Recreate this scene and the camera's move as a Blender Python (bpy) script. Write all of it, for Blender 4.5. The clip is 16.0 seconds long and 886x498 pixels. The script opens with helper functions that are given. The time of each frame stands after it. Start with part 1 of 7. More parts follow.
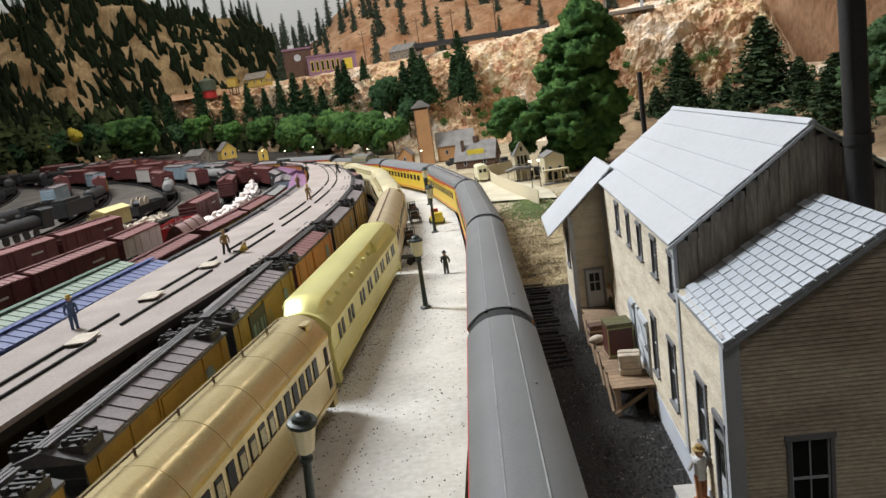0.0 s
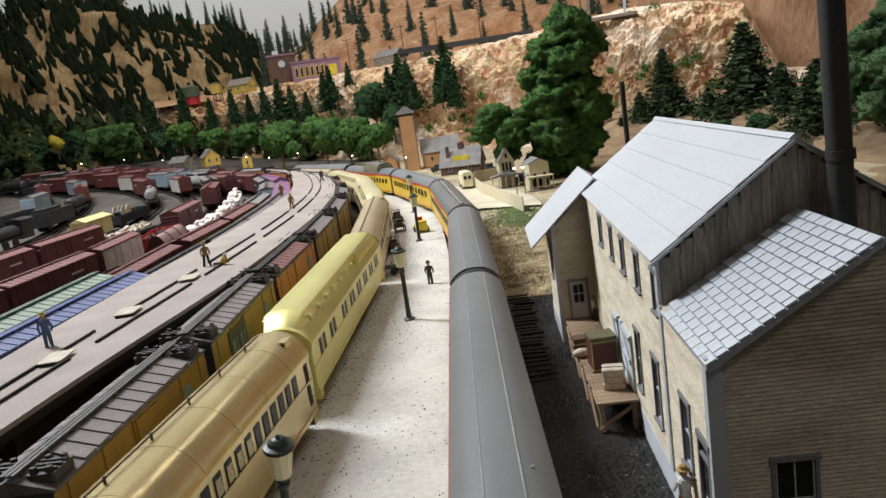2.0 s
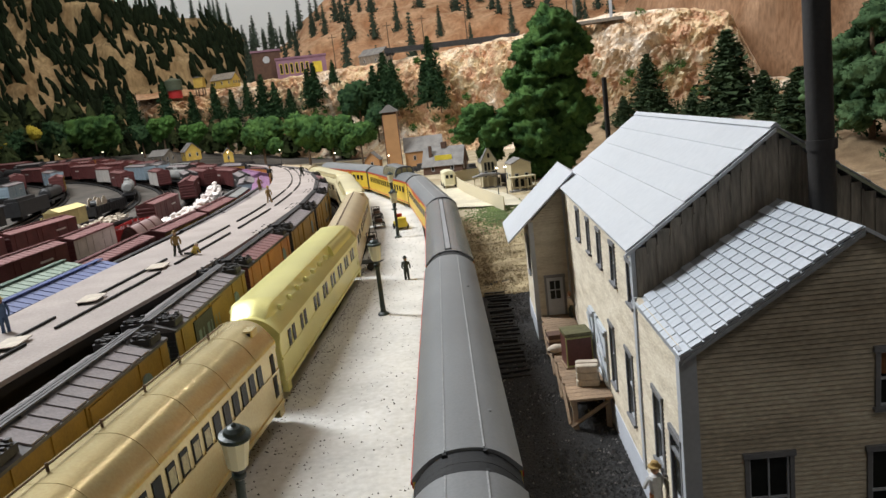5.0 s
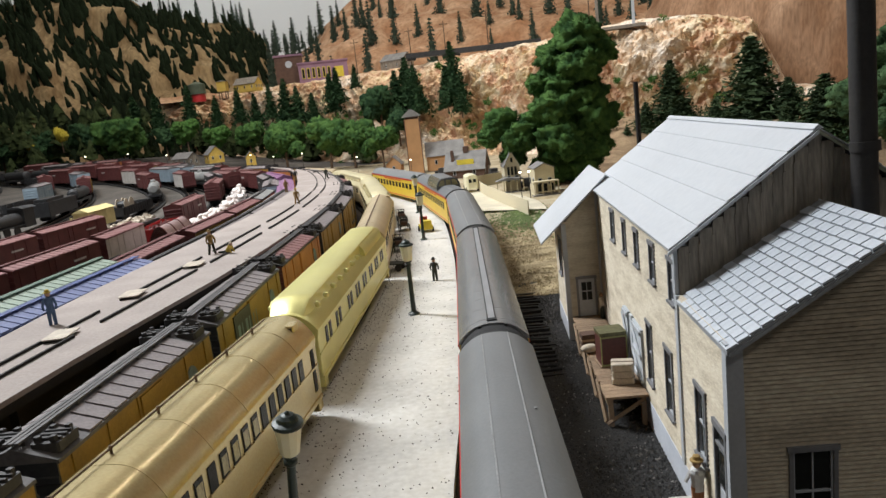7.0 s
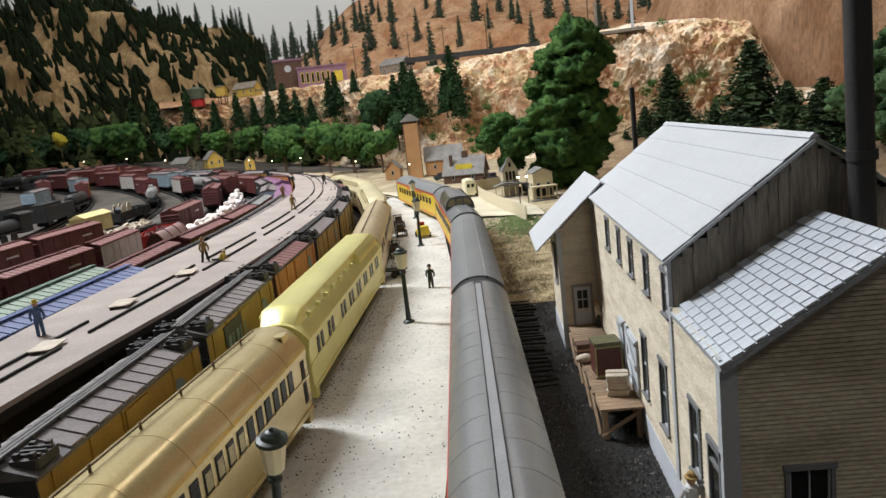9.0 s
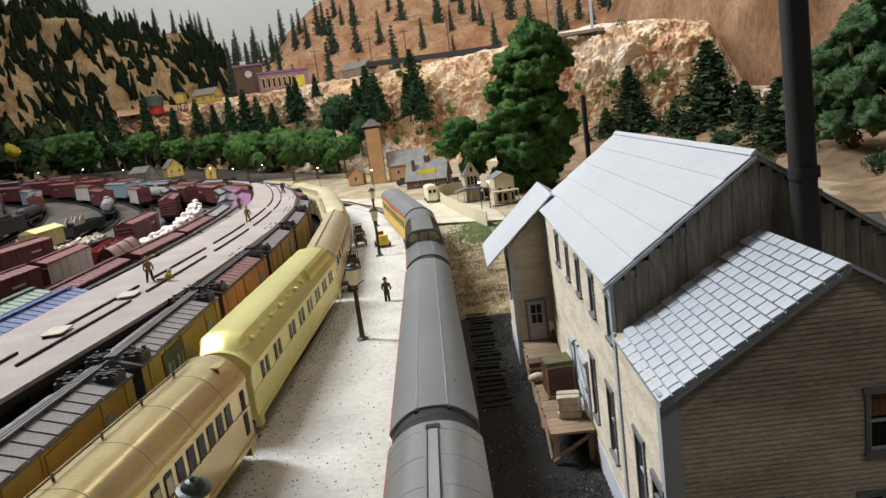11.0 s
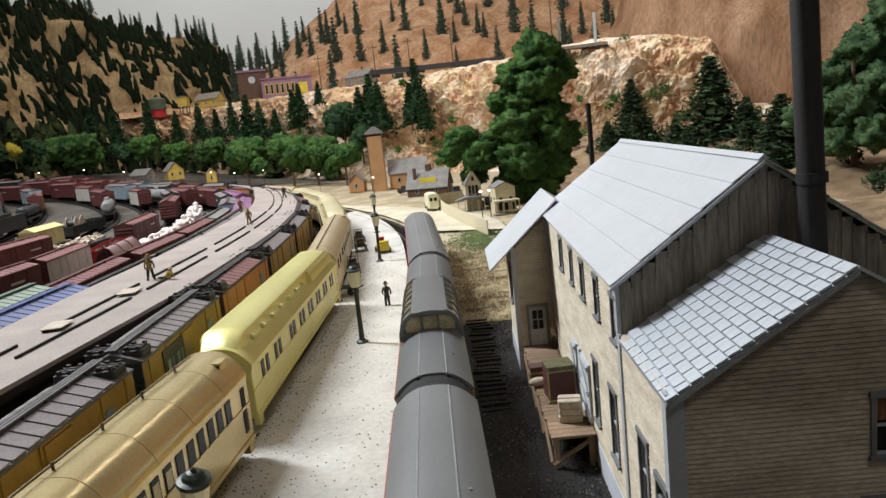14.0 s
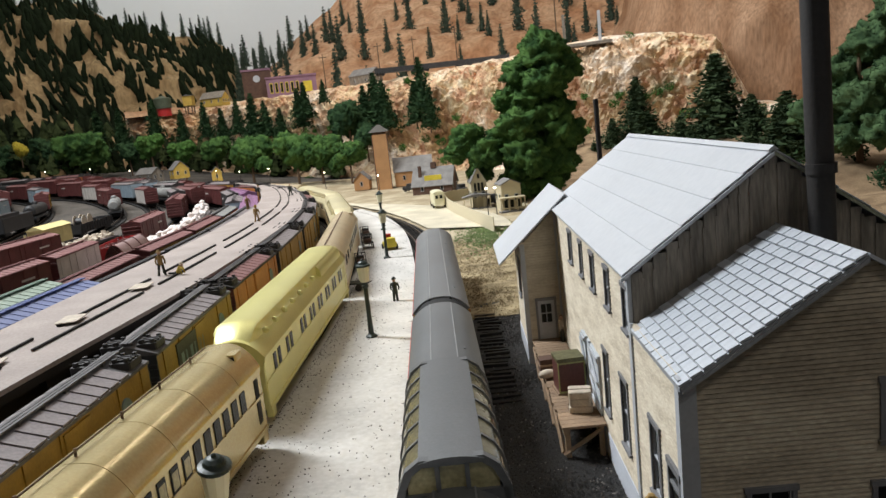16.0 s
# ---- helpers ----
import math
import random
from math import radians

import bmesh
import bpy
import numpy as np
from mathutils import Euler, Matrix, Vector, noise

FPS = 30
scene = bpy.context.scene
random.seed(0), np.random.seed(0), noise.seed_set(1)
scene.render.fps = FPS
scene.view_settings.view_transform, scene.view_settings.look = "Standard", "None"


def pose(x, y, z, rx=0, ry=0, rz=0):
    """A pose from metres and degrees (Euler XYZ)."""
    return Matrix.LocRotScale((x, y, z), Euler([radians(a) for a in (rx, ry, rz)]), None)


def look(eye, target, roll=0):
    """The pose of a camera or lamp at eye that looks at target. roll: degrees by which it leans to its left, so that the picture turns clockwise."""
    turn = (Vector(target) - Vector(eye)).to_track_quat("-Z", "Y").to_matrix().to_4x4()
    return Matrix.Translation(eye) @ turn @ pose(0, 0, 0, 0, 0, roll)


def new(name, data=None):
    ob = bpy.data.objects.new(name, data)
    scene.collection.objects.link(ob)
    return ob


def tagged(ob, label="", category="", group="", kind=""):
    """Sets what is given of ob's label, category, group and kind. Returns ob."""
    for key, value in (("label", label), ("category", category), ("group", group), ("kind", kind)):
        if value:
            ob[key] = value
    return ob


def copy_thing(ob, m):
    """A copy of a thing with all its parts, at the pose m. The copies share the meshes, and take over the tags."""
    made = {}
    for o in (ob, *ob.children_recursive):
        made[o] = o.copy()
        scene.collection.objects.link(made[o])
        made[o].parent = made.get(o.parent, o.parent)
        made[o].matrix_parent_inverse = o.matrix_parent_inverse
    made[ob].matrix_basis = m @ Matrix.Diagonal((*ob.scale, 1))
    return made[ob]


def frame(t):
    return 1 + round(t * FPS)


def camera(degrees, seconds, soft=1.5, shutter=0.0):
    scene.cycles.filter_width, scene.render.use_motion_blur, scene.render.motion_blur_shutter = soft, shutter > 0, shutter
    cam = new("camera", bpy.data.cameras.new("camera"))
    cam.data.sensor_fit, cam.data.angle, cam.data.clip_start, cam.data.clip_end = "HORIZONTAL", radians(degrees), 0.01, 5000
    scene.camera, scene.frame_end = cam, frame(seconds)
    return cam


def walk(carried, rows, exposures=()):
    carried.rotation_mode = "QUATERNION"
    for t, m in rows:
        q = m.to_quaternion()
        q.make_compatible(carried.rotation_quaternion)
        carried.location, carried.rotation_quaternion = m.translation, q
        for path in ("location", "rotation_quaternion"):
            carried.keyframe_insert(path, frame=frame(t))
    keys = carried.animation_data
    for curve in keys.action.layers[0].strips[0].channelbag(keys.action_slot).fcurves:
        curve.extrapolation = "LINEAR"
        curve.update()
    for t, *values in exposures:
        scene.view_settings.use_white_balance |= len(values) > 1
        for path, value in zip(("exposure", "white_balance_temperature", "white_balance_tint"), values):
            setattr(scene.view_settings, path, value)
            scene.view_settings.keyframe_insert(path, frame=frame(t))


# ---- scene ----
cam = camera(62.72, 16.0)
PATH = [
    (0, pose(0.0000, 0.0000, 0.1639, 78.280, 7.955, 4.090)),
    (0.5, pose(-0.0001, -0.0004, 0.1650, 78.102, 7.955, 3.778)),
    (1, pose(0.0018, 0.0015, 0.1689, 78.228, 8.087, 3.576)),
    (1.5, pose(0.0030, 0.0038, 0.1724, 78.519, 8.582, 3.160)),
    (2, pose(0.0030, 0.0064, 0.1675, 78.474, 8.152, 2.975)),
    (2.5, pose(0.0026, 0.0088, 0.1647, 78.400, 7.814, 2.823)),
    (3, pose(0.0079, 0.0143, 0.1662, 78.204, 7.763, 2.252)),
    (3.5, pose(0.0074, 0.0133, 0.1656, 78.506, 7.032, 1.982)),
    (6, pose(0.0042, 0.0161, 0.1556, 78.612, 6.478, 2.030)),
    (6.5, pose(-0.0005, 0.0111, 0.1593, 78.878, 6.318, 2.643)),
    (7, pose(-0.0049, 0.0066, 0.1579, 79.130, 6.247, 3.268)),
    (7.5, pose(-0.0030, 0.0088, 0.1584, 79.228, 6.557, 3.436)),
    (8, pose(-0.0017, 0.0105, 0.1584, 79.300, 6.403, 3.452)),
    (10.5, pose(0.0082, 0.0244, 0.1629, 79.425, 7.226, 1.938)),
    (11, pose(0.0130, 0.0290, 0.1644, 79.215, 7.318, 0.732)),
    (11.5, pose(0.0126, 0.0283, 0.1648, 79.411, 6.625, 0.392)),
    (12, pose(0.0137, 0.0297, 0.1639, 79.766, 7.070, 0.302)),
    (12.5, pose(0.0143, 0.0325, 0.1605, 79.799, 6.470, 0.137)),
    (13, pose(0.0117, 0.0297, 0.1601, 79.914, 6.340, 0.095)),
    (13.5, pose(0.0105, 0.0286, 0.1600, 80.041, 6.270, 0.641)),
    (14, pose(0.0093, 0.0279, 0.1601, 80.080, 5.959, 0.814)),
    (14.5, pose(0.0074, 0.0257, 0.1612, 80.171, 5.876, 0.926)),
    (15, pose(0.0082, 0.0270, 0.1587, 80.121, 5.928, 0.947)),
    (15.5, pose(0.0080, 0.0269, 0.1583, 80.040, 6.029, 0.903)),
    (16, pose(0.0054, 0.0231, 0.1583, 80.026, 6.086, 1.086)),
]
walk(cam, PATH)

# ---- light: a basement room under unseen area lamps, some added as fill ----
world = bpy.data.worlds.new("room")
scene.world = world
world.use_nodes = True
world.node_tree.nodes["Background"].inputs[0].default_value = (1.0, 0.97, 0.93, 1)
world.node_tree.nodes["Background"].inputs[1].default_value = 0.1
scene.view_settings.exposure = 0.04


def area_lamp(x, y, z, sx, sy, power, color, target):
    data = bpy.data.lights.new("unseen_area_lamp", "AREA")
    data.shape, data.size, data.size_y, data.energy, data.color = "RECTANGLE", sx, sy, power, color
    ob = new("unseen_area_lamp", data)
    ob.matrix_world = look((x, y, z), target)
    return ob


WARM, COOL = (1.0, 0.965, 0.91), (0.93, 0.97, 1.0)
area_lamp(-1.05, 1.05, 1.4, 0.25, 0.8, 45, COOL, (0.0, 0.6, 0.0))
# unseen lamps added to brighten the back hillside and the cliff
area_lamp(-1.3, 2.2, 2.2, 1.4, 0.4, 17, WARM, (-1.4, 3.4, 0.4))
area_lamp(0.0, 1.75, 2.0, 1.3, 0.3, 28, WARM, (0.2, 3.5, 0.5))
# unseen lamp added to brighten the painted sky wall
area_lamp(-1.0, 4.0, 2.7, 2.4, 0.3, 30, COOL, (-1.3, 6.5, 1.0))
area_lamp(0.42, 2.2, 1.6, 0.06, 1.2, 2.6, WARM, (0.42, 2.25, 0.0))
# unseen fill lamp behind the camera, added for the depot end wall
area_lamp(0.35, -1.1, 2.2, 0.9, 0.3, 5, WARM, (0.15, 0.2, 0.0))

# ---- materials ----


def mat(name, color, rough=0.6, metal=0.0, var=0.25, scale=60.0, grain=700.0, bump=0.15, stretch=(1, 1, 1), dark=None, spread=(0.35, 0.7), per=False):
    m = bpy.data.materials.new(name)
    m.use_nodes = True
    n, l = m.node_tree.nodes, m.node_tree.links
    b = n["Principled BSDF"]
    b.inputs["Roughness"].default_value, b.inputs["Metallic"].default_value = rough, metal
    tc, mp = n.new("ShaderNodeTexCoord"), n.new("ShaderNodeMapping")
    mp.inputs["Scale"].default_value = stretch
    l.new(tc.outputs["Object"], mp.inputs["Vector"])
    big, fine = n.new("ShaderNodeTexNoise"), n.new("ShaderNodeTexNoise")
    big.inputs["Scale"].default_value, big.inputs["Detail"].default_value = scale, 5
    fine.inputs["Scale"].default_value, fine.inputs["Detail"].default_value = grain, 3
    l.new(mp.outputs[0], big.inputs["Vector"])
    l.new(mp.outputs[0], fine.inputs["Vector"])
    ramp = n.new("ShaderNodeValToRGB")
    d = dark or tuple(c * (1 - var) for c in color)
    ramp.color_ramp.elements[0].color, ramp.color_ramp.elements[1].color = (*d, 1), (*color, 1)
    ramp.color_ramp.elements[0].position, ramp.color_ramp.elements[1].position = spread
    l.new(big.outputs["Fac"], ramp.inputs[0])
    mix = n.new("ShaderNodeMix")
    mix.data_type, mix.blend_type = "RGBA", "OVERLAY"
    mix.inputs[0].default_value = min(1.0, var * 1.2)
    l.new(ramp.outputs[0], mix.inputs[6])
    l.new(fine.outputs["Fac"], mix.inputs[7])
    out = mix.outputs[2]
    if per:
        info, hsv, mr = n.new("ShaderNodeObjectInfo"), n.new("ShaderNodeHueSaturation"), n.new("ShaderNodeMapRange")
        mr.inputs[3].default_value, mr.inputs[4].default_value = 0.8, 1.15
        l.new(info.outputs["Random"], mr.inputs[0])
        l.new(mr.outputs[0], hsv.inputs["Value"])
        l.new(out, hsv.inputs["Color"])
        out = hsv.outputs[0]
    l.new(out, b.inputs["Base Color"])
    bp = n.new("ShaderNodeBump")
    bp.inputs["Strength"].default_value, bp.inputs["Distance"].default_value = bump, 0.001
    l.new(fine.outputs["Fac"], bp.inputs["Height"])
    l.new(bp.outputs[0], b.inputs["Normal"])
    return m


def glow(name, color, strength):
    m = bpy.data.materials.new(name)
    m.use_nodes = True
    b = m.node_tree.nodes["Principled BSDF"]
    b.inputs["Base Color"].default_value = (*color, 1)
    b.inputs["Emission Color"].default_value = (*color, 1)
    b.inputs["Emission Strength"].default_value = strength
    return m


M_GROUND = mat("yard_ballast", (0.13, 0.115, 0.1), 0.95, var=0.5, scale=14, grain=500, bump=0.6)
M_CINDER = mat("black_cinder", (0.032, 0.03, 0.029), 0.8, var=0.55, scale=30, grain=900, bump=1.0)
M_STONE = mat("cinder_stone", (0.075, 0.07, 0.066), 0.75, var=0.6, scale=400, grain=1500, bump=0.3)
M_DIRT = mat("dry_grass_dirt", (0.52, 0.42, 0.25), 0.95, var=0.45, scale=45, grain=800, bump=0.8, dark=(0.2, 0.15, 0.08))
M_ROAD = mat("cream_gravel", (0.66, 0.6, 0.46), 0.95, var=0.25, scale=22, grain=900, bump=0.5)
M_TOWN = mat("tan_town_ground", (0.5, 0.43, 0.3), 0.95, var=0.4, scale=20, grain=400, bump=0.7, dark=(0.3, 0.24, 0.15))
M_HOOD = mat("dull_pink_hood", (0.36, 0.24, 0.23), 0.6, var=0.25, scale=60)
M_DOMEGLASS = mat("olive_dome_glass", (0.3, 0.27, 0.17), 0.08, var=0.5, scale=60, bump=0.0)
M_TURF = mat("green_turf", (0.2, 0.27, 0.1), 0.95, var=0.4, scale=60, grain=900, bump=0.8)
M_PLASTER = mat("white_plaster", (0.63, 0.61, 0.575), 0.85, var=0.22, scale=22, grain=260, bump=0.25)
M_CRUMB = mat("dark_crumb", (0.1, 0.085, 0.075), 0.9)
M_TIE = mat("creosoted_tie", (0.016, 0.014, 0.013), 0.8, var=0.5, scale=200, per=True)
M_RAIL = mat("rail_steel", (0.2, 0.16, 0.13), 0.4, 0.8)
M_GREY = mat("grey_roof_paint", (0.2, 0.205, 0.21), 0.42, var=0.14, scale=25, grain=900, bump=0.06)
M_DOMEGREY = mat("dark_grey_roof_paint", (0.163, 0.169, 0.175), 0.38, var=0.15, scale=25, grain=900, bump=0.06)
M_SILVER = mat("silver_grey_paint", (0.34, 0.345, 0.355), 0.27, 0.5, var=0.12, scale=25, grain=900, bump=0.05)
# seams paler than the roof: their edge highlights are put into the colour
M_SEAM = mat("highlit_grey_seam", (0.36, 0.365, 0.37), 0.4, var=0.3, scale=60)
M_WALK = mat("pale_roof_strip", (0.4, 0.41, 0.43), 0.35, 0.3, var=0.15, scale=60)
M_RUB = mat("black_rubber", (0.014, 0.014, 0.015), 0.8)
M_YEL = mat("armour_yellow_paint", (0.728, 0.506, 0.050), 0.4, var=0.12)
M_RED = mat("red_stripe_paint", (0.55, 0.04, 0.03), 0.4, var=0.1)
M_GLASS = mat("dark_window_glass", (0.02, 0.022, 0.02), 0.25, var=0.2, bump=0.0)
M_GLASS.node_tree.nodes["Principled BSDF"].inputs["IOR"].default_value = 1.22
# the light inside these panes is put into the cream colour
M_CREAMGLASS = mat("lit_cream_pane", (0.62, 0.55, 0.3), 0.25, var=0.4, scale=150, bump=0.0)
M_BRASS = mat("gold_brass_paint", (0.72, 0.585, 0.3), 0.24, 0.6, var=0.2, scale=20, grain=800, bump=0.05)
M_LEMON = mat("lemon_brass", (0.8, 0.745, 0.3), 0.34, 0.5, var=0.12, scale=25, grain=800, bump=0.05)
M_TAN = mat("tan_brass", (0.62, 0.5, 0.32), 0.38, 0.4, var=0.15, scale=25, bump=0.05)
M_CREAMCAR = mat("cream_brass", (0.72, 0.64, 0.4), 0.38, 0.35, var=0.15, scale=25, bump=0.05)
M_RFROOF = mat("weathered_black_roof", (0.14, 0.13, 0.13), 0.7, var=0.4, scale=50, grain=600)
M_RFPANEL = mat("grey_roof_panel", (0.25, 0.215, 0.215), 0.7, var=0.3, scale=50, grain=600)
M_RFHATCH = mat("black_hatch", (0.05, 0.045, 0.045), 0.7, var=0.4)
M_RFYEL = mat("reefer_yellow", (0.35, 0.2, 0.028), 0.55, var=0.25)
M_RFORG = mat("reefer_orange", (0.5, 0.19, 0.05), 0.55, var=0.25)
M_LETTER = mat("dull_blue_lettering", (0.2, 0.27, 0.3), 0.6, var=0.3)
M_MAROON = mat("boxcar_maroon", (0.135, 0.036, 0.034), 0.6, var=0.3)
M_MAROOF = mat("boxcar_maroon_roof", (0.25, 0.115, 0.11), 0.65, var=0.35)
M_BLUE = mat("boxcar_blue", (0.1, 0.14, 0.34), 0.5, var=0.3)
M_BLUEP = mat("blue_roof_panel", (0.17, 0.2, 0.36), 0.5, var=0.3)
M_GREEN = mat("boxcar_green", (0.13, 0.2, 0.15), 0.55, var=0.3)
M_GREENP = mat("green_roof_panel", (0.3, 0.37, 0.3), 0.55, var=0.3)
M_PURPLE = mat("purple_car_paint", (0.33, 0.16, 0.3), 0.5, var=0.25)
M_TANKGREY = mat("dull_grey_tank", (0.3, 0.3, 0.29), 0.55, var=0.3)
M_PALESTONE = mat("pale_cinder_stone", (0.3, 0.28, 0.26), 0.8, var=0.4)
M_STRAW = mat("straw_hat", (0.46, 0.3, 0.1), 0.8)
M_WHITECAR = mat("pale_grey_car", (0.62, 0.58, 0.54), 0.55, var=0.2)
M_BRIGHTRED = mat("bright_red_car", (0.5, 0.03, 0.03), 0.45, var=0.2)
M_SKYCAR = mat("pale_blue_grey_car", (0.3, 0.38, 0.44), 0.5, var=0.25)
M_BLACK = mat("locomotive_black", (0.035, 0.035, 0.037), 0.5, var=0.4)
M_DECK = mat("weathered_plank_deck", (0.4, 0.34, 0.31), 0.85, var=0.22, scale=25, grain=500, bump=0.3)
# near-black timber: the shade under the dock is put into its colour
M_DECKSHADE = mat("shade_black_deck_timber", (0.016, 0.014, 0.013), 0.85)
M_ICE = mat("pale_ice_block", (0.58, 0.5, 0.4), 0.6, var=0.25, scale=120)
M_WHITELOAD = mat("white_sacks", (0.88, 0.8, 0.76), 0.7, var=0.15)
M_CRATE = mat("yellow_crate_wood", (0.72, 0.6, 0.28), 0.7, var=0.2)
M_SIDING = mat("cream_clapboard", (0.63, 0.56, 0.44), 0.8, var=0.32, scale=55, grain=420, bump=0.25, stretch=(1, 1, 4), dark=(0.47, 0.4, 0.3), spread=(0.3, 0.6))
M_ENDSIDE = mat("stained_clapboard", (0.64, 0.56, 0.43), 0.85, var=0.4, scale=16, grain=420, bump=0.25, stretch=(1, 1, 2.2), dark=(0.38, 0.32, 0.24), spread=(0.36, 0.6))
M_CURTAIN = mat("rust_curtain", (0.3, 0.13, 0.055), 0.9, var=0.3, scale=200)
M_BATTEN = mat("weathered_grey_board", (0.3, 0.26, 0.21), 0.85, var=0.5, scale=90, grain=400, bump=0.4, stretch=(3, 3, 0.4))
M_TRIM = mat("grey_blue_trim", (0.5, 0.52, 0.55), 0.7, var=0.12)
M_SASH = mat("slate_sash", (0.22, 0.22, 0.23), 0.6, var=0.15)
M_BASE = mat("pale_blue_foundation", (0.62, 0.65, 0.72), 0.8, var=0.12)
M_ROOF = mat("white_metal_roof", (0.58, 0.6, 0.635), 0.45, var=0.1, scale=12, grain=300, bump=0.05)
M_SHINGLE = mat("galvanised_shingle", (0.6, 0.64, 0.7), 0.4, 0.3, var=0.12, scale=300, grain=900, bump=0.15)
M_SHBED = mat("shingle_underlay", (0.42, 0.44, 0.47), 0.6, 0.2)
M_MOSS = mat("mossy_board", (0.34, 0.36, 0.26), 0.9, var=0.5, scale=120)
M_PIPE = mat("black_stovepipe", (0.028, 0.025, 0.024), 0.65, var=0.3, scale=40)
M_DOCK = mat("brown_dock_plank", (0.36, 0.245, 0.155), 0.8, var=0.3, scale=80, per=True)
M_DOOR = mat("pale_blue_door", (0.62, 0.66, 0.7), 0.7, var=0.15)
M_TRUNK = mat("oxblood_trunk", (0.12, 0.035, 0.03), 0.5, var=0.25)
M_TRUNKLID = mat("dark_olive_lid", (0.16, 0.15, 0.07), 0.6, var=0.4, scale=200)
M_TRUNKEDGE = mat("olive_trunk_edge", (0.4, 0.42, 0.16), 0.6)
M_SACK = mat("burlap_cream", (0.62, 0.53, 0.42), 0.9, var=0.25, scale=200)
M_LAMPGREEN = mat("dark_green_lamp_paint", (0.02, 0.035, 0.03), 0.45, var=0.3)
M_LAMPGLASS = mat("frosted_lamp_glass", (0.82, 0.78, 0.56), 0.5, var=0.08, bump=0.02)
M_BULB = glow("lit_bulb", (1.0, 0.85, 0.6), 6.0)
M_SKIN = mat("figure_skin", (0.5, 0.3, 0.2), 0.7)
M_BROWNCLOTH = mat("figure_brown", (0.32, 0.2, 0.07), 0.8)
M_DARKCLOTH = mat("figure_dark", (0.035, 0.04, 0.03), 0.8)
M_BLUECLOTH = mat("figure_blue", (0.1, 0.16, 0.28), 0.8)
M_WHITECLOTH = mat("figure_white", (0.7, 0.7, 0.7), 0.8)
M_ORANGECLOTH = mat("figure_orange", (0.42, 0.17, 0.07), 0.8)
M_YELLOWCLOTH = mat("figure_yellow", (0.62, 0.45, 0.07), 0.8)


def rock_material():
    """Plaster rock: cream faces, ochre and rust washes, dark cracks."""
    m = bpy.data.materials.new("plaster_rock")
    m.use_nodes = True
    n, l = m.node_tree.nodes, m.node_tree.links
    b = n["Principled BSDF"]
    b.inputs["Roughness"].default_value = 0.92
    tc = n.new("ShaderNodeTexCoord")
    wash, face, crack = n.new("ShaderNodeTexNoise"), n.new("ShaderNodeTexNoise"), n.new("ShaderNodeTexVoronoi")
    wash.inputs["Scale"].default_value, wash.inputs["Detail"].default_value = 3.5, 6
    face.inputs["Scale"].default_value, face.inputs["Detail"].default_value = 28, 8
    crack.feature = "DISTANCE_TO_EDGE"
    crack.inputs["Scale"].default_value = 30
    warp = n.new("ShaderNodeMix")
    warp.data_type, warp.blend_type = "RGBA", "LINEAR_LIGHT"
    warp.inputs[0].default_value = 0.06
    l.new(tc.outputs["Object"], warp.inputs[6])
    l.new(face.outputs["Color"], warp.inputs[7])
    l.new(warp.outputs[2], crack.inputs["Vector"])
    for t in (wash, face):
        l.new(tc.outputs["Object"], t.inputs["Vector"])
    r1, r2, r3 = (n.new("ShaderNodeValToRGB") for _ in range(3))
    r1.color_ramp.elements[0].position, r1.color_ramp.elements[1].position = 0.36, 0.64
    r1.color_ramp.elements[0].color, r1.color_ramp.elements[1].color = (0.6, 0.41, 0.26, 1), (0.8, 0.67, 0.54, 1)
    mid = r1.color_ramp.elements.new(0.5)
    mid.color = (0.68, 0.49, 0.32, 1)
    r2.color_ramp.elements[0].position, r2.color_ramp.elements[1].position = 0.38, 0.62
    r2.color_ramp.elements[0].color, r2.color_ramp.elements[1].color = (0.3, 0.28, 0.26, 1), (0.78, 0.77, 0.75, 1)
    r3.color_ramp.elements[0].position, r3.color_ramp.elements[1].position = 0.0, 0.07
    r3.color_ramp.elements[0].color, r3.color_ramp.elements[1].color = (0.45, 0.36, 0.28, 1), (1, 1, 1, 1)
    l.new(wash.outputs["Fac"], r1.inputs[0])
    l.new(face.outputs["Fac"], r2.inputs[0])
    l.new(crack.outputs["Distance"], r3.inputs[0])
    over, mul = n.new("ShaderNodeMix"), n.new("ShaderNodeMix")
    for x, mode, k in ((over, "OVERLAY", 0.6), (mul, "MULTIPLY", 0.6)):
        x.data_type, x.blend_type = "RGBA", mode
        x.inputs[0].default_value = k
    l.new(r1.outputs[0], over.inputs[6])
    l.new(r2.outputs[0], over.inputs[7])
    l.new(over.outputs[2], mul.inputs[6])
    l.new(r3.outputs[0], mul.inputs[7])
    l.new(mul.outputs[2], b.inputs["Base Color"])
    bp = n.new("ShaderNodeBump")
    bp.inputs["Strength"].default_value, bp.inputs["Distance"].default_value = 1.0, 0.02
    l.new(face.outputs["Fac"], bp.inputs["Height"])
    l.new(bp.outputs[0], b.inputs["Normal"])
    return m


M_ROCK = rock_material()
M_HILL = mat("tan_hillside", (0.34, 0.245, 0.132), 0.95, var=0.6, scale=9, grain=45, bump=1.0, dark=(0.2, 0.13, 0.065), stretch=(1.5, 1.5, 0.45))
M_REDHILL = mat("orange_hillside", (0.52, 0.34, 0.21), 0.95, var=0.5, scale=5, grain=30, bump=1.0, dark=(0.33, 0.17, 0.09), stretch=(1.6, 1.6, 0.3))
M_BANK = mat("brown_bank_earth", (0.34, 0.24, 0.14), 0.95, var=0.45, scale=30, grain=500, bump=1.0, dark=(0.17, 0.11, 0.06))
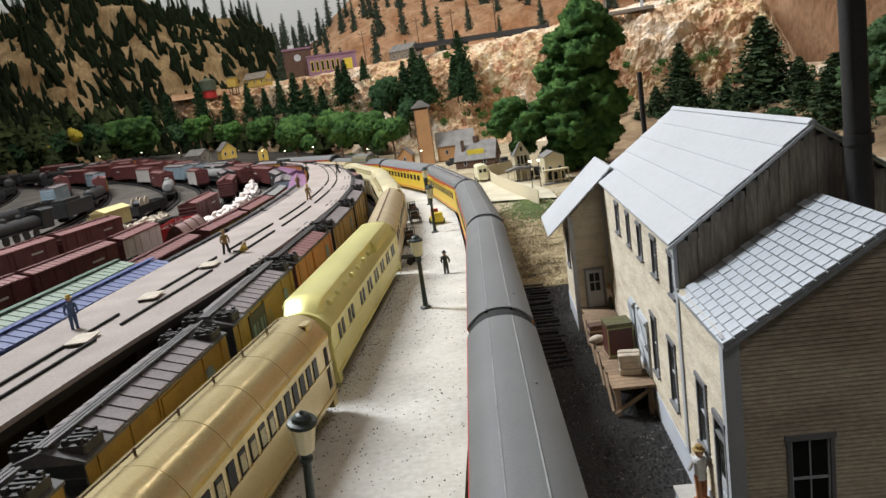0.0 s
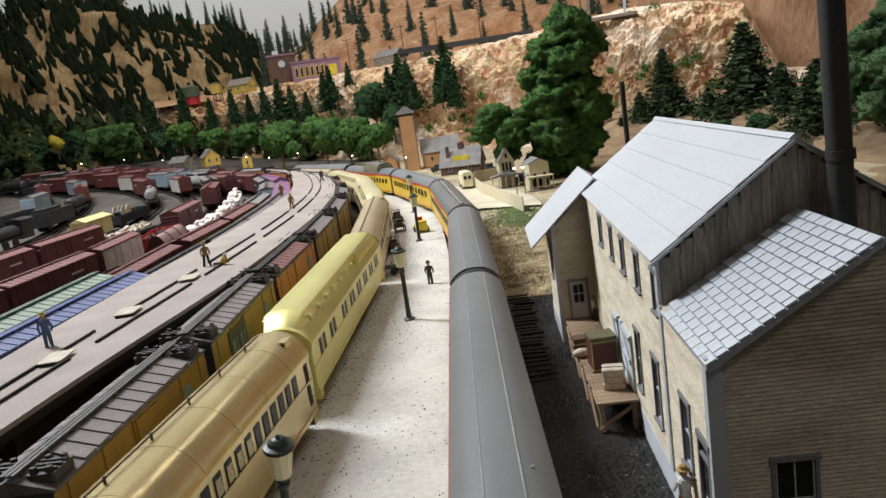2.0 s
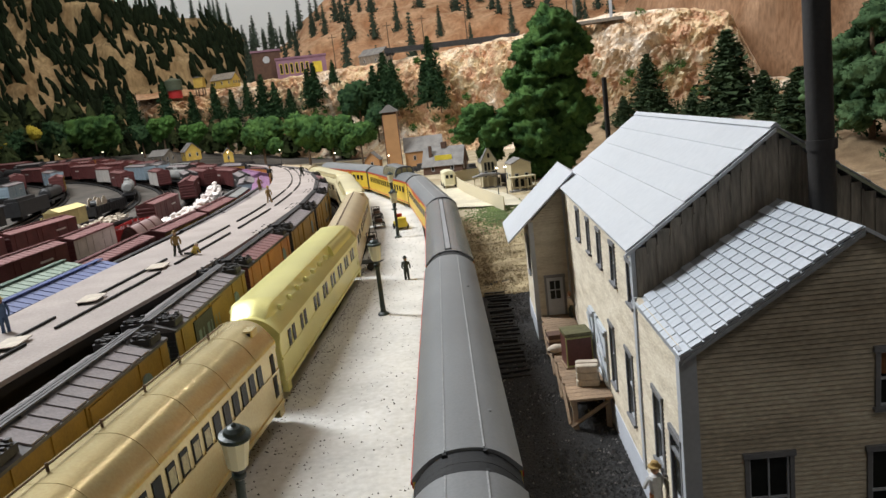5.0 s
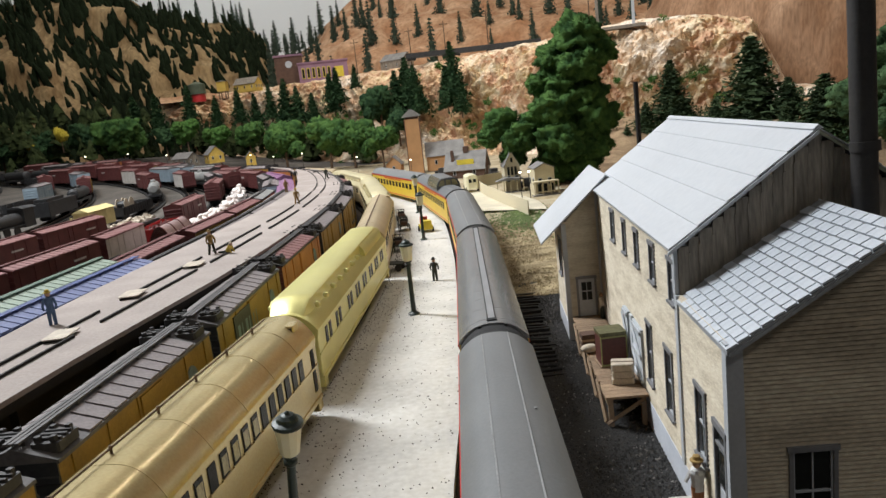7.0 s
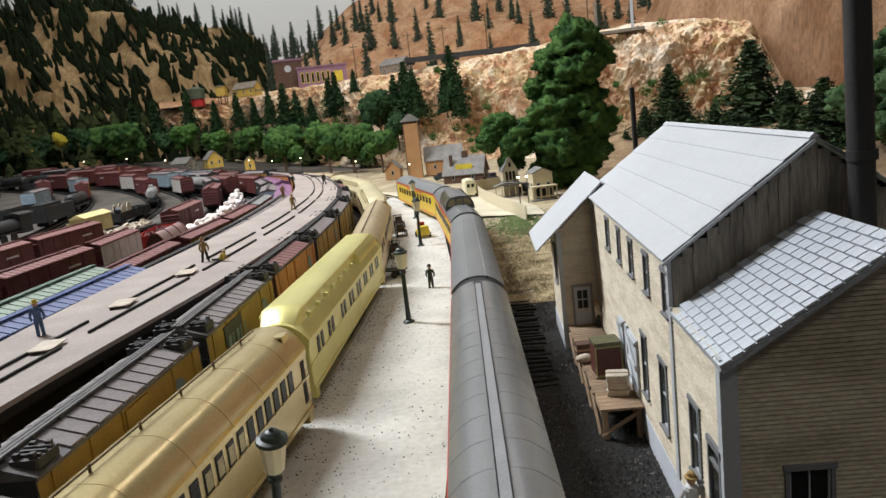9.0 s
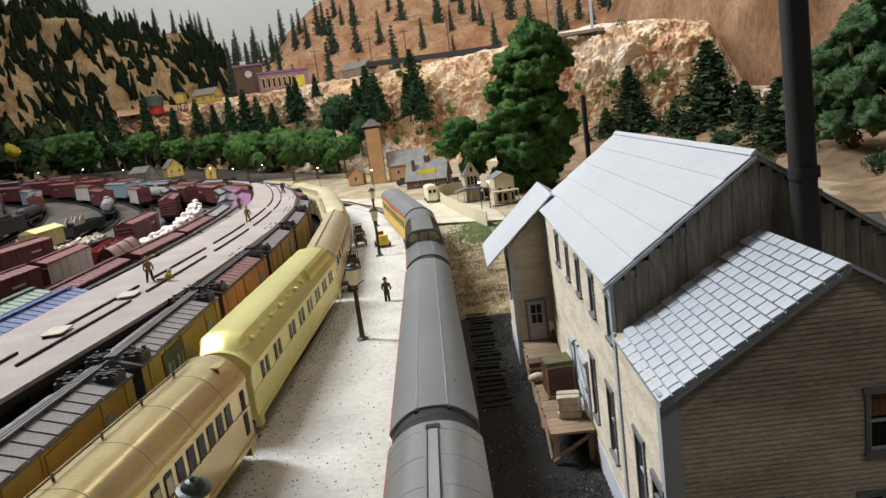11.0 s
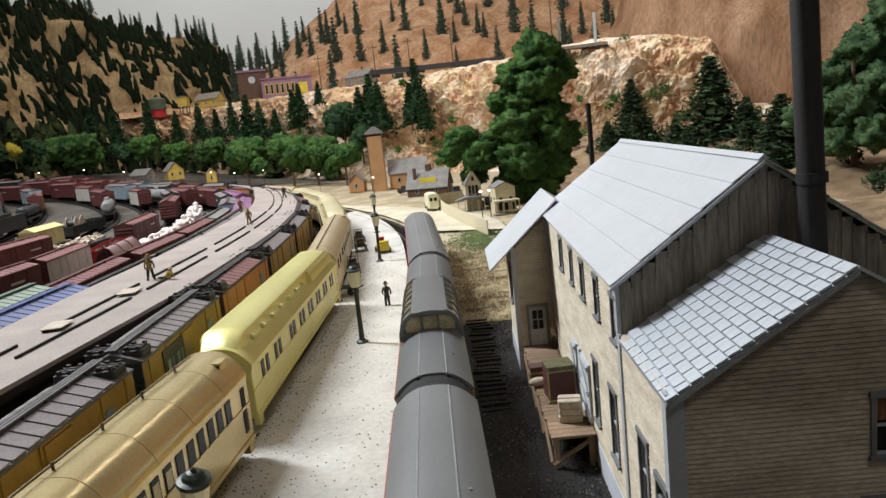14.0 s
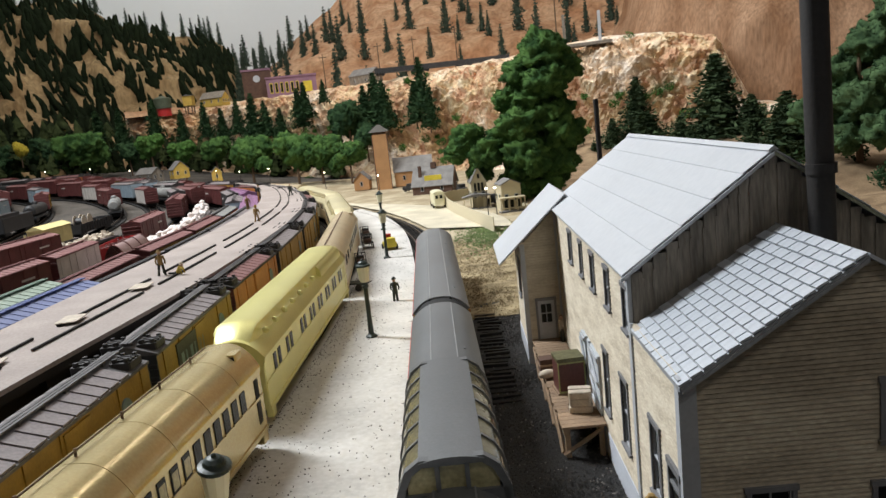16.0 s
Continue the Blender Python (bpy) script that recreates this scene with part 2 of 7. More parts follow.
M_SLOPE = mat("streaked_brown_slope", (0.35, 0.225, 0.145), 0.95, var=0.5, scale=5, grain=60, bump=0.6, dark=(0.2, 0.11, 0.062), stretch=(2.4, 2.4, 0.35))
M_CLUMP = mat("soft_green_foliage", (0.1, 0.165, 0.075), 0.9, var=0.5, scale=45, grain=600, bump=0.6, dark=(0.03, 0.06, 0.028), spread=(0.36, 0.64))
M_FIRNEAR = mat("soft_fir_foliage", (0.085, 0.125, 0.06), 0.9, var=0.5, scale=60, grain=600, bump=0.5, dark=(0.032, 0.052, 0.028))
M_SKY = mat("painted_sky_wall", (0.8, 0.83, 0.83), 0.9, var=0.05, scale=0.8, grain=30, bump=0.0)
M_CEIL = mat("ceiling_paint", (0.75, 0.74, 0.72), 0.9, var=0.05, scale=2, grain=30, bump=0.0)
M_LEAF = mat("green_foliage", (0.09, 0.172, 0.048), 0.85, var=0.5, scale=45, grain=700, bump=0.8, dark=(0.03, 0.07, 0.024), spread=(0.36, 0.64))
M_LEAFL = mat("light_green_foliage", (0.085, 0.165, 0.045), 0.85, var=0.5, scale=40, grain=600, bump=0.5, dark=(0.06, 0.14, 0.035))
M_PINE = mat("dark_pine_foliage", (0.05, 0.095, 0.04), 0.9, var=0.5, scale=60, grain=600, bump=0.5, dark=(0.018, 0.04, 0.02))
M_PINEFAR = mat("far_pine_foliage", (0.016, 0.024, 0.012), 1.0, var=0.5, scale=30, grain=300)
M_PINEBANK = mat("bank_shrub_foliage", (0.045, 0.06, 0.022), 1.0, var=0.6, scale=25, grain=400, dark=(0.016, 0.022, 0.01))
M_PINESLIM = mat("grey_green_pine_foliage", (0.085, 0.115, 0.085), 0.95, var=0.5, scale=60, grain=600, dark=(0.04, 0.06, 0.045))
M_YELLEAF = mat("yellow_foliage", (0.5, 0.4, 0.04), 0.9)
for leafy in (M_LEAF, M_LEAFL, M_PINE, M_PINEFAR, M_PINEBANK, M_PINESLIM, M_HILL, M_REDHILL, M_SLOPE, M_CLUMP, M_FIRNEAR):
    leafy.node_tree.nodes["Principled BSDF"].inputs["Specular IOR Level"].default_value = 0.05
M_BARK = mat("bark", (0.16, 0.1, 0.06), 0.9, var=0.4, scale=200)
M_TOWER = mat("tan_tower_board", (0.5, 0.27, 0.12), 0.85, var=0.2, scale=30)
M_GREYROOF = mat("grey_shed_roof", (0.24, 0.23, 0.22), 0.85, var=0.3, scale=60)
M_BARN = mat("dark_brown_barn", (0.12, 0.065, 0.045), 0.85, var=0.3)
M_HOUSECREAM = mat("cream_house_board", (0.64, 0.56, 0.38), 0.8, var=0.15)
M_HOUSEYEL = mat("yellow_house_board", (0.66, 0.44, 0.09), 0.8, var=0.2)
M_PURPLEWALL = mat("mauve_brick", (0.3, 0.17, 0.24), 0.85, var=0.2, scale=30)
M_FENCE = mat("cream_fence_board", (0.7, 0.62, 0.44), 0.8, var=0.15)
M_VAN = mat("cream_van_paint", (0.78, 0.74, 0.52), 0.4, var=0.08)
M_TANK = mat("green_tank", (0.09, 0.11, 0.07), 0.7)
M_SIGN = mat("yellow_sign", (0.7, 0.55, 0.05), 0.6)

# ---- small builders: meshes are drawn in millimetres ----
MM = 0.001


def thing(name, label, category, m=None, group="", kind=""):
    ob = new(name)
    ob.empty_display_size = 0.01
    if m is not None:
        ob.matrix_world = m
    return tagged(ob, label, category, group, kind)


def mesh_of(bm, name, material, smooth=False, scale=MM):
    bmesh.ops.recalc_face_normals(bm, faces=bm.faces)
    for v in bm.verts:
        v.co *= scale
    me = bpy.data.meshes.new(name)
    bm.to_mesh(me)
    bm.free()
    for m in material if isinstance(material, (list, tuple)) else [material]:
        me.materials.append(m)
    if smooth:
        me.polygons.foreach_set("use_smooth", [True] * len(me.polygons))
        me.set_sharp_from_angle(angle=radians(35))
    return me


def part(name, bm, material, parent=None, label="", smooth=False, m=None, scale=MM):
    ob = new(name, mesh_of(bm, name, material, smooth, scale))
    if parent is not None:
        ob.parent = parent
    if m is not None:
        ob.matrix_local = m
    return tagged(ob, label)


def piece(name, me, parent, m, label=""):
    ob = new(name, me)
    ob.parent = parent
    ob.matrix_local = m
    return tagged(ob, label)


def raw(name, verts, faces, material, parent=None, smooth=False):
    me = bpy.data.meshes.new(name)
    me.from_pydata([tuple(v) for v in verts], [], [tuple(f) for f in faces])
    me.materials.append(material)
    if smooth:
        me.polygons.foreach_set("use_smooth", [True] * len(me.polygons))
    ob = new(name, me)
    if parent is not None:
        ob.parent = parent
    return ob


def quad(bm, pts, idx=0):
    f = bm.faces.new([bm.verts.new(p) for p in pts])
    f.material_index = idx
    return f


def box(bm, x0, x1, y0, y1, z0, z1, m=None, idx=0, c=0.0):
    """A box, with chamfered upright edges where c is given."""
    if c:
        ring = [(x0 + c, y0), (x1 - c, y0), (x1, y0 + c), (x1, y1 - c), (x1 - c, y1), (x0 + c, y1), (x0, y1 - c), (x0, y0 + c)]
    else:
        ring = [(x0, y0), (x1, y0), (x1, y1), (x0, y1)]
    low = [bm.verts.new((x, y, z0)) for x, y in ring]
    top = [bm.verts.new((x, y, z1)) for x, y in ring]
    fs = [bm.faces.new(low[::-1]), bm.faces.new(top)]
    n = len(ring)
    for i in range(n):
        fs.append(bm.faces.new((low[i], low[(i + 1) % n], top[(i + 1) % n], top[i])))
    for f in fs:
        f.material_index = idx
    if m is not None:
        for v in low + top:
            v.co = m @ v.co


def boxed(*a, **k):
    bm = bmesh.new()
    box(bm, *a, **k)
    return bm


def tube(bm, p0, p1, r0, r1=None, n=10, idx=0):
    r1 = r0 if r1 is None else r1
    p0, p1 = Vector(p0), Vector(p1)
    q = (p1 - p0).to_track_quat("Z", "Y")
    rings = []
    for p, r in ((p0, r0), (p1, r1)):
        rings.append([bm.verts.new(p + q @ Vector((r * math.cos(a), r * math.sin(a), 0))) for a in (2 * math.pi * i / n for i in range(n))])
    a, b = rings
    fs = [bm.faces.new(a[::-1]), bm.faces.new(b)]
    for i in range(n):
        fs.append(bm.faces.new((a[i], a[(i + 1) % n], b[(i + 1) % n], b[i])))
    for f in fs:
        f.material_index = idx


def tubed(*a, **k):
    bm = bmesh.new()
    tube(bm, *a, **k)
    return bm


def lathe(bm, prof, n=16, at=(0, 0), idx=0):
    rings = [[bm.verts.new((at[0] + r * math.cos(2 * math.pi * i / n), at[1] + r * math.sin(2 * math.pi * i / n), z)) for i in range(n)] for r, z in prof]
    fs = [bm.faces.new(rings[0][::-1]), bm.faces.new(rings[-1])]
    for a, b in zip(rings, rings[1:]):
        for i in range(n):
            fs.append(bm.faces.new((a[i], a[(i + 1) % n], b[(i + 1) % n], b[i])))
    for f in fs:
        f.material_index = idx


def lathed(prof, n=16, at=(0, 0)):
    bm = bmesh.new()
    lathe(bm, prof, n, at)
    return bm


def prism(bm, prof, y0, y1, idx=0, m=None):
    """A closed profile of (x, z), drawn out along y."""
    a = [bm.verts.new((x, y0, z)) for x, z in prof]
    b = [bm.verts.new((x, y1, z)) for x, z in prof]
    n = len(prof)
    fs = [bm.faces.new(a), bm.faces.new(b[::-1])]
    for i in range(n):
        fs.append(bm.faces.new((a[i], a[(i + 1) % n], b[(i + 1) % n], b[i])))
    for f in fs:
        f.material_index = idx
    if m is not None:
        for v in a + b:
            v.co = m @ v.co


def prismed(*a, **k):
    bm = bmesh.new()
    prism(bm, *a, **k)
    return bm


# ---- plan: the lines of the tracks ----


def curve_of(points, step=0.01):
    p = np.array(points, float)
    p = np.vstack([2 * p[0] - p[1], p, 2 * p[-1] - p[-2]])
    out = []
    for i in range(1, len(p) - 2):
        n = max(2, int(np.linalg.norm(p[i + 1] - p[i]) / step))
        for k in range(n):
            t = k / n
            out.append(0.5 * (2 * p[i] + (p[i + 1] - p[i - 1]) * t + (2 * p[i - 1] - 5 * p[i] + 4 * p[i + 1] - p[i + 2]) * t * t + (3 * p[i] - p[i - 1] - 3 * p[i + 1] + p[i + 2]) * t ** 3))
    out.append(p[-2])
    out = np.array(out)
    s = np.concatenate([[0], np.cumsum(np.linalg.norm(np.diff(out, axis=0), axis=1))])
    s -= np.interp(0.3, out[:, 1], s) - 0.3     # the way along the line equals y where y is 0.3
    return s, out


def at(line, s):
    return np.array([np.interp(s, line[0], line[1][:, 0]), np.interp(s, line[0], line[1][:, 1])])


def ease(a, b, v):
    t = min(1.0, max(0.0, (v - a) / (b - a)))
    return t * t * (3 - 2 * t)


def lie(x, y):
    """The height of the ground: level near the station, rising slowly to the back of the yard."""
    r = math.hypot(x, y)
    if r < 1.5:
        return 0.0
    return 0.06 * (r - 1.5) * ease(0.12, 0.5, -x / r) if y > 0 else 0.0


MAIN = curve_of([(0.03, -2.5), (0.015, -1.0), (0.004, -0.1), (-0.005, 0.19), (-0.012, 0.36), (-0.018, 0.5), (-0.025, 0.66), (-0.034, 0.8), (-0.05, 0.95), (-0.088, 1.15), (-0.15, 1.34), (-0.225, 1.51), (-0.32, 1.68), (-0.46, 1.87), (-0.66, 2.06), (-0.95, 2.25), (-1.4, 2.42)])
SECOND = curve_of([(-0.15, -2.0), (-0.147, 0.0), (-0.143, 0.2), (-0.138, 0.31), (-0.134, 0.42), (-0.131, 0.6), (-0.139, 0.78), (-0.158, 0.97), (-0.188, 1.14), (-0.235, 1.33), (-0.3, 1.5), (-0.39, 1.67), (-0.53, 1.85), (-0.72, 2.02), (-1.0, 2.18), (-1.5, 2.33)])
ICING = curve_of([(-0.185, -1.0), (-0.185, 0.0), (-0.184, 0.25), (-0.186, 0.4), (-0.192, 0.55), (-0.199, 0.75), (-0.213, 0.95), (-0.237, 1.12), (-0.28, 1.3), (-0.345, 1.48), (-0.44, 1.65), (-0.58, 1.82), (-0.78, 1.98), (-1.1, 2.12), (-1.6, 2.24)])
EDGE_R = curve_of([(-0.224, -0.6), (-0.221, 0.1), (-0.2185, 0.27), (-0.216, 0.35), (-0.211, 0.43), (-0.2065, 0.5), (-0.2035, 0.6), (-0.2055, 0.76), (-0.213, 0.91), (-0.229, 1.06), (-0.258, 1.21), (-0.318, 1.43), (-0.37, 1.56), (-0.48, 1.72), (-0.62, 1.86)])
EDGE_L = curve_of([(-0.285, -0.6), (-0.288, 0.2), (-0.292, 0.37), (-0.297, 0.46), (-0.299, 0.57), (-0.2985, 0.7), (-0.3, 0.86), (-0.314, 1.06), (-0.332, 1.2), (-0.375, 1.38), (-0.43, 1.56), (-0.485, 1.69), (-0.64, 1.89)])
YARD = [
    curve_of([(-0.34, -0.6), (-0.332, 0.3), (-0.33, 0.5), (-0.332, 0.65), (-0.335, 0.81), (-0.34, 0.93), (-0.354, 1.1), (-0.374, 1.27), (-0.4, 1.4), (-0.434, 1.51), (-0.5, 1.67), (-0.6, 1.83), (-0.85, 2.03), (-1.3, 2.25)]),
    curve_of([(-0.39, -0.6), (-0.374, 0.3), (-0.372, 0.5), (-0.378, 0.65), (-0.388, 0.8), (-0.389, 0.95), (-0.397, 1.07), (-0.41, 1.22), (-0.44, 1.4), (-0.482, 1.56), (-0.56, 1.74), (-0.69, 1.91), (-0.93, 2.08), (-1.4, 2.3)]),
    curve_of([(-0.48, -0.6), (-0.452, 0.4), (-0.448, 0.7), (-0.46, 0.95), (-0.485, 1.15), (-0.511, 1.35), (-0.54, 1.5), (-0.59, 1.66), (-0.66, 1.8), (-0.8, 1.97), (-1.03, 2.14), (-1.5, 2.38)]),
    curve_of([(-0.56, -0.6), (-0.535, 0.4), (-0.517, 0.75), (-0.52, 0.95), (-0.545, 1.12), (-0.57, 1.28), (-0.602, 1.5), (-0.65, 1.68), (-0.75, 1.88), (-0.93, 2.06), (-1.2, 2.26), (-1.6, 2.46)]),
    curve_of([(-0.72, -0.6), (-0.7, 0.5), (-0.685, 0.85), (-0.678, 1.1), (-0.667, 1.3), (-0.677, 1.5), (-0.72, 1.7), (-0.84, 1.92), (-1.05, 2.12), (-1.6, 2.42)]),
    curve_of([(-0.85, -0.6), (-0.81, 0.5), (-0.77, 1.0), (-0.755, 1.25), (-0.755, 1.4), (-0.77, 1.55), (-0.81, 1.7), (-0.92, 1.9), (-1.13, 2.12), (-1.5, 2.36)]),
    curve_of([(-1.05, -0.6), (-1.0, 0.6), (-0.95, 1.1), (-0.935, 1.35), (-0.96, 1.55), (-1.04, 1.8), (-1.2, 2.05), (-1.5, 2.3)]),
    curve_of([(-1.25, -0.6), (-1.15, 0.8), (-1.08, 1.3), (-1.1, 1.6), (-1.2, 1.9), (-1.45, 2.2), (-1.9, 2.45)]),
    curve_of([(-1.6, 0.2), (-1.4, 1.2), (-1.35, 1.6), (-1.42, 1.95), (-1.65, 2.3), (-2.1, 2.6)]),
]

# ---- ground, backdrop and room ----


def sheet(name, x0, x1, y0, y1, nx, ny, zf, material):
    xs, ys = np.linspace(x0, x1, nx), np.linspace(y0, y1, ny)
    v = [(x, y, zf(x, y)) for y in ys for x in xs]
    f = [(j * nx + i, j * nx + i + 1, (j + 1) * nx + i + 1, (j + 1) * nx + i) for j in range(ny - 1) for i in range(nx - 1)]
    return raw(name, v, f, material, smooth=True)


def strip(name, left, right, zf, material, thick=0.0, wobble=0.0):
    """A band between two lines, with a skirt of the given thickness."""
    v, f = [], []
    n = len(left)
    for i in range(n):
        a, b = np.array(left[i]), np.array(right[i])
        for k in range(9):
            p = a + (b - a) * k / 8
            w = wobble * noise.noise((p[0] * 40, p[1] * 40, 0)) if wobble else 0
            v.append((p[0], p[1], zf(p[0], p[1]) + w))
    for i in range(n - 1):
        for k in range(8):
            q = i * 9 + k
            f.append((q, q + 1, q + 10, q + 9))
    if thick:
        for side in (0, 8):
            base = len(v)
            for i in range(n):
                p = v[i * 9 + side]
                v.append((p[0], p[1], p[2] - thick))
            for i in range(n - 1):
                q = i * 9 + side
                f.append((q, q + 9, base + i + 1, base + i) if side == 0 else (q + 9, q, base + i, base + i + 1))
    return raw(name, v, f, material, smooth=False)


ground = sheet("ground", -7.0, 7.0, -3.0, 7.0, 141, 101, lambda x, y: lie(x, y) - 0.007, M_GROUND)
tagged(ground, "grey-brown ballast ground of the rail yard", "ground", kind="structure")


def ring_wall(name, radius, z0, z1, material, n=96):
    v, f = [], []
    for i in range(n):
        a = 2 * math.pi * i / n
        v += [(radius * math.sin(a), radius * math.cos(a), z0), (radius * math.sin(a), radius * math.cos(a), z1)]
    for i in range(n):
        j = (i + 1) % n
        f.append((2 * i, 2 * i + 1, 2 * j + 1, 2 * j))
    return raw(name, v, f, material, smooth=True)


tagged(ring_wall("backdrop", 6.3, -0.1, 2.9, M_SKY), "pale grey painted sky backdrop wall", "backdrop", kind="structure")
tagged(sheet("ceiling", -7, 7, -7, 7, 3, 3, lambda x, y: 2.9, M_CEIL), "plain white room ceiling", "ceiling", kind="structure")


def table(keys, a):
    return float(np.interp(a, [k[0] for k in keys], [k[1] for k in keys]))


CLIFF_R = [(-24, 3.4), (-18, 3.2), (-10, 2.7), (-3, 2.4), (3, 2.15), (10, 2.0), (18, 1.95), (27, 1.8), (40, 1.6), (75, 1.5)]
CLIFF_TOP = [(-24, 0.34), (-17, 0.345), (-8, 0.33), (0, 0.335), (6, 0.345), (12, 0.36), (17, 0.335), (19.3, 0.31), (21.5, 0.12), (25, 0.1), (40, 0.1), (75, 0.1)]


def rock(p, size):
    """Broken, ledged rock relief."""
    a = 1.3 * noise.fractal(p * 4.5, 1.0, 2.0, 6)
    w = p + Vector((0.03, 0.03, 0.015)) * noise.noise(p * 14)
    w = Vector((w.x, w.y, w.z * 1.7))
    b = noise.voronoi(w * 13)[0]
    c = noise.voronoi(w * 33)[0]
    ledge = abs(math.sin(p.z * 75 + 6 * noise.noise(p * 4))) * 0.3 * max(0, noise.noise(p * 3) + 0.3)
    e = noise.voronoi(w * 80)[0]
    return size * (0.55 * a + 0.95 * (b[1] - b[0]) + 0.5 * (c[1] - c[0]) + 0.28 * (e[1] - e[0]) - 0.5 + ledge)


def cliff():
    na, nv = 900, 130
    v, f = [], []
    for j in range(nv):
        t = j / (nv - 1)
        for i in range(na):
            a = -24 + 99 * i / (na - 1)
            r0, zt = table(CLIFF_R, a), table(CLIFF_TOP, a)
            if t < 0.75:
                q = t / 0.75
                run = 0.34 * q + 0.07 * math.sin(q * 6.3)
                z = -0.02 + (zt + 0.02) * (0.3 * q + 0.7 * ease(0, 1, q))
                damp = min(1.0, 4 * q) * (1 if q < 0.9 else 1 - 0.7 * (q - 0.9) / 0.1)
            else:
                q = (t - 0.75) / 0.25
                run, z, damp = 0.34 + 1.4 * q, zt + 0.02 * q, 0.3
            r = r0 + run
            s, c = math.sin(radians(a)), math.cos(radians(a))
            d = rock(Vector((r * s, r * c, z)), 0.05) * damp
            v.append(((r - d) * s, (r - d) * c, z + 0.45 * d + (lie(r * s, r * c) * (1 - q if t < 0.75 else 0))))
    for j in range(nv - 1):
        for i in range(na - 1):
            q = j * na + i
            f.append((q, q + 1, q + na + 1, q + na))
    return tagged(raw("cliff", v, f, M_ROCK), "ochre and pink plaster rock cliff, rough and ledged", "cliff", kind="structure")


cliff()
LEFT_TOP = [(-85, 0.95), (-50, 0.85), (-40, 0.82), (-33, 0.88), (-31, 0.94), (-29.5, 1.0), (-27.7, 1.04), (-25.2, 1.02), (-23.9, 0.97), (-22.5, 0.94), (-20.6, 0.9), (-18.7, 0.84), (-16.9, 0.79), (-16.3, 0.75), (-15.9, 0.64), (-15.6, 0.42)]
BACK_TOP = [(-22, 0.58), (-17, 0.58), (-14.6, 0.6), (-13.4, 0.64), (-12.2, 0.72), (-10.0, 0.88), (-6, 1.12), (10, 1.5), (75, 1.6)]


def hill(name, a0, a1, r0, r1, z0, tops, material, label, na, nv, size, bulge):
    v, f = [], []
    for j in range(nv + 6):
        t = min(1.0, j / (nv - 1))
        extra = max(0, j - nv + 1)
        for i in range(na):
            a = a0 + (a1 - a0) * i / (na - 1)
            s, c = math.sin(radians(a)), math.cos(radians(a))
            zt = table(tops, a) + 0.03 * noise.noise((a * 0.7, 3.1, 0.2))
            r = r0 + (r1 - r0) * (t + bulge * math.sin(t * 3.14)) + extra * 0.12
            z = z0 + (zt - z0) * (t + 0.06 * math.sin(t * 9 + a * 0.2)) - extra * 0.1
            p = Vector((r * s, r * c, z))
            d = size * (noise.fractal(p * 2.6, 1.0, 2.0, 5) + 0.6 * noise.ridged_multi_fractal(p * 4, 1.0, 2.0, 4, 1.0, 2.0) * 0.4) * min(1, 5 * t + 0.2)
            v.append((p.x - d * s, p.y - d * c, z + d * 0.3))
    for j in range(nv + 5):
        for i in range(na - 1):
            q = j * na + i
            f.append((q, q + 1, q + na + 1, q + na))
    ob = raw(name, v, f, material, smooth=True)
    return tagged(ob, label, "hill", kind="structure"), v


left_hill, LEFT_V = hill("left_hill", -85, -15.6, 3.25, 4.75, -0.08, LEFT_TOP, M_HILL, "tan plaster hillside dotted with dark firs", 230, 70, 0.13, 0.0)
back_hill, BACK_V = hill("back_hill", -24, 75, 3.5, 5.3, 0.3, BACK_TOP, M_REDHILL, "orange-brown hillside with sparse pines", 220, 60, 0.08, 0.0)

SLOPE_TOP = [(11, 0.3), (13, 0.55), (15, 0.95), (20, 1.35), (75, 1.5)]
hill("right_slope", 11, 75, 2.42, 3.1, 0.02, SLOPE_TOP, M_SLOPE, "smooth brown plaster slope with faint upright streaks", 200, 60, 0.05, 0.0)

# ---- tracks ----


def offset_line(line, off, s0, s1, step=0.02):
    out = []
    for s in np.arange(s0, s1, step):
        a, b = at(line, s - 0.005), at(line, s + 0.005)
        d = (b - a) / max(1e-9, np.linalg.norm(b - a))
        out.append((a + b) / 2 + off * np.array([d[1], -d[0]]))
    return out


def rails(line, s0, s1, parent):
    for off in (-0.0083, 0.0083):
        a, b = offset_line(line, off - 0.0006, s0, s1), offset_line(line, off + 0.0006, s0, s1)
        ob = strip("rail", a, b, lambda x, y: lie(x, y) + 0.0002, M_RAIL, 0.0026)
        ob.parent = parent


def ties(line, s0, s1, parent, pitch=0.0072):
    v, f = [], []
    for s in np.arange(s0, s1, pitch):
        a, b = at(line, s - 0.004), at(line, s + 0.004)
        d = (b - a) / np.linalg.norm(b - a)
        n = np.array([d[1], -d[0]])
        c = (a + b) / 2 + d * random.uniform(-0.0004, 0.0004)
        z = lie(*c) - 0.0024
        w, l = 0.0013, 0.0155 + random.uniform(-0.0006, 0.0006)
        q = len(v)
        for zz in (z - 0.003, z):
            for u, w2 in ((-l, -w), (l, -w), (l, w), (-l, w)):
                p = c + n * u + d * w2
                v.append((p[0], p[1], zz))
        f += [(q + 4, q + 5, q + 6, q + 7), (q, q + 1, q + 5, q + 4), (q + 1, q + 2, q + 6, q + 5), (q + 2, q + 3, q + 7, q + 6), (q + 3, q, q + 4, q + 7)]
    ob = raw("ties", v, f, M_TIE, parent)
    tagged(ob, kind="stuff")


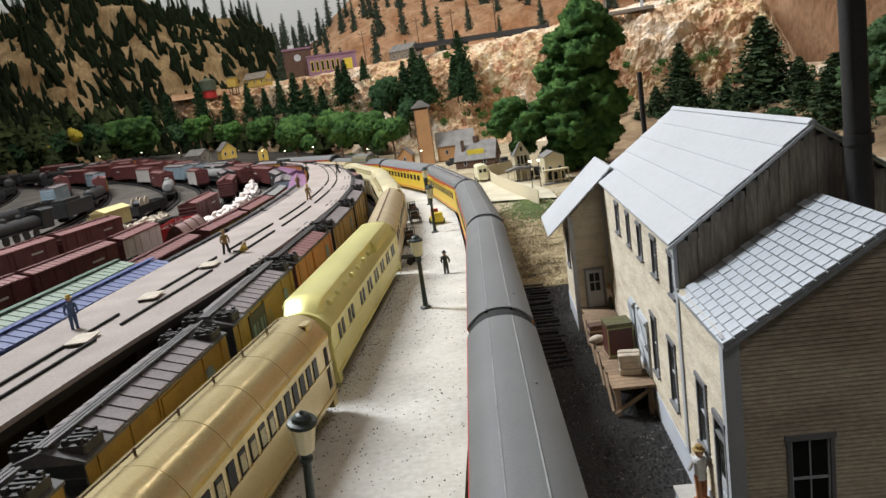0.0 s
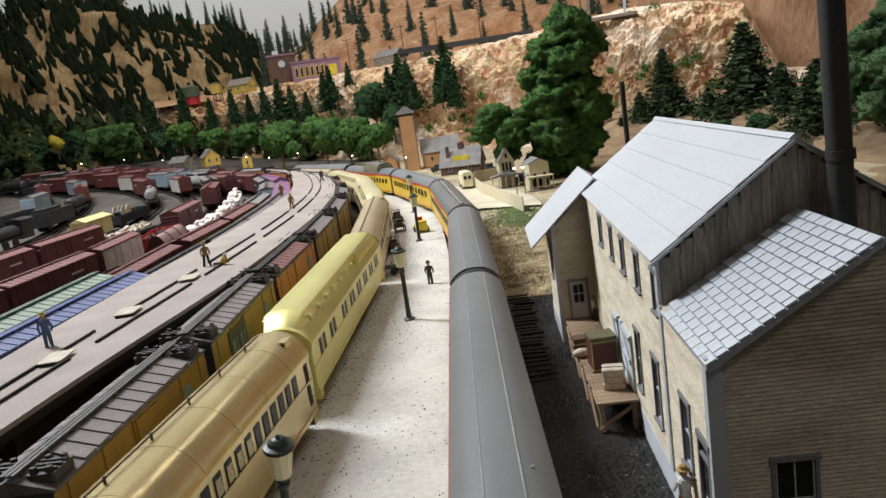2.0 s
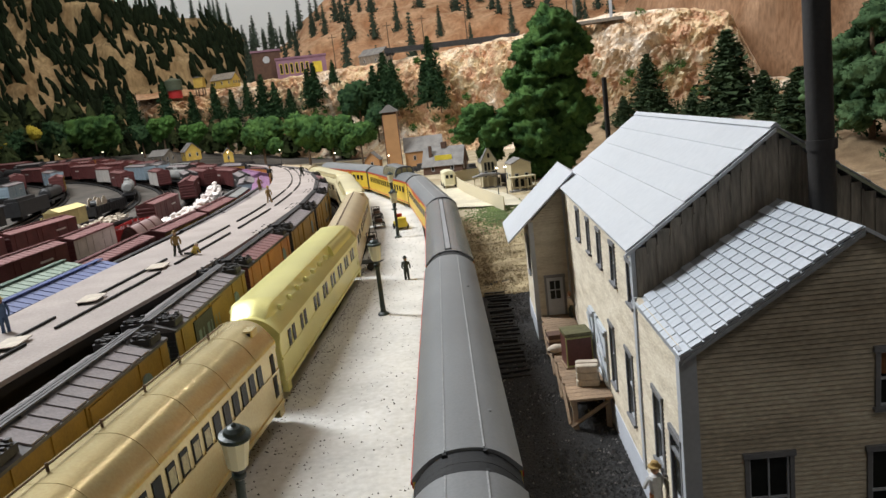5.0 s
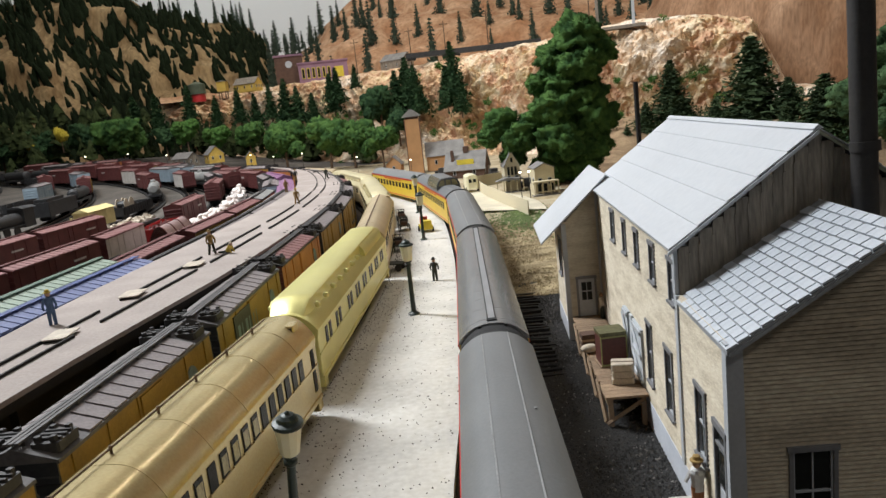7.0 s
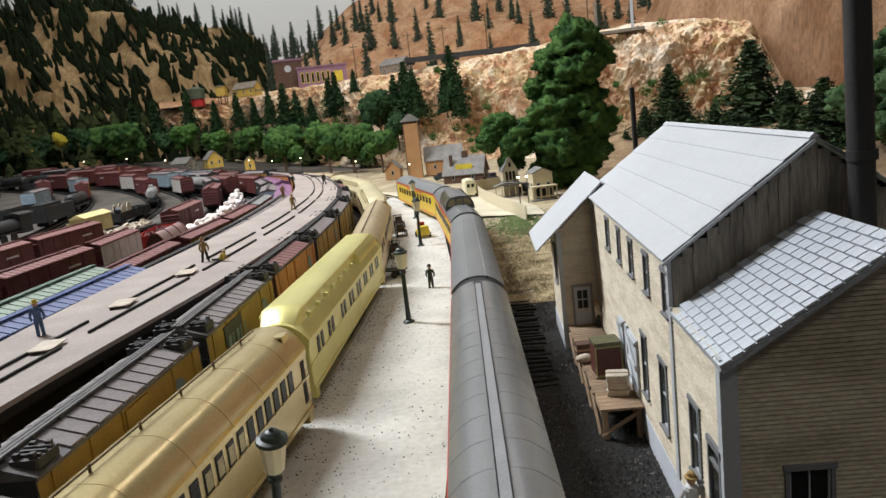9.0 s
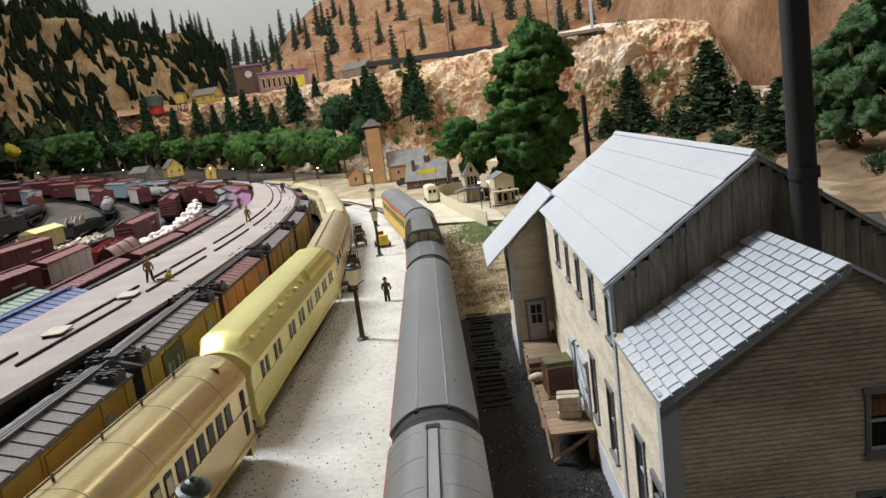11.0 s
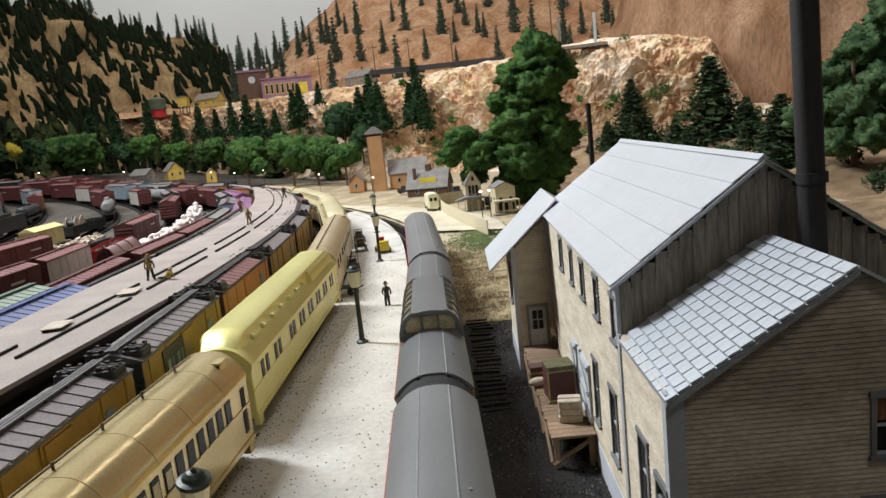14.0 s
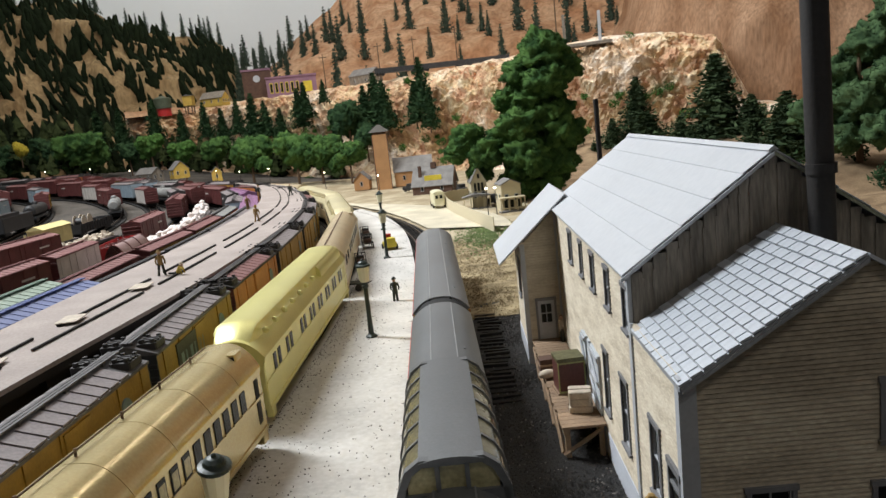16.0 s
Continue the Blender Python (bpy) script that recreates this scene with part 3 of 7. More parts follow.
def track(line, s0, s1, label, bed=M_CINDER):
    t = thing("track", label, "track", kind="structure")
    a, b = offset_line(line, -0.021, s0, s1), offset_line(line, 0.021, s0, s1)
    ob = strip("ballast", a, b, lambda x, y: lie(x, y) - 0.0036, bed, 0.003, 0.0006)
    ob.parent = t
    ties(line, s0, s1, t)
    rails(line, s0, s1, t)
    return t


track(MAIN, -0.6, 2.9, "main track with dark ties and steel rails")
track(SECOND, -0.4, 2.9, "track under the standing brass coaches")
track(ICING, -0.4, 2.8, "track beside the icing dock")
for yard_line in YARD:
    track(yard_line, -0.1, 2.7, "yard track on dark cinder ballast")

# siding stub of loose ties beside the main track
SIDING = curve_of([(0.022, -0.4), (0.019, 0.1), (0.016, 0.3), (0.013, 0.45), (0.011, 0.56), (0.009, 0.62)])
stub = thing("siding_ties", "row of dark wooden ties beside the cinder yard", "track", kind="structure")
tie_mesh = mesh_of(boxed(-7, 10, -1.2, 1.4, -3, 0, c=0.3), "tie", M_TIE)
for k in range(26):
    s = 0.42 + k * 0.0078
    a, b = at(SIDING, s - 0.01), at(SIDING, s + 0.01)
    ang = math.degrees(math.atan2(-(b - a)[0], (b - a)[1])) + random.uniform(-7, 7)
    p = (a + b) / 2
    piece("tie", tie_mesh, stub, pose(p[0] + 0.002 + random.uniform(-0.002, 0.003), p[1], -0.0024 + random.uniform(-0.0008, 0.0006), 0, 0, ang))

# ---- station platform, cinder yard, dirt and road ----
PLAT_R = curve_of([(-0.02, -0.4), (-0.028, 0.1), (-0.0335, 0.28), (-0.0345, 0.43), (-0.0465, 0.65), (-0.0575, 0.82), (-0.088, 1.1), (-0.138, 1.32), (-0.205, 1.5)])
PLAT_L = curve_of([(-0.135, -0.4), (-0.133, 0.1), (-0.128, 0.3), (-0.1225, 0.45), (-0.1195, 0.6), (-0.127, 0.8), (-0.146, 1.0), (-0.175, 1.15), (-0.225, 1.35), (-0.257, 1.45)])


def along(line, n, t):
    s = line[0][0] + (line[0][-1] - line[0][0]) * t
    return at(line, s)


pl = [along(PLAT_L, 0, t) for t in np.linspace(0, 1, 120)]
pr = [along(PLAT_R, 0, t) for t in np.linspace(0, 1, 120)]
tagged(strip("platform", pl, pr, lambda x, y: 0.0, M_PLASTER, 0.006, 0.0004), "white plaster station platform strewn with dark crumbs", "platform", kind="structure")


def crumbs(name, places, size, material, label):
    v, f = [], []
    for x, y, z in places:
        r = size * random.uniform(0.4, 1.3)
        q = len(v)
        a = random.uniform(0, 6.28)
        for k in range(4):
            v.append((x + r * math.cos(a + k * 1.571) * random.uniform(0.6, 1.2), y + r * math.sin(a + k * 1.571) * random.uniform(0.6, 1.2), z - r * 0.3))
        v.append((x + random.uniform(-0.3, 0.3) * r, y, z + r * random.uniform(0.5, 1.0)))
        f += [(q, q + 1, q + 4), (q + 1, q + 2, q + 4), (q + 2, q + 3, q + 4), (q + 3, q, q + 4)]
    return tagged(raw(name, v, f, material), label, "gravel", kind="stuff")


spots = []
for k in range(3400):
    t = random.random() ** 0.8
    a, b = along(PLAT_L, 0, 0.15 + 0.6 * t), along(PLAT_R, 0, 0.15 + 0.6 * t)
    u = random.random() ** 2.4 * 0.9 + 0.08
    p = a + (b - a) * u
    spots.append((p[0], p[1], 0.0002))
crumbs("platform_crumbs", spots, 0.00052, M_CRUMB, "dark gravel crumbs scattered over the white platform")

cl = curve_of([(0.0, -0.4), (0.004, 0.2), (0.002, 0.4), (-0.004, 0.6), (-0.006, 0.66)])
cr = curve_of([(0.12, -0.4), (0.12, 0.2), (0.12, 0.4), (0.12, 0.6), (0.1, 0.66)])
cinder = strip("cinder_yard", [along(cl, 0, t) for t in np.linspace(0, 1, 60)], [along(cr, 0, t) for t in np.linspace(0, 1, 60)], lambda x, y: -0.0042, M_CINDER, 0.003, 0.001)
tagged(cinder, "black cinder ground beside the depot", "ground", kind="structure")
spots = []
for k in range(16000):
    y = random.uniform(0.16, 0.64)
    spots.append((random.uniform(0.006, 0.062), y, -0.0042 + random.uniform(-0.0003, 0.0004)))
crumbs("cinder_specks", spots[:1500], 0.0007, M_PALESTONE, "pale specks in the black cinder ground")
spots = spots[1500:]
crumbs("cinder_stones", spots, 0.0008, M_STONE, "loose black cinder stones beside the depot")

dl = [(p[0] + 0.021, p[1]) for p in (at(MAIN, s) for s in np.linspace(0.6, 1.35, 60))]
dr = [(0.25, y) for y in np.linspace(0.62, 1.3, 60)]
tagged(strip("dirt_field", dl, dr, lambda x, y: -0.0034 + 0.0016 * noise.noise((x * 30, y * 30, 1)), M_DIRT, 0.003, 0.001), "dry tan grass and dirt beside the main track", "ground", kind="structure")
spots = [(random.uniform(-0.03, 0.06), random.uniform(0.6, 1.02), -0.003) for k in range(5000)]
crumbs("dry_grass_tufts", spots, 0.0012, M_DIRT, "dry tan grass tufts beside the main track")
TG = [at(MAIN, q) for q in np.linspace(0.98, 2.75, 70)]
tagged(strip("town_ground", [(q[0] + 0.02, q[1]) for q in TG], [(0.55 - 0.3 * k / 69, 0.95 + 1.75 * k / 69) for k in range(70)], lambda x, y: lie(x, y) - 0.0026, M_TOWN, 0.003, 0.002), "tan gravel ground of the town by the tracks", "ground", kind="structure")
rl = [(p[0] + 0.024, p[1]) for p in (at(MAIN, s) for s in np.linspace(1.12, 2.4, 60))]
rr = [(0.07 - 0.75 * ease(0.0, 1.0, k / 59) ** 1.2, 1.06 + 1.15 * k / 59) for k in range(60)]
tagged(strip("gravel_road", rl, rr, lambda x, y: lie(x, y) + 0.0008, M_ROAD, 0.0, 0.0012), "cream gravel road curving past the houses", "road", kind="structure")
spots = [(random.gauss(0.03, 0.02), random.gauss(1.02, 0.06), -0.001) for k in range(1800)]
crumbs("green_turf_tufts", spots, 0.0016, M_TURF, "green turf tufts beside the fence")

# ---- railway cars ----


def roof_profile(w, z0, z1, n=12, flat=2.6):
    """A rounded roof from eave to eave."""
    out = []
    for i in range(n + 1):
        u = -1 + 2 * i / n
        out.append((w * u, z0 + (z1 - z0) * (1 - abs(u) ** flat)))
    return out


def trucks(parent, ys, wide=12.0):
    for y in ys:
        bm = bmesh.new()
        box(bm, -wide, -wide + 2, y - 16, y + 16, 3, 8, c=1)
        box(bm, wide - 2, wide, y - 16, y + 16, 3, 8, c=1)
        box(bm, -wide, wide, y - 4, y + 4, 5, 9)
        tr = part("truck", bm, M_BLACK, parent)
        for dy in (-10, 10):
            part("wheelset", tubed((-9.5, y + dy, 5.2), (9.5, y + dy, 5.2), 5.1, n=12), M_RUB, tr)


def side_windows(parent, x, y0, y1, z0, z1, count, w, material, skip=()):
    me = mesh_of(boxed(-0.35, 0.35, -w / 2, w / 2, z0, z1), "window_pane", material)
    for side in (-1, 1):
        for i in range(count):
            if i in skip:
                continue
            piece("window_pane", me, parent, pose(side * x * MM, (y0 + (y1 - y0) * (i + 0.5) / count) * MM, 0))


def streamliner(label, style="plain", windows=12):
    """A smooth-sided streamlined coach; local y runs towards its rear end."""
    L, W = 149.8, 17.3
    car = thing("passenger_car", label, "train car", group="moving streamliner")
    roof_m = {"silver": M_SILVER, "dome": M_DOMEGREY}.get(style, M_GREY)
    bm = bmesh.new()
    prism(bm, [(-W, 8), (W, 8), (W + 0.2, 26), (W, 44), (-W, 44), (-W - 0.2, 26)], -L + 2.5, L - 2.5)
    part("body", bm, M_YEL, car, "armour yellow car side")
    top = 52.4
    prof = roof_profile(W + 0.35, 43.6, top, 16, 2.5)
    part("roof", prismed([(W + 0.35, 42.6), (-W - 0.35, 42.6)] + prof, -L + 2.4, L - 2.4), roof_m, car, "smooth grey roof", smooth=True)
    for x in (-6.2, 6.2) if style != "silver" else ():
        z = np.interp(x, [p[0] for p in prof], [p[1] for p in prof])
        part("roof_seam", boxed(x - 0.28, x + 0.28, -L + 2.8, L - 2.8, z - 0.6, z + 0.32), M_SEAM, car)
    for x in (-W - 0.45, W + 0.1):
        part("red_stripe", boxed(x, x + 0.35, -L + 2.5, L - 2.5, 40.4, 42.5), M_RED, car, "thin red stripe under the eave")
        if x < 0:
            part("drip_edge", boxed(x - 0.35, x + 0.1, -L + 2.5, L - 2.5, 41.6, 42.8), M_RED, car, "thin red drip edge")
        part("sill_stripe", boxed(x, x + 0.35, -L + 2.5, L - 2.5, 10, 11.2), M_RED, car)
    for y0, y1 in ((-L - 4.9, -L + 3), (L - 3, L + 4.9)):
        prof2 = roof_profile(W - 0.4, 42, top - 1.0, 16, 2.5)
        part("diaphragm", prismed([(W - 0.4, 9), (-W + 0.4, 9)] + prof2, y0, y1), M_RUB, car, "black rubber end diaphragm")
    for y in (-L + 0.6, L - 2.2):
        for x in (-6.5, 6.5):
            part("roof_lug", boxed(x - 0.7, x + 0.7, y, y + 1.6, 49, 51.6, c=0.2), M_RUB, car)
    side_windows(car, W + 0.25, -130, 130, 25.5, 34.5, windows, 9.5 if windows > 12 else 13, M_GLASS)
    for side in (-1, 1):
        for k, (a, b) in enumerate(((-62, -46), (-40, -24), (-18, 2), (8, 22), (28, 50))):
            part("lettering_bar", boxed(side * (W + 0.35) - 0.2, side * (W + 0.35) + 0.2, a, b, 37.4, 39.4), M_RED, car)
    for k, y in enumerate((-118, 60)):
        part("roof_vent", boxed(9.0, 10.6, y, y + 1.5, 49.2, 50.6, c=0.2), roof_m, car)
    if style == "silver":
        part("roof_walk", boxed(-1.7, 1.7, -L + 10, L - 10, 51.8, 52.9, c=0.3), M_WALK, car, "pale centre strip")
        for x in (-2.0, 2.0):
            part("roof_rib", boxed(x - 0.25, x + 0.25, -L + 10, L - 10, 51.6, 52.9), M_RUB, car)
        part("roof_hatch", boxed(-2.6, 2.6, -L + 6, -L + 9.6, 51.8, 53.0, c=0.4), M_RUB, car)
        part("roof_hatch", boxed(-2.6, 2.6, L - 9.6, L - 6, 51.8, 53.0, c=0.4), M_RUB, car)
        for y in range(-140, 150, 20):
            p2 = [(x * 1.004, z + 0.08) for x, z in prof]
            p3 = [(x * 0.99, z - 0.4) for x, z in prof]
            part("roof_band", prismed(p2 + p3[::-1], y, y + 0.35), roof_m, car)
    if style == "dome":
        a, b = -78.0, 12.0
        dome = part("dome", prismed([(14.5, 47), (-14.5, 47), (-10.5, 58.4), (-9, 60.4), (9, 60.4), (10.5, 58.4)], a + 3, b - 3), M_DOMEGREY, car, "raised observation dome")
        part("dome_roof", prismed([(9.8, 60.6), (-9.8, 60.6)] + roof_profile(9.8, 61.4, 62.8, 8, 2.2), a - 0.5, b + 0.5), M_DOMEGREY, dome, smooth=True)
        outer = [(17.0, 46.5), (16.7, 50.5), (15.6, 54.5), (13.4, 58.2), (9.6, 61.2)]
        inner = [(x - 0.9, z - 0.5) for x, z in outer]
        count = 6
        pitch = (b - a - 4) / count
        me = mesh_of(prismed(outer + inner[::-1], -pitch / 2 + 0.2, pitch / 2 - 0.2), "dome_pane", M_DOMEGLASS, True)
        rib_o = [(x + 0.5, z + 0.35) for x, z in outer]
        rib = mesh_of(prismed(rib_o + inner[::-1], -0.65, 0.65), "dome_mullion", M_DOMEGREY)
        for i in range(count + 1):
            y = a + 2 + pitch * i
            for turn in (0, 180):
                if i < count:
                    piece("dome_pane", me, dome, pose(0, (y + pitch / 2) * MM, 0, 0, 0, turn))
                piece("dome_mullion", rib, dome, pose(0, y * MM, 0, 0, 0, turn))
        for yy, s in ((a, -1), (b, 1)):
            bm = bmesh.new()
            prof3 = [(17.4, 46.5), (16.6, 53), (14.0, 59), (9.6, 62.2), (-9.6, 62.2), (-14.0, 59), (-16.6, 53), (-17.4, 46.5)]
            inner3 = [(14.8, 48.0), (14.2, 53), (12.0, 57.6), (8.8, 60.0), (-8.8, 60.0), (-12.0, 57.6), (-14.2, 53), (-14.8, 48.0)]
            prism(bm, prof3 + inner3[::-1], min(yy, yy + 3 * -s), max(yy, yy + 3 * -s))
            for x in (-4.4, 4.4):
                box(bm, x - 0.7, x + 0.7, min(yy, yy - 2 * s), max(yy, yy - 2 * s), 50, 61)
            box(bm, -16.5, 16.5, min(yy, yy - 3 * s), max(yy, yy - 3 * s), 47.4, 51.4)
            part("dome_end_frame", bm, M_DOMEGREY, dome, "dark grey dome window frame")
            for x0, x1 in ((-13.6, -5.1), (-3.7, 3.7), (5.1, 13.6)):
                part("dome_pane", boxed(x0, x1, yy - 1.6 * s - 0.2, yy - 1.6 * s + 0.2, 51.4, 59.4), M_CREAMGLASS, dome, "cream dome end window")
    trucks(car, (-110, 110))
    return car


def coach(name, label, L, paint, style):
    """A standing brass coach; the roof is rounded, or has a raised deck with ventilators."""
    W = {"deck": 18.0, "gold": 18.6}.get(style, 17.0)
    low = 9.0
    eave = 38.0 if style == "deck" else 40.4
    car = thing(name, label, "train car", group="standing brass coaches")
    part("body", prismed([(-W, low), (W, low), (W, eave + 0.4), (-W, eave + 0.4)], -L, L), paint, car)
    for side in (-1, 1):
        part("letter_board", boxed(side * (W + 0.25) - 0.3, side * (W + 0.25) + 0.3, -L, L, eave - 3.0, eave - 0.2), paint, car)
        part("belt_rail", boxed(side * (W + 0.25) - 0.3, side * (W + 0.25) + 0.3, -L, L, eave - 14.6, eave - 13.4), paint, car)
        part("side_sill", boxed(side * (W + 0.3) - 0.4, side * (W + 0.3) + 0.4, -L, L, low, low + 2.2), paint, car)
        for y in (-L + 5, L - 5):
            part("end_step", boxed(side * (W - 1.5) - 2.0, side * (W - 1.5) + 2.0, y - 3.5, y + 3.5, 4.4, low, c=0.4), paint, car)
    n = int(2 * L / 12)
    skips = (3, 4, 9) if style == "gold" else (2, 5, 6, 9, 12, 15, 18, 21)
    side_windows(car, W + 0.1, -L + 16, L - 22, eave - 12.8, eave - 3.6, n, 6.4 if style == "gold" else 5.4, M_GLASS, skips)
    me = mesh_of(boxed(-0.5, 0.5, -4.4, 4.4, eave - 13.4, eave - 12.8), "window_sill", paint)
    for side in (-1, 1):
        for i in range(n):
            if i not in skips:
                piece("window_sill", me, car, pose(side * (W + 0.3) * MM, (-L + 16 + (2 * L - 38) * (i + 0.5) / n) * MM, 0))
    if style == "gold":
        side_windows(car, W + 0.22, -L + 16, L - 22, eave - 11.8, eave - 5.4, n, 4.8, M_CREAMGLASS, tuple(i for i in range(n) if i not in (15, 17, 18, 19, 20)))
    if style == "deck":
        prof = roof_profile(W + 0.8, eave, 48.0, 20, 2.5)
        part("roof", prismed([(W + 0.8, eave - 0.6), (-W - 0.8, eave - 0.6)] + prof, -L, L), paint, car, "rounded lower roof", smooth=True)
        for side in (-1, 1):
            part("deck_shoulder", prismed([(side * 11.5, 43), (side * 16.2, 43), (side * 15.4, 47.6), (side * 13.4, 50.6), (side * 11.5, 51.8)], L * 0.3, L - 7), paint, car, smooth=True)
        bm = bmesh.new()
        rings = []
        for i in range(25):
            y = -L + 3 + (2 * L - 6) * i / 24
            e = min(1.0, (min(y + L, L - y) - 3) / 9 + 0.1)
            k = 1 - (1 - min(1, e)) ** 2.5
            h = 44 + 9.6 * k
            w = 12.0 * (0.8 + 0.2 * k)
            rings.append([bm.verts.new(p) for p in ((w, y, 43), (w, y, h - 1.2), (w * 0.86, y, h), (0, y, h + 0.7), (-w * 0.86, y, h), (-w, y, h - 1.2), (-w, y, 43))])
        for a, b in zip(rings, rings[1:]):
            for i in range(6):
                bm.faces.new((a[i], a[i + 1], b[i + 1], b[i]))
        bm.faces.new(rings[0]), bm.faces.new(rings[-1][::-1])
        part("raised_deck", bm, paint, car, "smooth raised roof deck", smooth=True)
        me = mesh_of(lathed([(1.5, 0), (2.3, 1.4), (1.6, 2.8), (0.4, 3.2)], 6), "ventilator", paint)
        for i in range(7):
            for side in (-1, 1):
                piece("ventilator", me, car, pose(side * 14.2 * MM, (-L * 0.84 + i * L * 0.16) * MM, 45.8 * MM, 0, side * 18, 0))
    else:
        prof = roof_profile(W + 0.8, 40.4, 52.6, 24, 2.9 if style == "gold" else 2.3)
        part("roof", prismed([(W + 0.8, 39.8), (-W - 0.8, 39.8)] + prof, -L, L), paint, car, "rounded polished roof", smooth=True)
        for y in np.arange(-L + 26, L - 10, 34):
            p2 = [(x * 1.008, z + 0.12) for x, z in prof]
            p3 = [(x * 0.99, z - 0.4) for x, z in prof]
            part("roof_band", prismed(p2 + p3[::-1], y, y + 0.6), paint, car)
        if style == "gold":
            bm = bmesh.new()
            tube(bm, (-2.6, -L + 4, 54.3), (-2.6, L - 12, 54.3), 0.36, n=6)
            for y in np.arange(-L + 10, L - 10, 32):
                tube(bm, (-2.6, y, 52), (-2.6, y, 55.2), 0.6, n=6)
            part("roof_rail", bm, M_BARK, car, "thin dark rail on posts")
            bm = bmesh.new()
            box(bm, 7.5, 14, L - 17, L - 8, 45, 51.2, c=0.6)
            part("vent_box", bm, paint, car, "raised vent box")
            part("vent_mouth", boxed(8.6, 13.4, L - 17.4, L - 16.6, 46.4, 50.2), M_RUB, car)
        if style == "seam":
            part("roof_walk", boxed(-0.8, 0.8, -L + 4, L - 4, 52.2, 53.2), M_BARK, car)
            part("roof_step", boxed(8, 14, L - 16, L - 4, 45, 51), paint, car)
    for y0, y1 in ((-L - 3, -L), (L, L + 3)):
        part("end_diaphragm", boxed(-7, 7, y0, y1, 8, 38, c=1), M_RUB, car)
    part("door_recess", boxed(W - 0.4, W + 0.35, L - 10, L - 5, 15, 36), M_RUB if style == "gold" else paint, car)
    for y in (-L, L):
        bm = bmesh.new()
        tube(bm, (W - 0.5, y * 1.004, 12), (W - 0.5, y * 1.004, 33), 0.35, n=5)
        part("grab_rail", bm, paint, car)
    part("underframe", boxed(-10, 10, -L + 50, L - 50, 4, 9, c=1), M_BLACK, car)
    trucks(car, (-L + 38, L - 38))
    return car


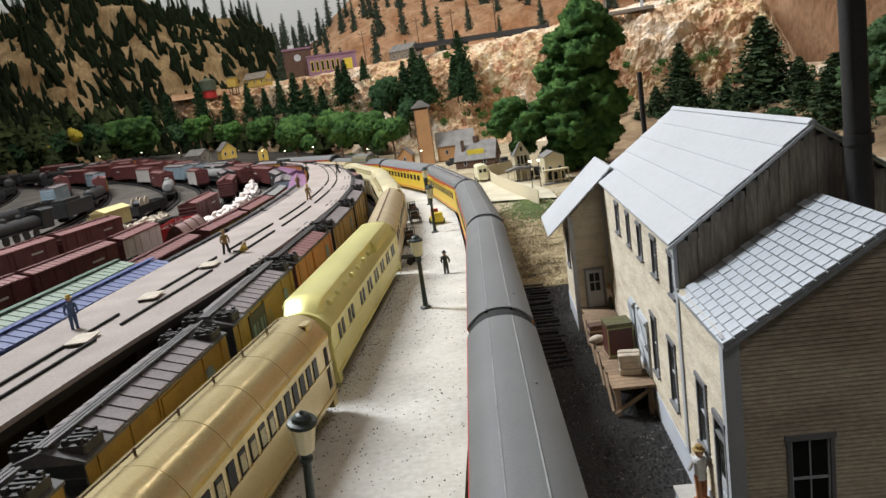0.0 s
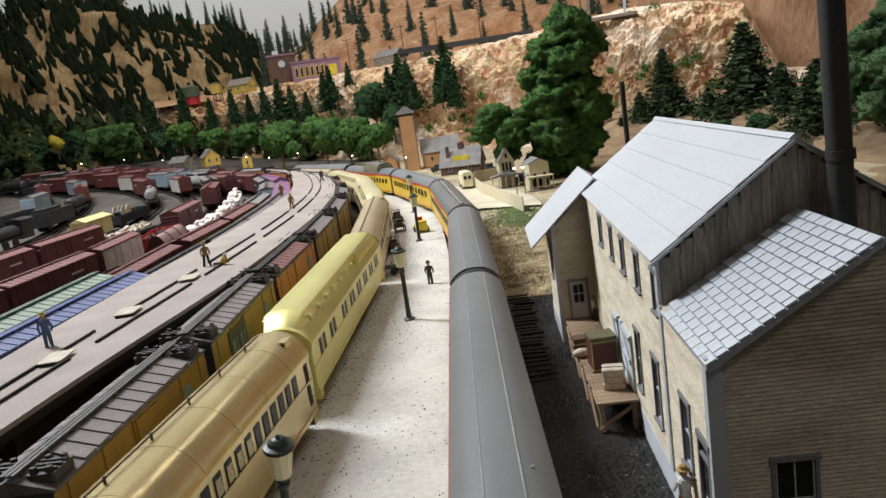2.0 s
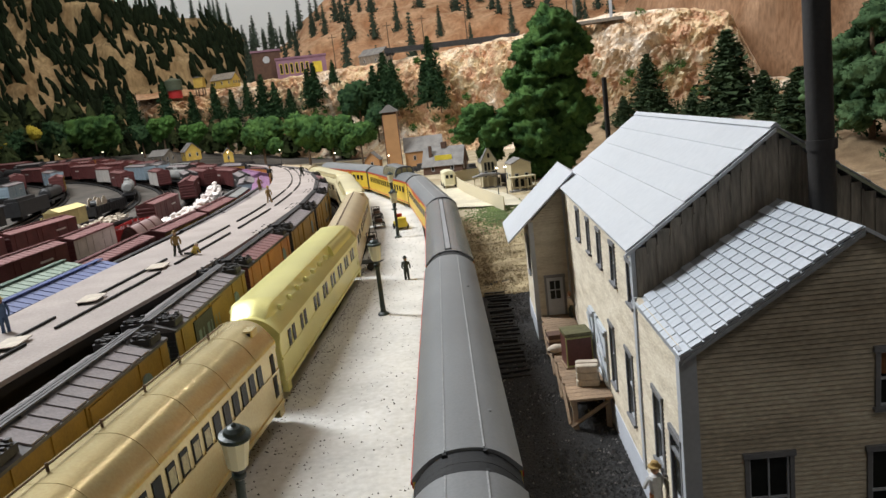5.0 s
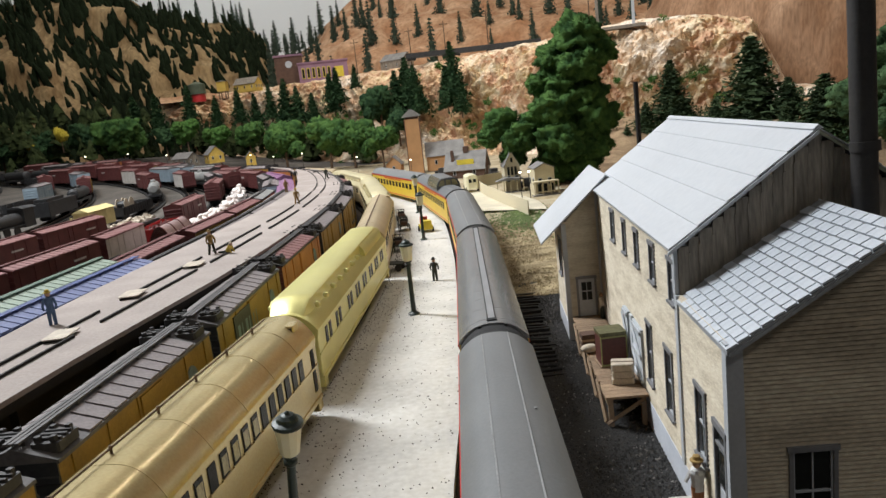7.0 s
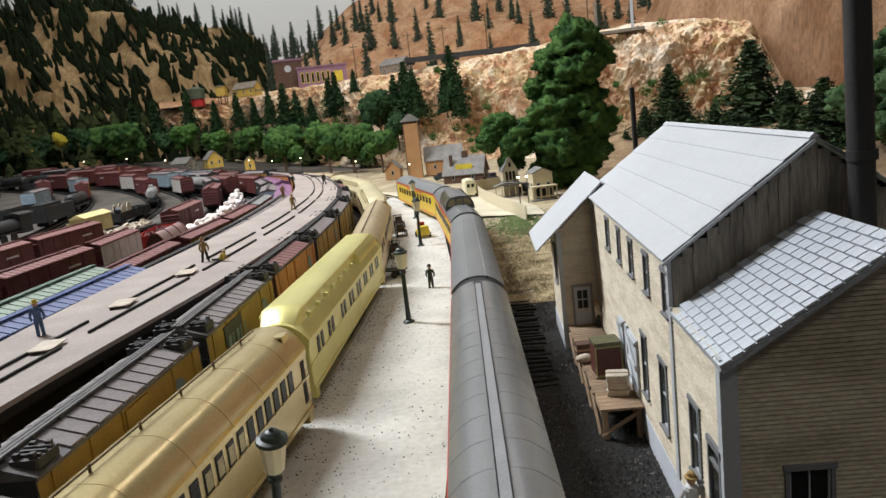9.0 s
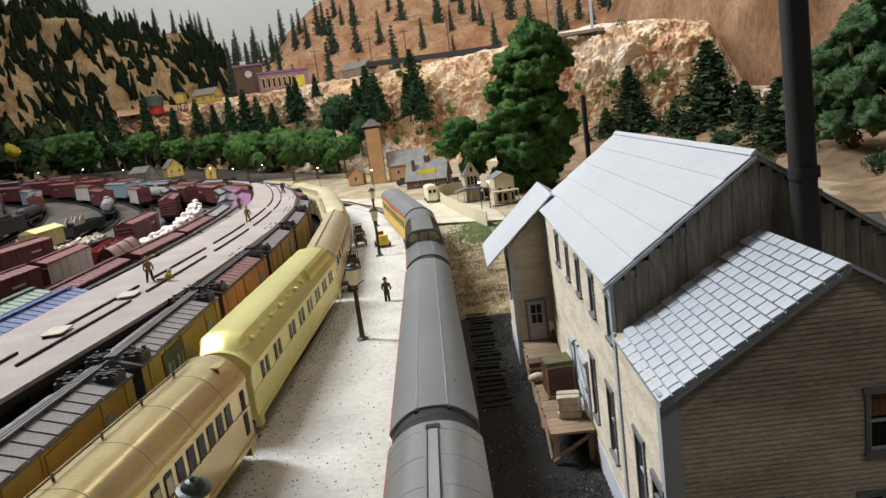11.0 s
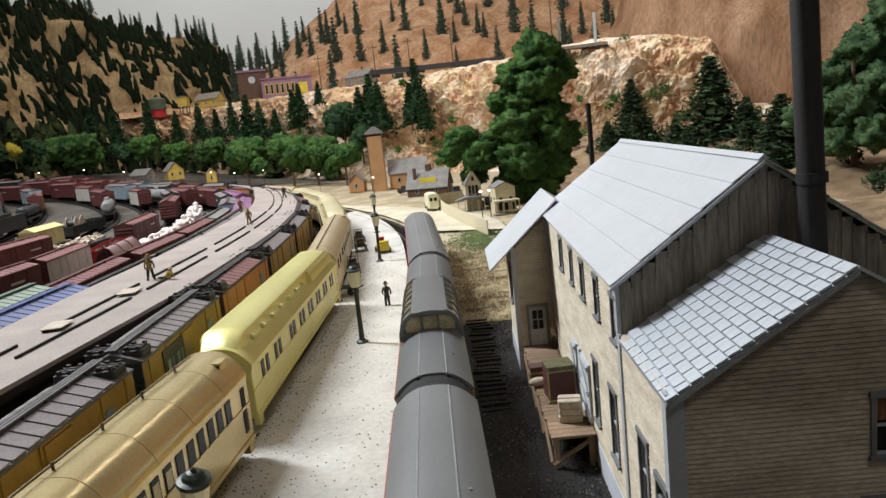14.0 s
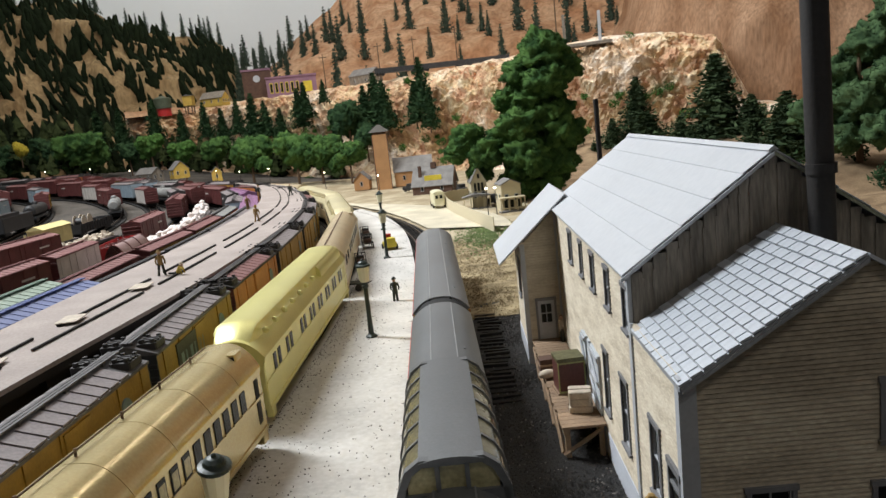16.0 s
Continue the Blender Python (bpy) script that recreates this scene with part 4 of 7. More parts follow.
def freight(name, label, L, side_m, roof_m, panel_m, style="box", end_m=None, group="yard freight cars", lettered=False):
    """A freight car; style: reefer, box, gondola, flat or tank."""
    W = 16.0
    car = thing(name, label, "freight car", group=group)
    if style in ("box", "reefer"):
        part("body", prismed([(-W, 8), (W, 8), (W, 43), (-W, 43)], -L, L), side_m, car)
        for y0, y1 in ((-L - 0.8, -L), (L, L + 0.8)):
            sg = 1 if y0 > 0 else -1
            face = [(0.0, 8.0)]
            for z in range(12, 40, 6):
                face += [(0.8, z), (1.5, z + 0.4), (1.5, z + 2.2), (0.8, z + 2.6)]
            face += [(0.8, 43.0), (0.0, 43.0)]
            bm = prismed(face, -W, W, m=Matrix(((0, 1, 0, 0), (sg, 0, 0, L * sg), (0, 0, 1, 0), (0, 0, 0, 1))))
            part("end_wall", bm, end_m or side_m, car)
        prof = [(-W - 0.9, 42.4), (W + 0.9, 42.4), (W + 0.9, 43.6), (0, 48), (-W - 0.9, 43.6)]
        part("roof", prismed(prof, -L - 0.6, L + 0.6), roof_m, car, "dark seamed roof")
        nx = max(4, int(2 * L / 10))
        gap = 2 * L / nx
        edge = 20 if style == "reefer" else 4
        me_r = mesh_of(prismed([(3.2, 47.3), (W + 0.4, 43.9), (W + 0.4, 44.5), (3.2, 47.9)], -gap / 2 + 0.8, gap / 2 - 0.8), "roof_panel", panel_m)
        me_l = mesh_of(prismed([(-3.2, 47.3), (-W - 0.4, 43.9), (-W - 0.4, 44.5), (-3.2, 47.9)], -gap / 2 + 0.8, gap / 2 - 0.8), "roof_panel", panel_m)
        for i in range(nx):
            y = -L + gap * (i + 0.5)
            if abs(y) < L - edge:
                piece("roof_panel", me_r, car, pose(0, y * MM, 0))
                piece("roof_panel", me_l, car, pose(0, y * MM, 0))
        bm = bmesh.new()
        for x in (-2.2, 0, 2.2):
            box(bm, x - 0.8, x + 0.8, -L, L, 49.0, 49.7)
        for y in np.arange(-L + 4, L, 18):
            box(bm, -2.6, 2.6, y, y + 1.2, 47, 49)
        part("running_board", bm, roof_m, car, "three-plank running board")
        if style == "reefer":
            for sx in (-1, 1):
                for sy in (-1, 1):
                    bm = bmesh.new()
                    cx, cy = sx * 10, sy * (L - 10)
                    box(bm, cx - 5.5, cx + 5.5, cy - 7, cy + 7, 44.6, 47.8, c=0.8)
                    for a in (-3.4, 0, 3.4):
                        box(bm, cx - 5, cx + 5, cy + a - 0.7, cy + a + 0.7, 47.8, 48.7)
                    for a in (-5, 5):
                        for b in (-3, 3):
                            box(bm, cx + b - 1, cx + b + 1, cy + a - 1, cy + a + 1, 47.8, 49.6)
                    part("ice_hatch", bm, M_RFHATCH, car, "black ice hatch with hinges")
        for side in (1, -1):
            x = side * (W + 0.3)
            part("sliding_door", boxed(x - 0.5, x + 0.5, -11, 11, 10, 41, c=0.2), side_m, car)
            if side > 0:
                post = mesh_of(boxed(-0.35, 0.35, 0, 0.9, 9, 42), "side_post", side_m)
            for y in np.arange(-L + 8, L - 2, 26):
                if abs(y) > 12:
                    piece("side_post", post, car, pose(x * MM, y * MM, 0))
            if style == "reefer":
                part("lettering_bar", boxed(x - 0.42, x + 0.42, L * 0.32, L * 0.78, 15, 18), M_BLACK, car)
                if lettered:
                    part("black_panel", boxed(x - 0.42, x + 0.42, -L * 0.62, L * 0.1, 11, 40), M_BLACK, car, "black lettered panel")
                    for k in range(6):
                        part("lettering_bar", boxed(x - 0.5, x + 0.5, -L * 0.55 + k * 8, -L * 0.55 + k * 8 + (2.2 if k % 2 else 4.6), 20 if k % 2 else 22, 34), M_LETTER, car)
                part("emblem", tubed((x - 0.5, L * 0.6, 30), (x + 0.5, L * 0.6, 30), 6, n=16), M_LETTER, car)
            else:
                part("lettering_bar", boxed(x - 0.42, x + 0.42, L * 0.3, L * 0.6, 30, 32.5), M_WHITECAR, car)
    elif style == "gondola":
        bm = bmesh.new()
        box(bm, -W, W, -L, L, 9, 11)
        for x in (-W, W - 1):
            box(bm, x, x + 1, -L, L, 11, 27)
        for y in (-L, L - 1):
            box(bm, -W + 1, W - 1, y, y + 1, 11, 27)
        part("body", bm, side_m, car)
        for side in (-1, 1):
            for y in np.arange(-L + 4, L - 2, 13):
                part("rib", boxed(side * (W + 0.6) - 0.6, side * (W + 0.6) + 0.6, y, y + 1.2, 10, 26.5), side_m, car)
        bm = bmesh.new()
        for k in range(50):
            x, y = random.uniform(-W + 3, W - 3), random.uniform(-L + 4, L - 4)
            tube(bm, (x, y, 12), (x + random.uniform(-3, 3), y + random.uniform(-5, 5), 24 + random.uniform(-2, 4)), 2.6, 1.4, 6)
        part("load", bm, panel_m, car)
    elif style == "flat":
        part("body", boxed(-W, W, -L, L, 9, 13, c=0.8), side_m, car)
        part("deck", boxed(-W + 1, W - 1, -L + 1, L - 1, 13, 14), panel_m, car)
    elif style == "tank":
        bm = bmesh.new()
        tube(bm, (0, -L + 6, 27), (0, L - 6, 27), 13, n=18)
        tube(bm, (0, -L + 3, 27), (0, -L + 6, 27), 8, 13, n=18)
        tube(bm, (0, L - 6, 27), (0, L - 3, 27), 13, 8, n=18)
        part("tank_shell", bm, side_m, car)
        part("tank_dome", lathed([(6, 38), (6, 44), (4, 46)], 12), side_m, car)
        part("underframe", boxed(-W + 2, W - 2, -L, L, 9, 13), M_BLACK, car)
    part("coupler", boxed(-1.5, 1.5, L, L + 4, 8, 11), M_BLACK, car)
    trucks(car, (-L + 20, L - 20))
    return car


def spot(line, s0, s1):
    """The pose of a car whose ends stand at s0 and s1 on the line."""
    a, b = at(line, s0 + 0.02), at(line, s1 - 0.02)
    c = (a + b) / 2
    d = b - a
    return pose(c[0], c[1], lie(*c), 0, 0, math.degrees(math.atan2(-d[0], d[1])))


# the streamliner rolls towards the camera
PITCH, SPEED, FIRST = 0.3096, 0.0912, 0.3642
STYLES = ["plain", "plain", "plain", "silver", "plain", "dome", "plain"]
NAMES = {"plain": "yellow streamlined coach with a smooth grey roof", "silver": "yellow coach with a silver-grey ribbed roof", "dome": "yellow dome car with a glazed observation dome on its grey roof"}
plain_car = streamliner(NAMES["plain"])
TRAIN = [plain_car]
for style in STYLES[1:]:
    TRAIN.append(copy_thing(plain_car, pose(0, 0, 0)) if style == "plain" else streamliner(NAMES[style], style, 15))


def ride(car, k):
    rows = []
    for i in range(33):
        t = i * 0.5
        s0 = FIRST + (k - 1) * PITCH - SPEED * t
        rows.append((t, spot(MAIN, s0 + 0.005, s0 + PITCH - 0.005)))
    walk(car, rows)


def motions():
    for k, car in enumerate(TRAIN):
        ride(car, k)


# standing brass coaches
gold = coach("brass_coach", "gold brass coach with a rounded polished roof", 164, M_BRASS, "gold")
gold.matrix_world = pose(-0.1375, 0.2185, 0, 0, 0, -3.2) @ Matrix.Diagonal((1, 1, 1.1, 1))
lemon = coach("brass_coach", "lemon-yellow brass coach with a raised ventilated roof deck", 144.5, M_LEMON, "deck")
lemon.matrix_world = spot(SECOND, 0.402, 0.703) @ pose(0.0012, 0, 0) @ Matrix.Diagonal((1, 1, 1.06, 1))
tan = coach("brass_coach", "tan brass coach with a seam along its roof", 145, M_TAN, "seam")
tan.matrix_world = spot(SECOND, 0.713, 1.006)
cream = coach("brass_coach", "pale cream brass coach", 145, M_CREAMCAR, "deck")
cream.matrix_world = spot(SECOND, 1.022, 1.312)
copy_thing(cream, spot(SECOND, 1.32, 1.61))
copy_thing(tan, spot(SECOND, 1.62, 1.91))

# refrigerator cars along the icing dock
G = "reefers along the icing dock"
reefer = freight("refrigerator_car", "yellow refrigerator car with a weathered black hatch roof", 74, M_RFYEL, M_RFROOF, M_RFPANEL, "reefer", M_BLACK, G)
TALL = Matrix.Diagonal((1, 1, 1.18, 1))
reefer.matrix_world = spot(ICING, 0.235, 0.387) @ TALL
maroon_reefer = freight("refrigerator_car", "orange refrigerator car with a maroon-grey hatch roof", 74, M_RFORG, M_RFHATCH, M_MAROOF, "reefer", M_MAROON, G)
maroon_reefer.matrix_world = spot(ICING, 0.556, 0.708) @ TALL
copy_thing(reefer, spot(ICING, 0.073, 0.225))
lettered_reefer = freight("refrigerator_car", "yellow refrigerator car with a black lettered panel", 74, M_RFYEL, M_RFROOF, M_RFPANEL, "reefer", M_BLACK, G, True)
lettered_reefer.matrix_world = spot(ICING, 0.396, 0.548) @ TALL
grey_reefer = freight("refrigerator_car", "ochre refrigerator car with a dusty grey roof", 74, M_RFYEL, M_RFHATCH, M_RFPANEL, "reefer", M_BLACK, G)
grey_reefer.matrix_world = spot(ICING, 0.718, 0.87) @ TALL
for k, s in enumerate((0.88, 1.042, 1.204, 1.366, 1.53, 1.69, 1.85)):
    copy_thing((grey_reefer, maroon_reefer)[k % 3 == 2], spot(ICING, s, s + 0.152))

# ---- icing dock: a long plank deck on bents ----
dock = thing("icing_dock", "long pale plank icing dock on timber bents, underside coloured black as shade", "dock", kind="structure")
DZ = 0.058
N = 96
el = [along(EDGE_L, 0, t) for t in np.linspace(0.0, 1, N)]
er = [along(EDGE_R, 0, t) for t in np.linspace(0.0, 1, N)]


def dz(x, y):
    return DZ + 0.8 * lie(x, y)


def board(a0, b0, a1, b1, z0, z1):
    bm = bmesh.new()
    pts = [(a0, z0), (b0, z0), (b1, z0), (a1, z0)]
    low = [bm.verts.new((p[0], p[1], dz(*p) + z0)) for p, _ in pts]
    top = [bm.verts.new((p[0], p[1], dz(*p) + z1)) for p, _ in pts]
    bm.faces.new(low[::-1]), bm.faces.new(top)
    for i in range(4):
        bm.faces.new((low[i], low[(i + 1) % 4], top[(i + 1) % 4], top[i]))
    return bm


for i in range(N - 1):
    part("deck_panel", board(el[i], er[i], el[i + 1], er[i + 1], -0.0025, 0.0), M_DECK, dock, scale=1.0)
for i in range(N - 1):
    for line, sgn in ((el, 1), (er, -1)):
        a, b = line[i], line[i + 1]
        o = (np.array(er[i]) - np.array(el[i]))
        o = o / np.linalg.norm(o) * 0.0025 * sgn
        part("edge_beam", board(a, a + o, b, b + o, -0.007, -0.0027), M_DECKSHADE, dock, scale=1.0)
# black walls added below both edges stand in for shade under the deck
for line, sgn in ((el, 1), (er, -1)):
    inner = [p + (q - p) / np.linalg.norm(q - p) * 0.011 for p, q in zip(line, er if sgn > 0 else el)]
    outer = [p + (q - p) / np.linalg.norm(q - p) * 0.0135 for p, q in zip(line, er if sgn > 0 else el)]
    strip("underdeck_shade", inner, outer, lambda x, y: dz(x, y) - 0.0027, M_DECKSHADE, 0.0533).parent = dock
for i in range(0, N, 3):
    bm = bmesh.new()
    for u in (0.06, 0.35, 0.65, 0.94):
        p = el[i] + (er[i] - el[i]) * u
        box(bm, p[0] - 0.002, p[0] + 0.002, p[1] - 0.002, p[1] + 0.002, lie(*p) - 0.006, dz(*p) - 0.003)
    part("bent_post", bm, M_DECKSHADE, dock, scale=1.0)
# two slots for the ice chain along the deck, broken by covers
for u, w in ((0.47, 0.018), (0.66, 0.018)):
    for i in range(8, N - 4):
        if (i * 7 + int(u * 10)) % 6 == 0:
            continue
        a, b = el[i] + (er[i] - el[i]) * u, el[i + 1] + (er[i + 1] - el[i + 1]) * u
        o = (er[i] - el[i]) * w
        part("chain_slot", board(a, a + o, b, b + o, 0.0002, 0.0016), M_DECKSHADE, dock, scale=1.0)
for t, u in ((0.2, 0.55), (0.3, 0.3), (0.345, 0.55), (0.38, 0.55), (0.415, 0.5), (0.45, 0.55), (0.26, 0.6)):
    a, b = along(EDGE_L, 0, t), along(EDGE_R, 0, t)
    p = a + (b - a) * u
    bm = bmesh.new()
    box(bm, -6, 6 + random.uniform(-1, 2), -11, 10, 0, 0.6, c=1.5)
    ob = part("ice_block", bm, M_ICE, None, m=pose(p[0], p[1], DZ + 0.0017, 0, 0, 8))
    tagged(ob, "flat pale ice slab lying on the plank dock", "ice slab", "ice slabs on the dock")

# ---- depot ----
WX, RX, EX = 61.5, 113.2, 165.0          # track-side wall, ridge, far wall
Y0, Y1, Y2 = 222.5, 281.0, 489.0         # annex front, joint, rear end
depot = thing("depot", "two-storey cream clapboard depot with white metal roofs", "station building")


def clapboards(u0, u1, z0, z1, holes, place, top=None, step=1.75, thick=0.42):
    """Lapped boards over a wall from u0 to u1, leaving the holes (u0, u1, z0, z1) open."""
    bm = bmesh.new()
    z = z0
    while z < z1 - 0.1:
        zt = min(z + step, z1)
        lo, hi = u0, u1
        if top:
            lo, hi = top(zt, u0, u1)
            if hi - lo < 0.5:
                break
        cuts = sorted((max(lo, h[0]), min(hi, h[1])) for h in holes if h[2] < zt - 0.2 and h[3] > z + 0.2 and h[1] > lo and h[0] < hi)
        spans, c = [], lo
        for a, b in cuts:
            if a > c:
                spans.append((c, a))
            c = max(c, b)
        if c < hi:
            spans.append((c, hi))
        for a, b in spans:
            ring = ((-1.2, z + 0.2), (thick, z + 0.2), (0.1, zt), (-1.2, zt), (-1.2, z + 0.24))
            va = [bm.verts.new(place(a, d, zz)) for d, zz in ring]
            vb = [bm.verts.new(place(b, d, zz)) for d, zz in ring]
            bm.faces.new(va), bm.faces.new(vb[::-1])
            for i in range(5):
                bm.faces.new((va[i], va[(i + 1) % 5], vb[(i + 1) % 5], vb[i]))
        z = zt
    return bm


def west(u, d, z):
    return (WX - d, u, z)


def south_of(y):
    return lambda u, d, z: (u, y - d, z)


def window(parent, place, u0, u1, z0, z1, panes=2, rows=2, shutter=None):
    """A sash window: casing, sill, muntins and dark panes set into the wall."""
    def blk(bm, a, b, c, d, e, f):
        vs = [bm.verts.new(place(u, n, z)) for z in (e, f) for u, n in ((a, c), (b, c), (b, d), (a, d))]
        for q in ((0, 1, 2, 3), (4, 5, 6, 7), (0, 1, 5, 4), (1, 2, 6, 5), (2, 3, 7, 6), (3, 0, 4, 7)):
            bm.faces.new([vs[i] for i in q])
    w = part("window", (lambda bm: (blk(bm, u0 - 1.3, u0, -1, 1.1, z0, z1), blk(bm, u1, u1 + 1.3, -1, 1.1, z0, z1), blk(bm, u0 - 1.8, u1 + 1.8, -1, 1.4, z1, z1 + 1.8), bm)[-1])(bmesh.new()), M_SASH, parent, "slate-grey window casing")
    bm = bmesh.new()
    blk(bm, u0 - 1.9, u1 + 1.9, -1, 1.9, z0 - 1.1, z0)
    part("sill", bm, M_SASH, w)
    bm = bmesh.new()
    blk(bm, u0, u1, -0.6, 0.2, z0, z0 + 0.7), blk(bm, u0, u1, -0.6, 0.2, z1 - 0.7, z1)
    blk(bm, u0, u0 + 0.6, -0.6, 0.2, z0, z1), blk(bm, u1 - 0.6, u1, -0.6, 0.2, z0, z1)
    for i in range(1, panes):
        c = u0 + (u1 - u0) * i / panes
        blk(bm, c - 0.22, c + 0.22, -0.6, 0.1, z0, z1)
    for i in range(1, rows):
        c = z0 + (z1 - z0) * i / rows
        blk(bm, u0, u1, -0.6, 0.15, c - 0.35, c + 0.35)
    part("muntins", bm, M_TRIM, w)
    for i in range(panes):
        for j in range(rows):
            bm = bmesh.new()
            a, b = u0 + (u1 - u0) * i / panes, u0 + (u1 - u0) * (i + 1) / panes
            c, d = z0 + (z1 - z0) * j / rows, z0 + (z1 - z0) * (j + 1) / rows
            blk(bm, a, b, -0.9, -0.6, c, d)
            part("pane", bm, M_GLASS, w)
    return w


# track-side wall of the main block and of the annex
UP = [(284, 291.5), (317.5, 325.5), (351, 359), (383, 390), (417, 427)]
main_holes = [(a, b, 74, 90.5) for a, b in UP] + [(294.5, 305, 21, 49.5), (332, 341, 21, 49.5), (352, 398, 12, 42)]
part("wall", clapboards(Y1, Y2, 9, 98.5, main_holes, west, None, 1.75, 0.7), M_SIDING, depot, "cream lapped clapboards")
for a, b, c, d in main_holes[:7]:
    window(depot, west, a, b, c, d, 2, 2)
annex_holes = [(248.5, 259, 25, 51), (226, 236.5, 12, 46)]
part("wall", clapboards(Y0, Y1, 9, 79, annex_holes, west, None, 1.75, 0.7), M_SIDING, depot, "cream lapped clapboards")
window(depot, west, *annex_holes[0], 2, 2)
for z0, z1, y in ((9, 79, Y0 - 0.2), (9, 79, Y1 - 1.2), (79, 98, Y1 + 0.2)):
    part("corner_board", boxed(WX - 1.2, WX + 4.0, y - 0.8, y + 3.2, z0, z1), M_TRIM, depot, "grey-blue corner board")
part("foundation", boxed(WX - 1.0, EX, Y0 - 0.8, Y2, -5, 9), M_BASE, depot, "pale blue foundation")

# annex side door with a light above
d = part("door", boxed(WX - 0.2, WX + 0.5, 226, 236.5, 12, 40), M_SASH, depot, "slate door with glazed upper half")
for z0, z1 in ((26, 38),):
    part("door_pane", boxed(WX - 0.5, WX - 0.15, 228, 234.5, z0, z1), M_GLASS, d)
for z0, z1 in ((14, 19), (20, 24.5)):
    part("door_panel", boxed(WX - 0.5, WX - 0.15, 228, 234.5, z0, z1), M_TRIM, d)
part("transom", boxed(WX - 0.3, WX + 0.3, 226.4, 236, 41, 46), M_GLASS, d)
bm = bmesh.new()
box(bm, WX - 1.4, WX + 0.4, 224.6, 226, 10, 47.5), box(bm, WX - 1.4, WX + 0.4, 236.5, 237.9, 10, 47.5), box(bm, WX - 1.6, WX + 0.4, 224.2, 238.3, 46, 48.2), box(bm, WX - 1.2, WX + 0.4, 226, 236.5, 40, 41)
part("door_casing", bm, M_SASH, d)

# two baggage doors with diagonal braces, standing ajar
for y0, y1, off in ((352, 373, 0.6), (376.5, 382, 0.4), (385, 397.5, 0.9)):
    bd = part("baggage_door", boxed(WX - 1.2 - off, WX - 0.2, y0, y1, 12.4, 42), M_DOOR, depot, "pale blue baggage door with a diagonal brace")
    if y1 - y0 > 8:
        bm = bmesh.new()
        for z in (14, 26.5, 39):
            box(bm, WX - 2.0 - off, WX - 1.1 - off, y0 + 0.6, y1 - 0.6, z, z + 2)
        tube(bm, (WX - 1.8 - off, y0 + 1.5, 16), (WX - 1.8 - off, y1 - 1.5, 26), 0.8, n=4)
        tube(bm, (WX - 1.8 - off, y0 + 1.5, 28.5), (WX - 1.8 - off, y1 - 1.5, 39), 0.8, n=4)
        part("door_brace", bm, M_TRIM, bd)


# annex end wall with clapboards up to the gable
def gable(x_e, z_e, z_r):
    return lambda z, a, b: (a, b) if z < z_e else (max(a, x_e + (z - z_e) / (z_r - z_e) * (RX - x_e)), min(b, 2 * RX - x_e - (z - z_e) / (z_r - z_e) * (RX - x_e)))


end_holes = [(79.8, 92, 14, 42), (116.3, 129, 14, 41), (118.6, 131, 55, 72.5)]
part("wall", clapboards(WX, EX, 9, 110, end_holes, south_of(Y0), gable(WX, 78, 110.5), 1.5), M_ENDSIDE, depot, "weathered cream clapboards of the end wall")
for a, b, c, e in end_holes:
    sash = window(depot, south_of(Y0), a, b, c, e, 2, 2)
folds = [(119.0 + 0.1 * k, 0.45 * math.sin(k * 0.34)) for k in range(118)]
bm = bmesh.new()
rows_c = [[bm.verts.new((x, Y0 + 0.1 + d * 0.5 - e, z)) for x, d in folds] for z, e in ((65.2, 0.0), (72.2, 0.0), (72.2, -0.25), (65.2, -0.25))]
for a, b in zip(rows_c, rows_c[1:] + rows_c[:1]):
    for k in range(len(folds) - 1):
        bm.faces.new((a[k], a[k + 1], b[k + 1], b[k]))
part("curtain", bm, M_CURTAIN, sash, "rust-brown gathered half curtain")
# wall of the taller block above the annex roof: upright boards
bm = bmesh.new()
x = WX + 0.4
while x < EX - 3:
    w = random.uniform(3.6, 5.2)
    xm = min(abs(x - RX), abs(x + w - RX)) if (x - RX) * (x + w - RX) > 0 else 0
    zt = 97.5 + 39.0 * (1 - max(abs(x - RX), abs(x + w - RX)) / (RX - WX))
    dd = random.uniform(0, 0.5)
    box(bm, x, x + w - 0.25, Y1 - 1.0 - dd, Y1 + 0.6, 60, max(63, zt))
    box(bm, x + w - 0.6, x + w + 0.4, Y1 - 1.7, Y1 - 0.6, 60, max(63, zt - 2.6))
    x += w
ob = part("gable_boarding", bm, M_BATTEN, depot, "weathered upright boards and battens")
tagged(ob, kind="stuff")
part("rear_wall", prismed([(WX, -4), (EX, -4), (EX, 98), (RX, 136), (WX, 98)], Y2 - 1.5, Y2), M_SIDING, depot)
part("far_wall", boxed(EX - 1.5, EX, Y0 + 1, Y2 - 1.5, 9, 97), M_SIDING, depot)


# main roof in metal panels with raised laps
def slope(u0, u1, y0, y1, xe, ze, zr, side, lift=0.0, thick=1.1):
    """A slab of one roof slope between the fractions u0 and u1 from eave to ridge."""
    bm = bmesh.new()
    pts = []
    for u, l in ((u0, lift + 0.45), (u1, lift)):
        pts.append((xe + (RX - xe) * u, ze + (zr - ze) * u + l))
    if side < 0:
        pts = [(2 * RX - x, z) for x, z in pts]
    (xa, za), (xb, zb) = pts
    prism(bm, [(xa, za), (xb, zb), (xb, zb - thick), (xa, za - thick)], y0, y1)
    return bm


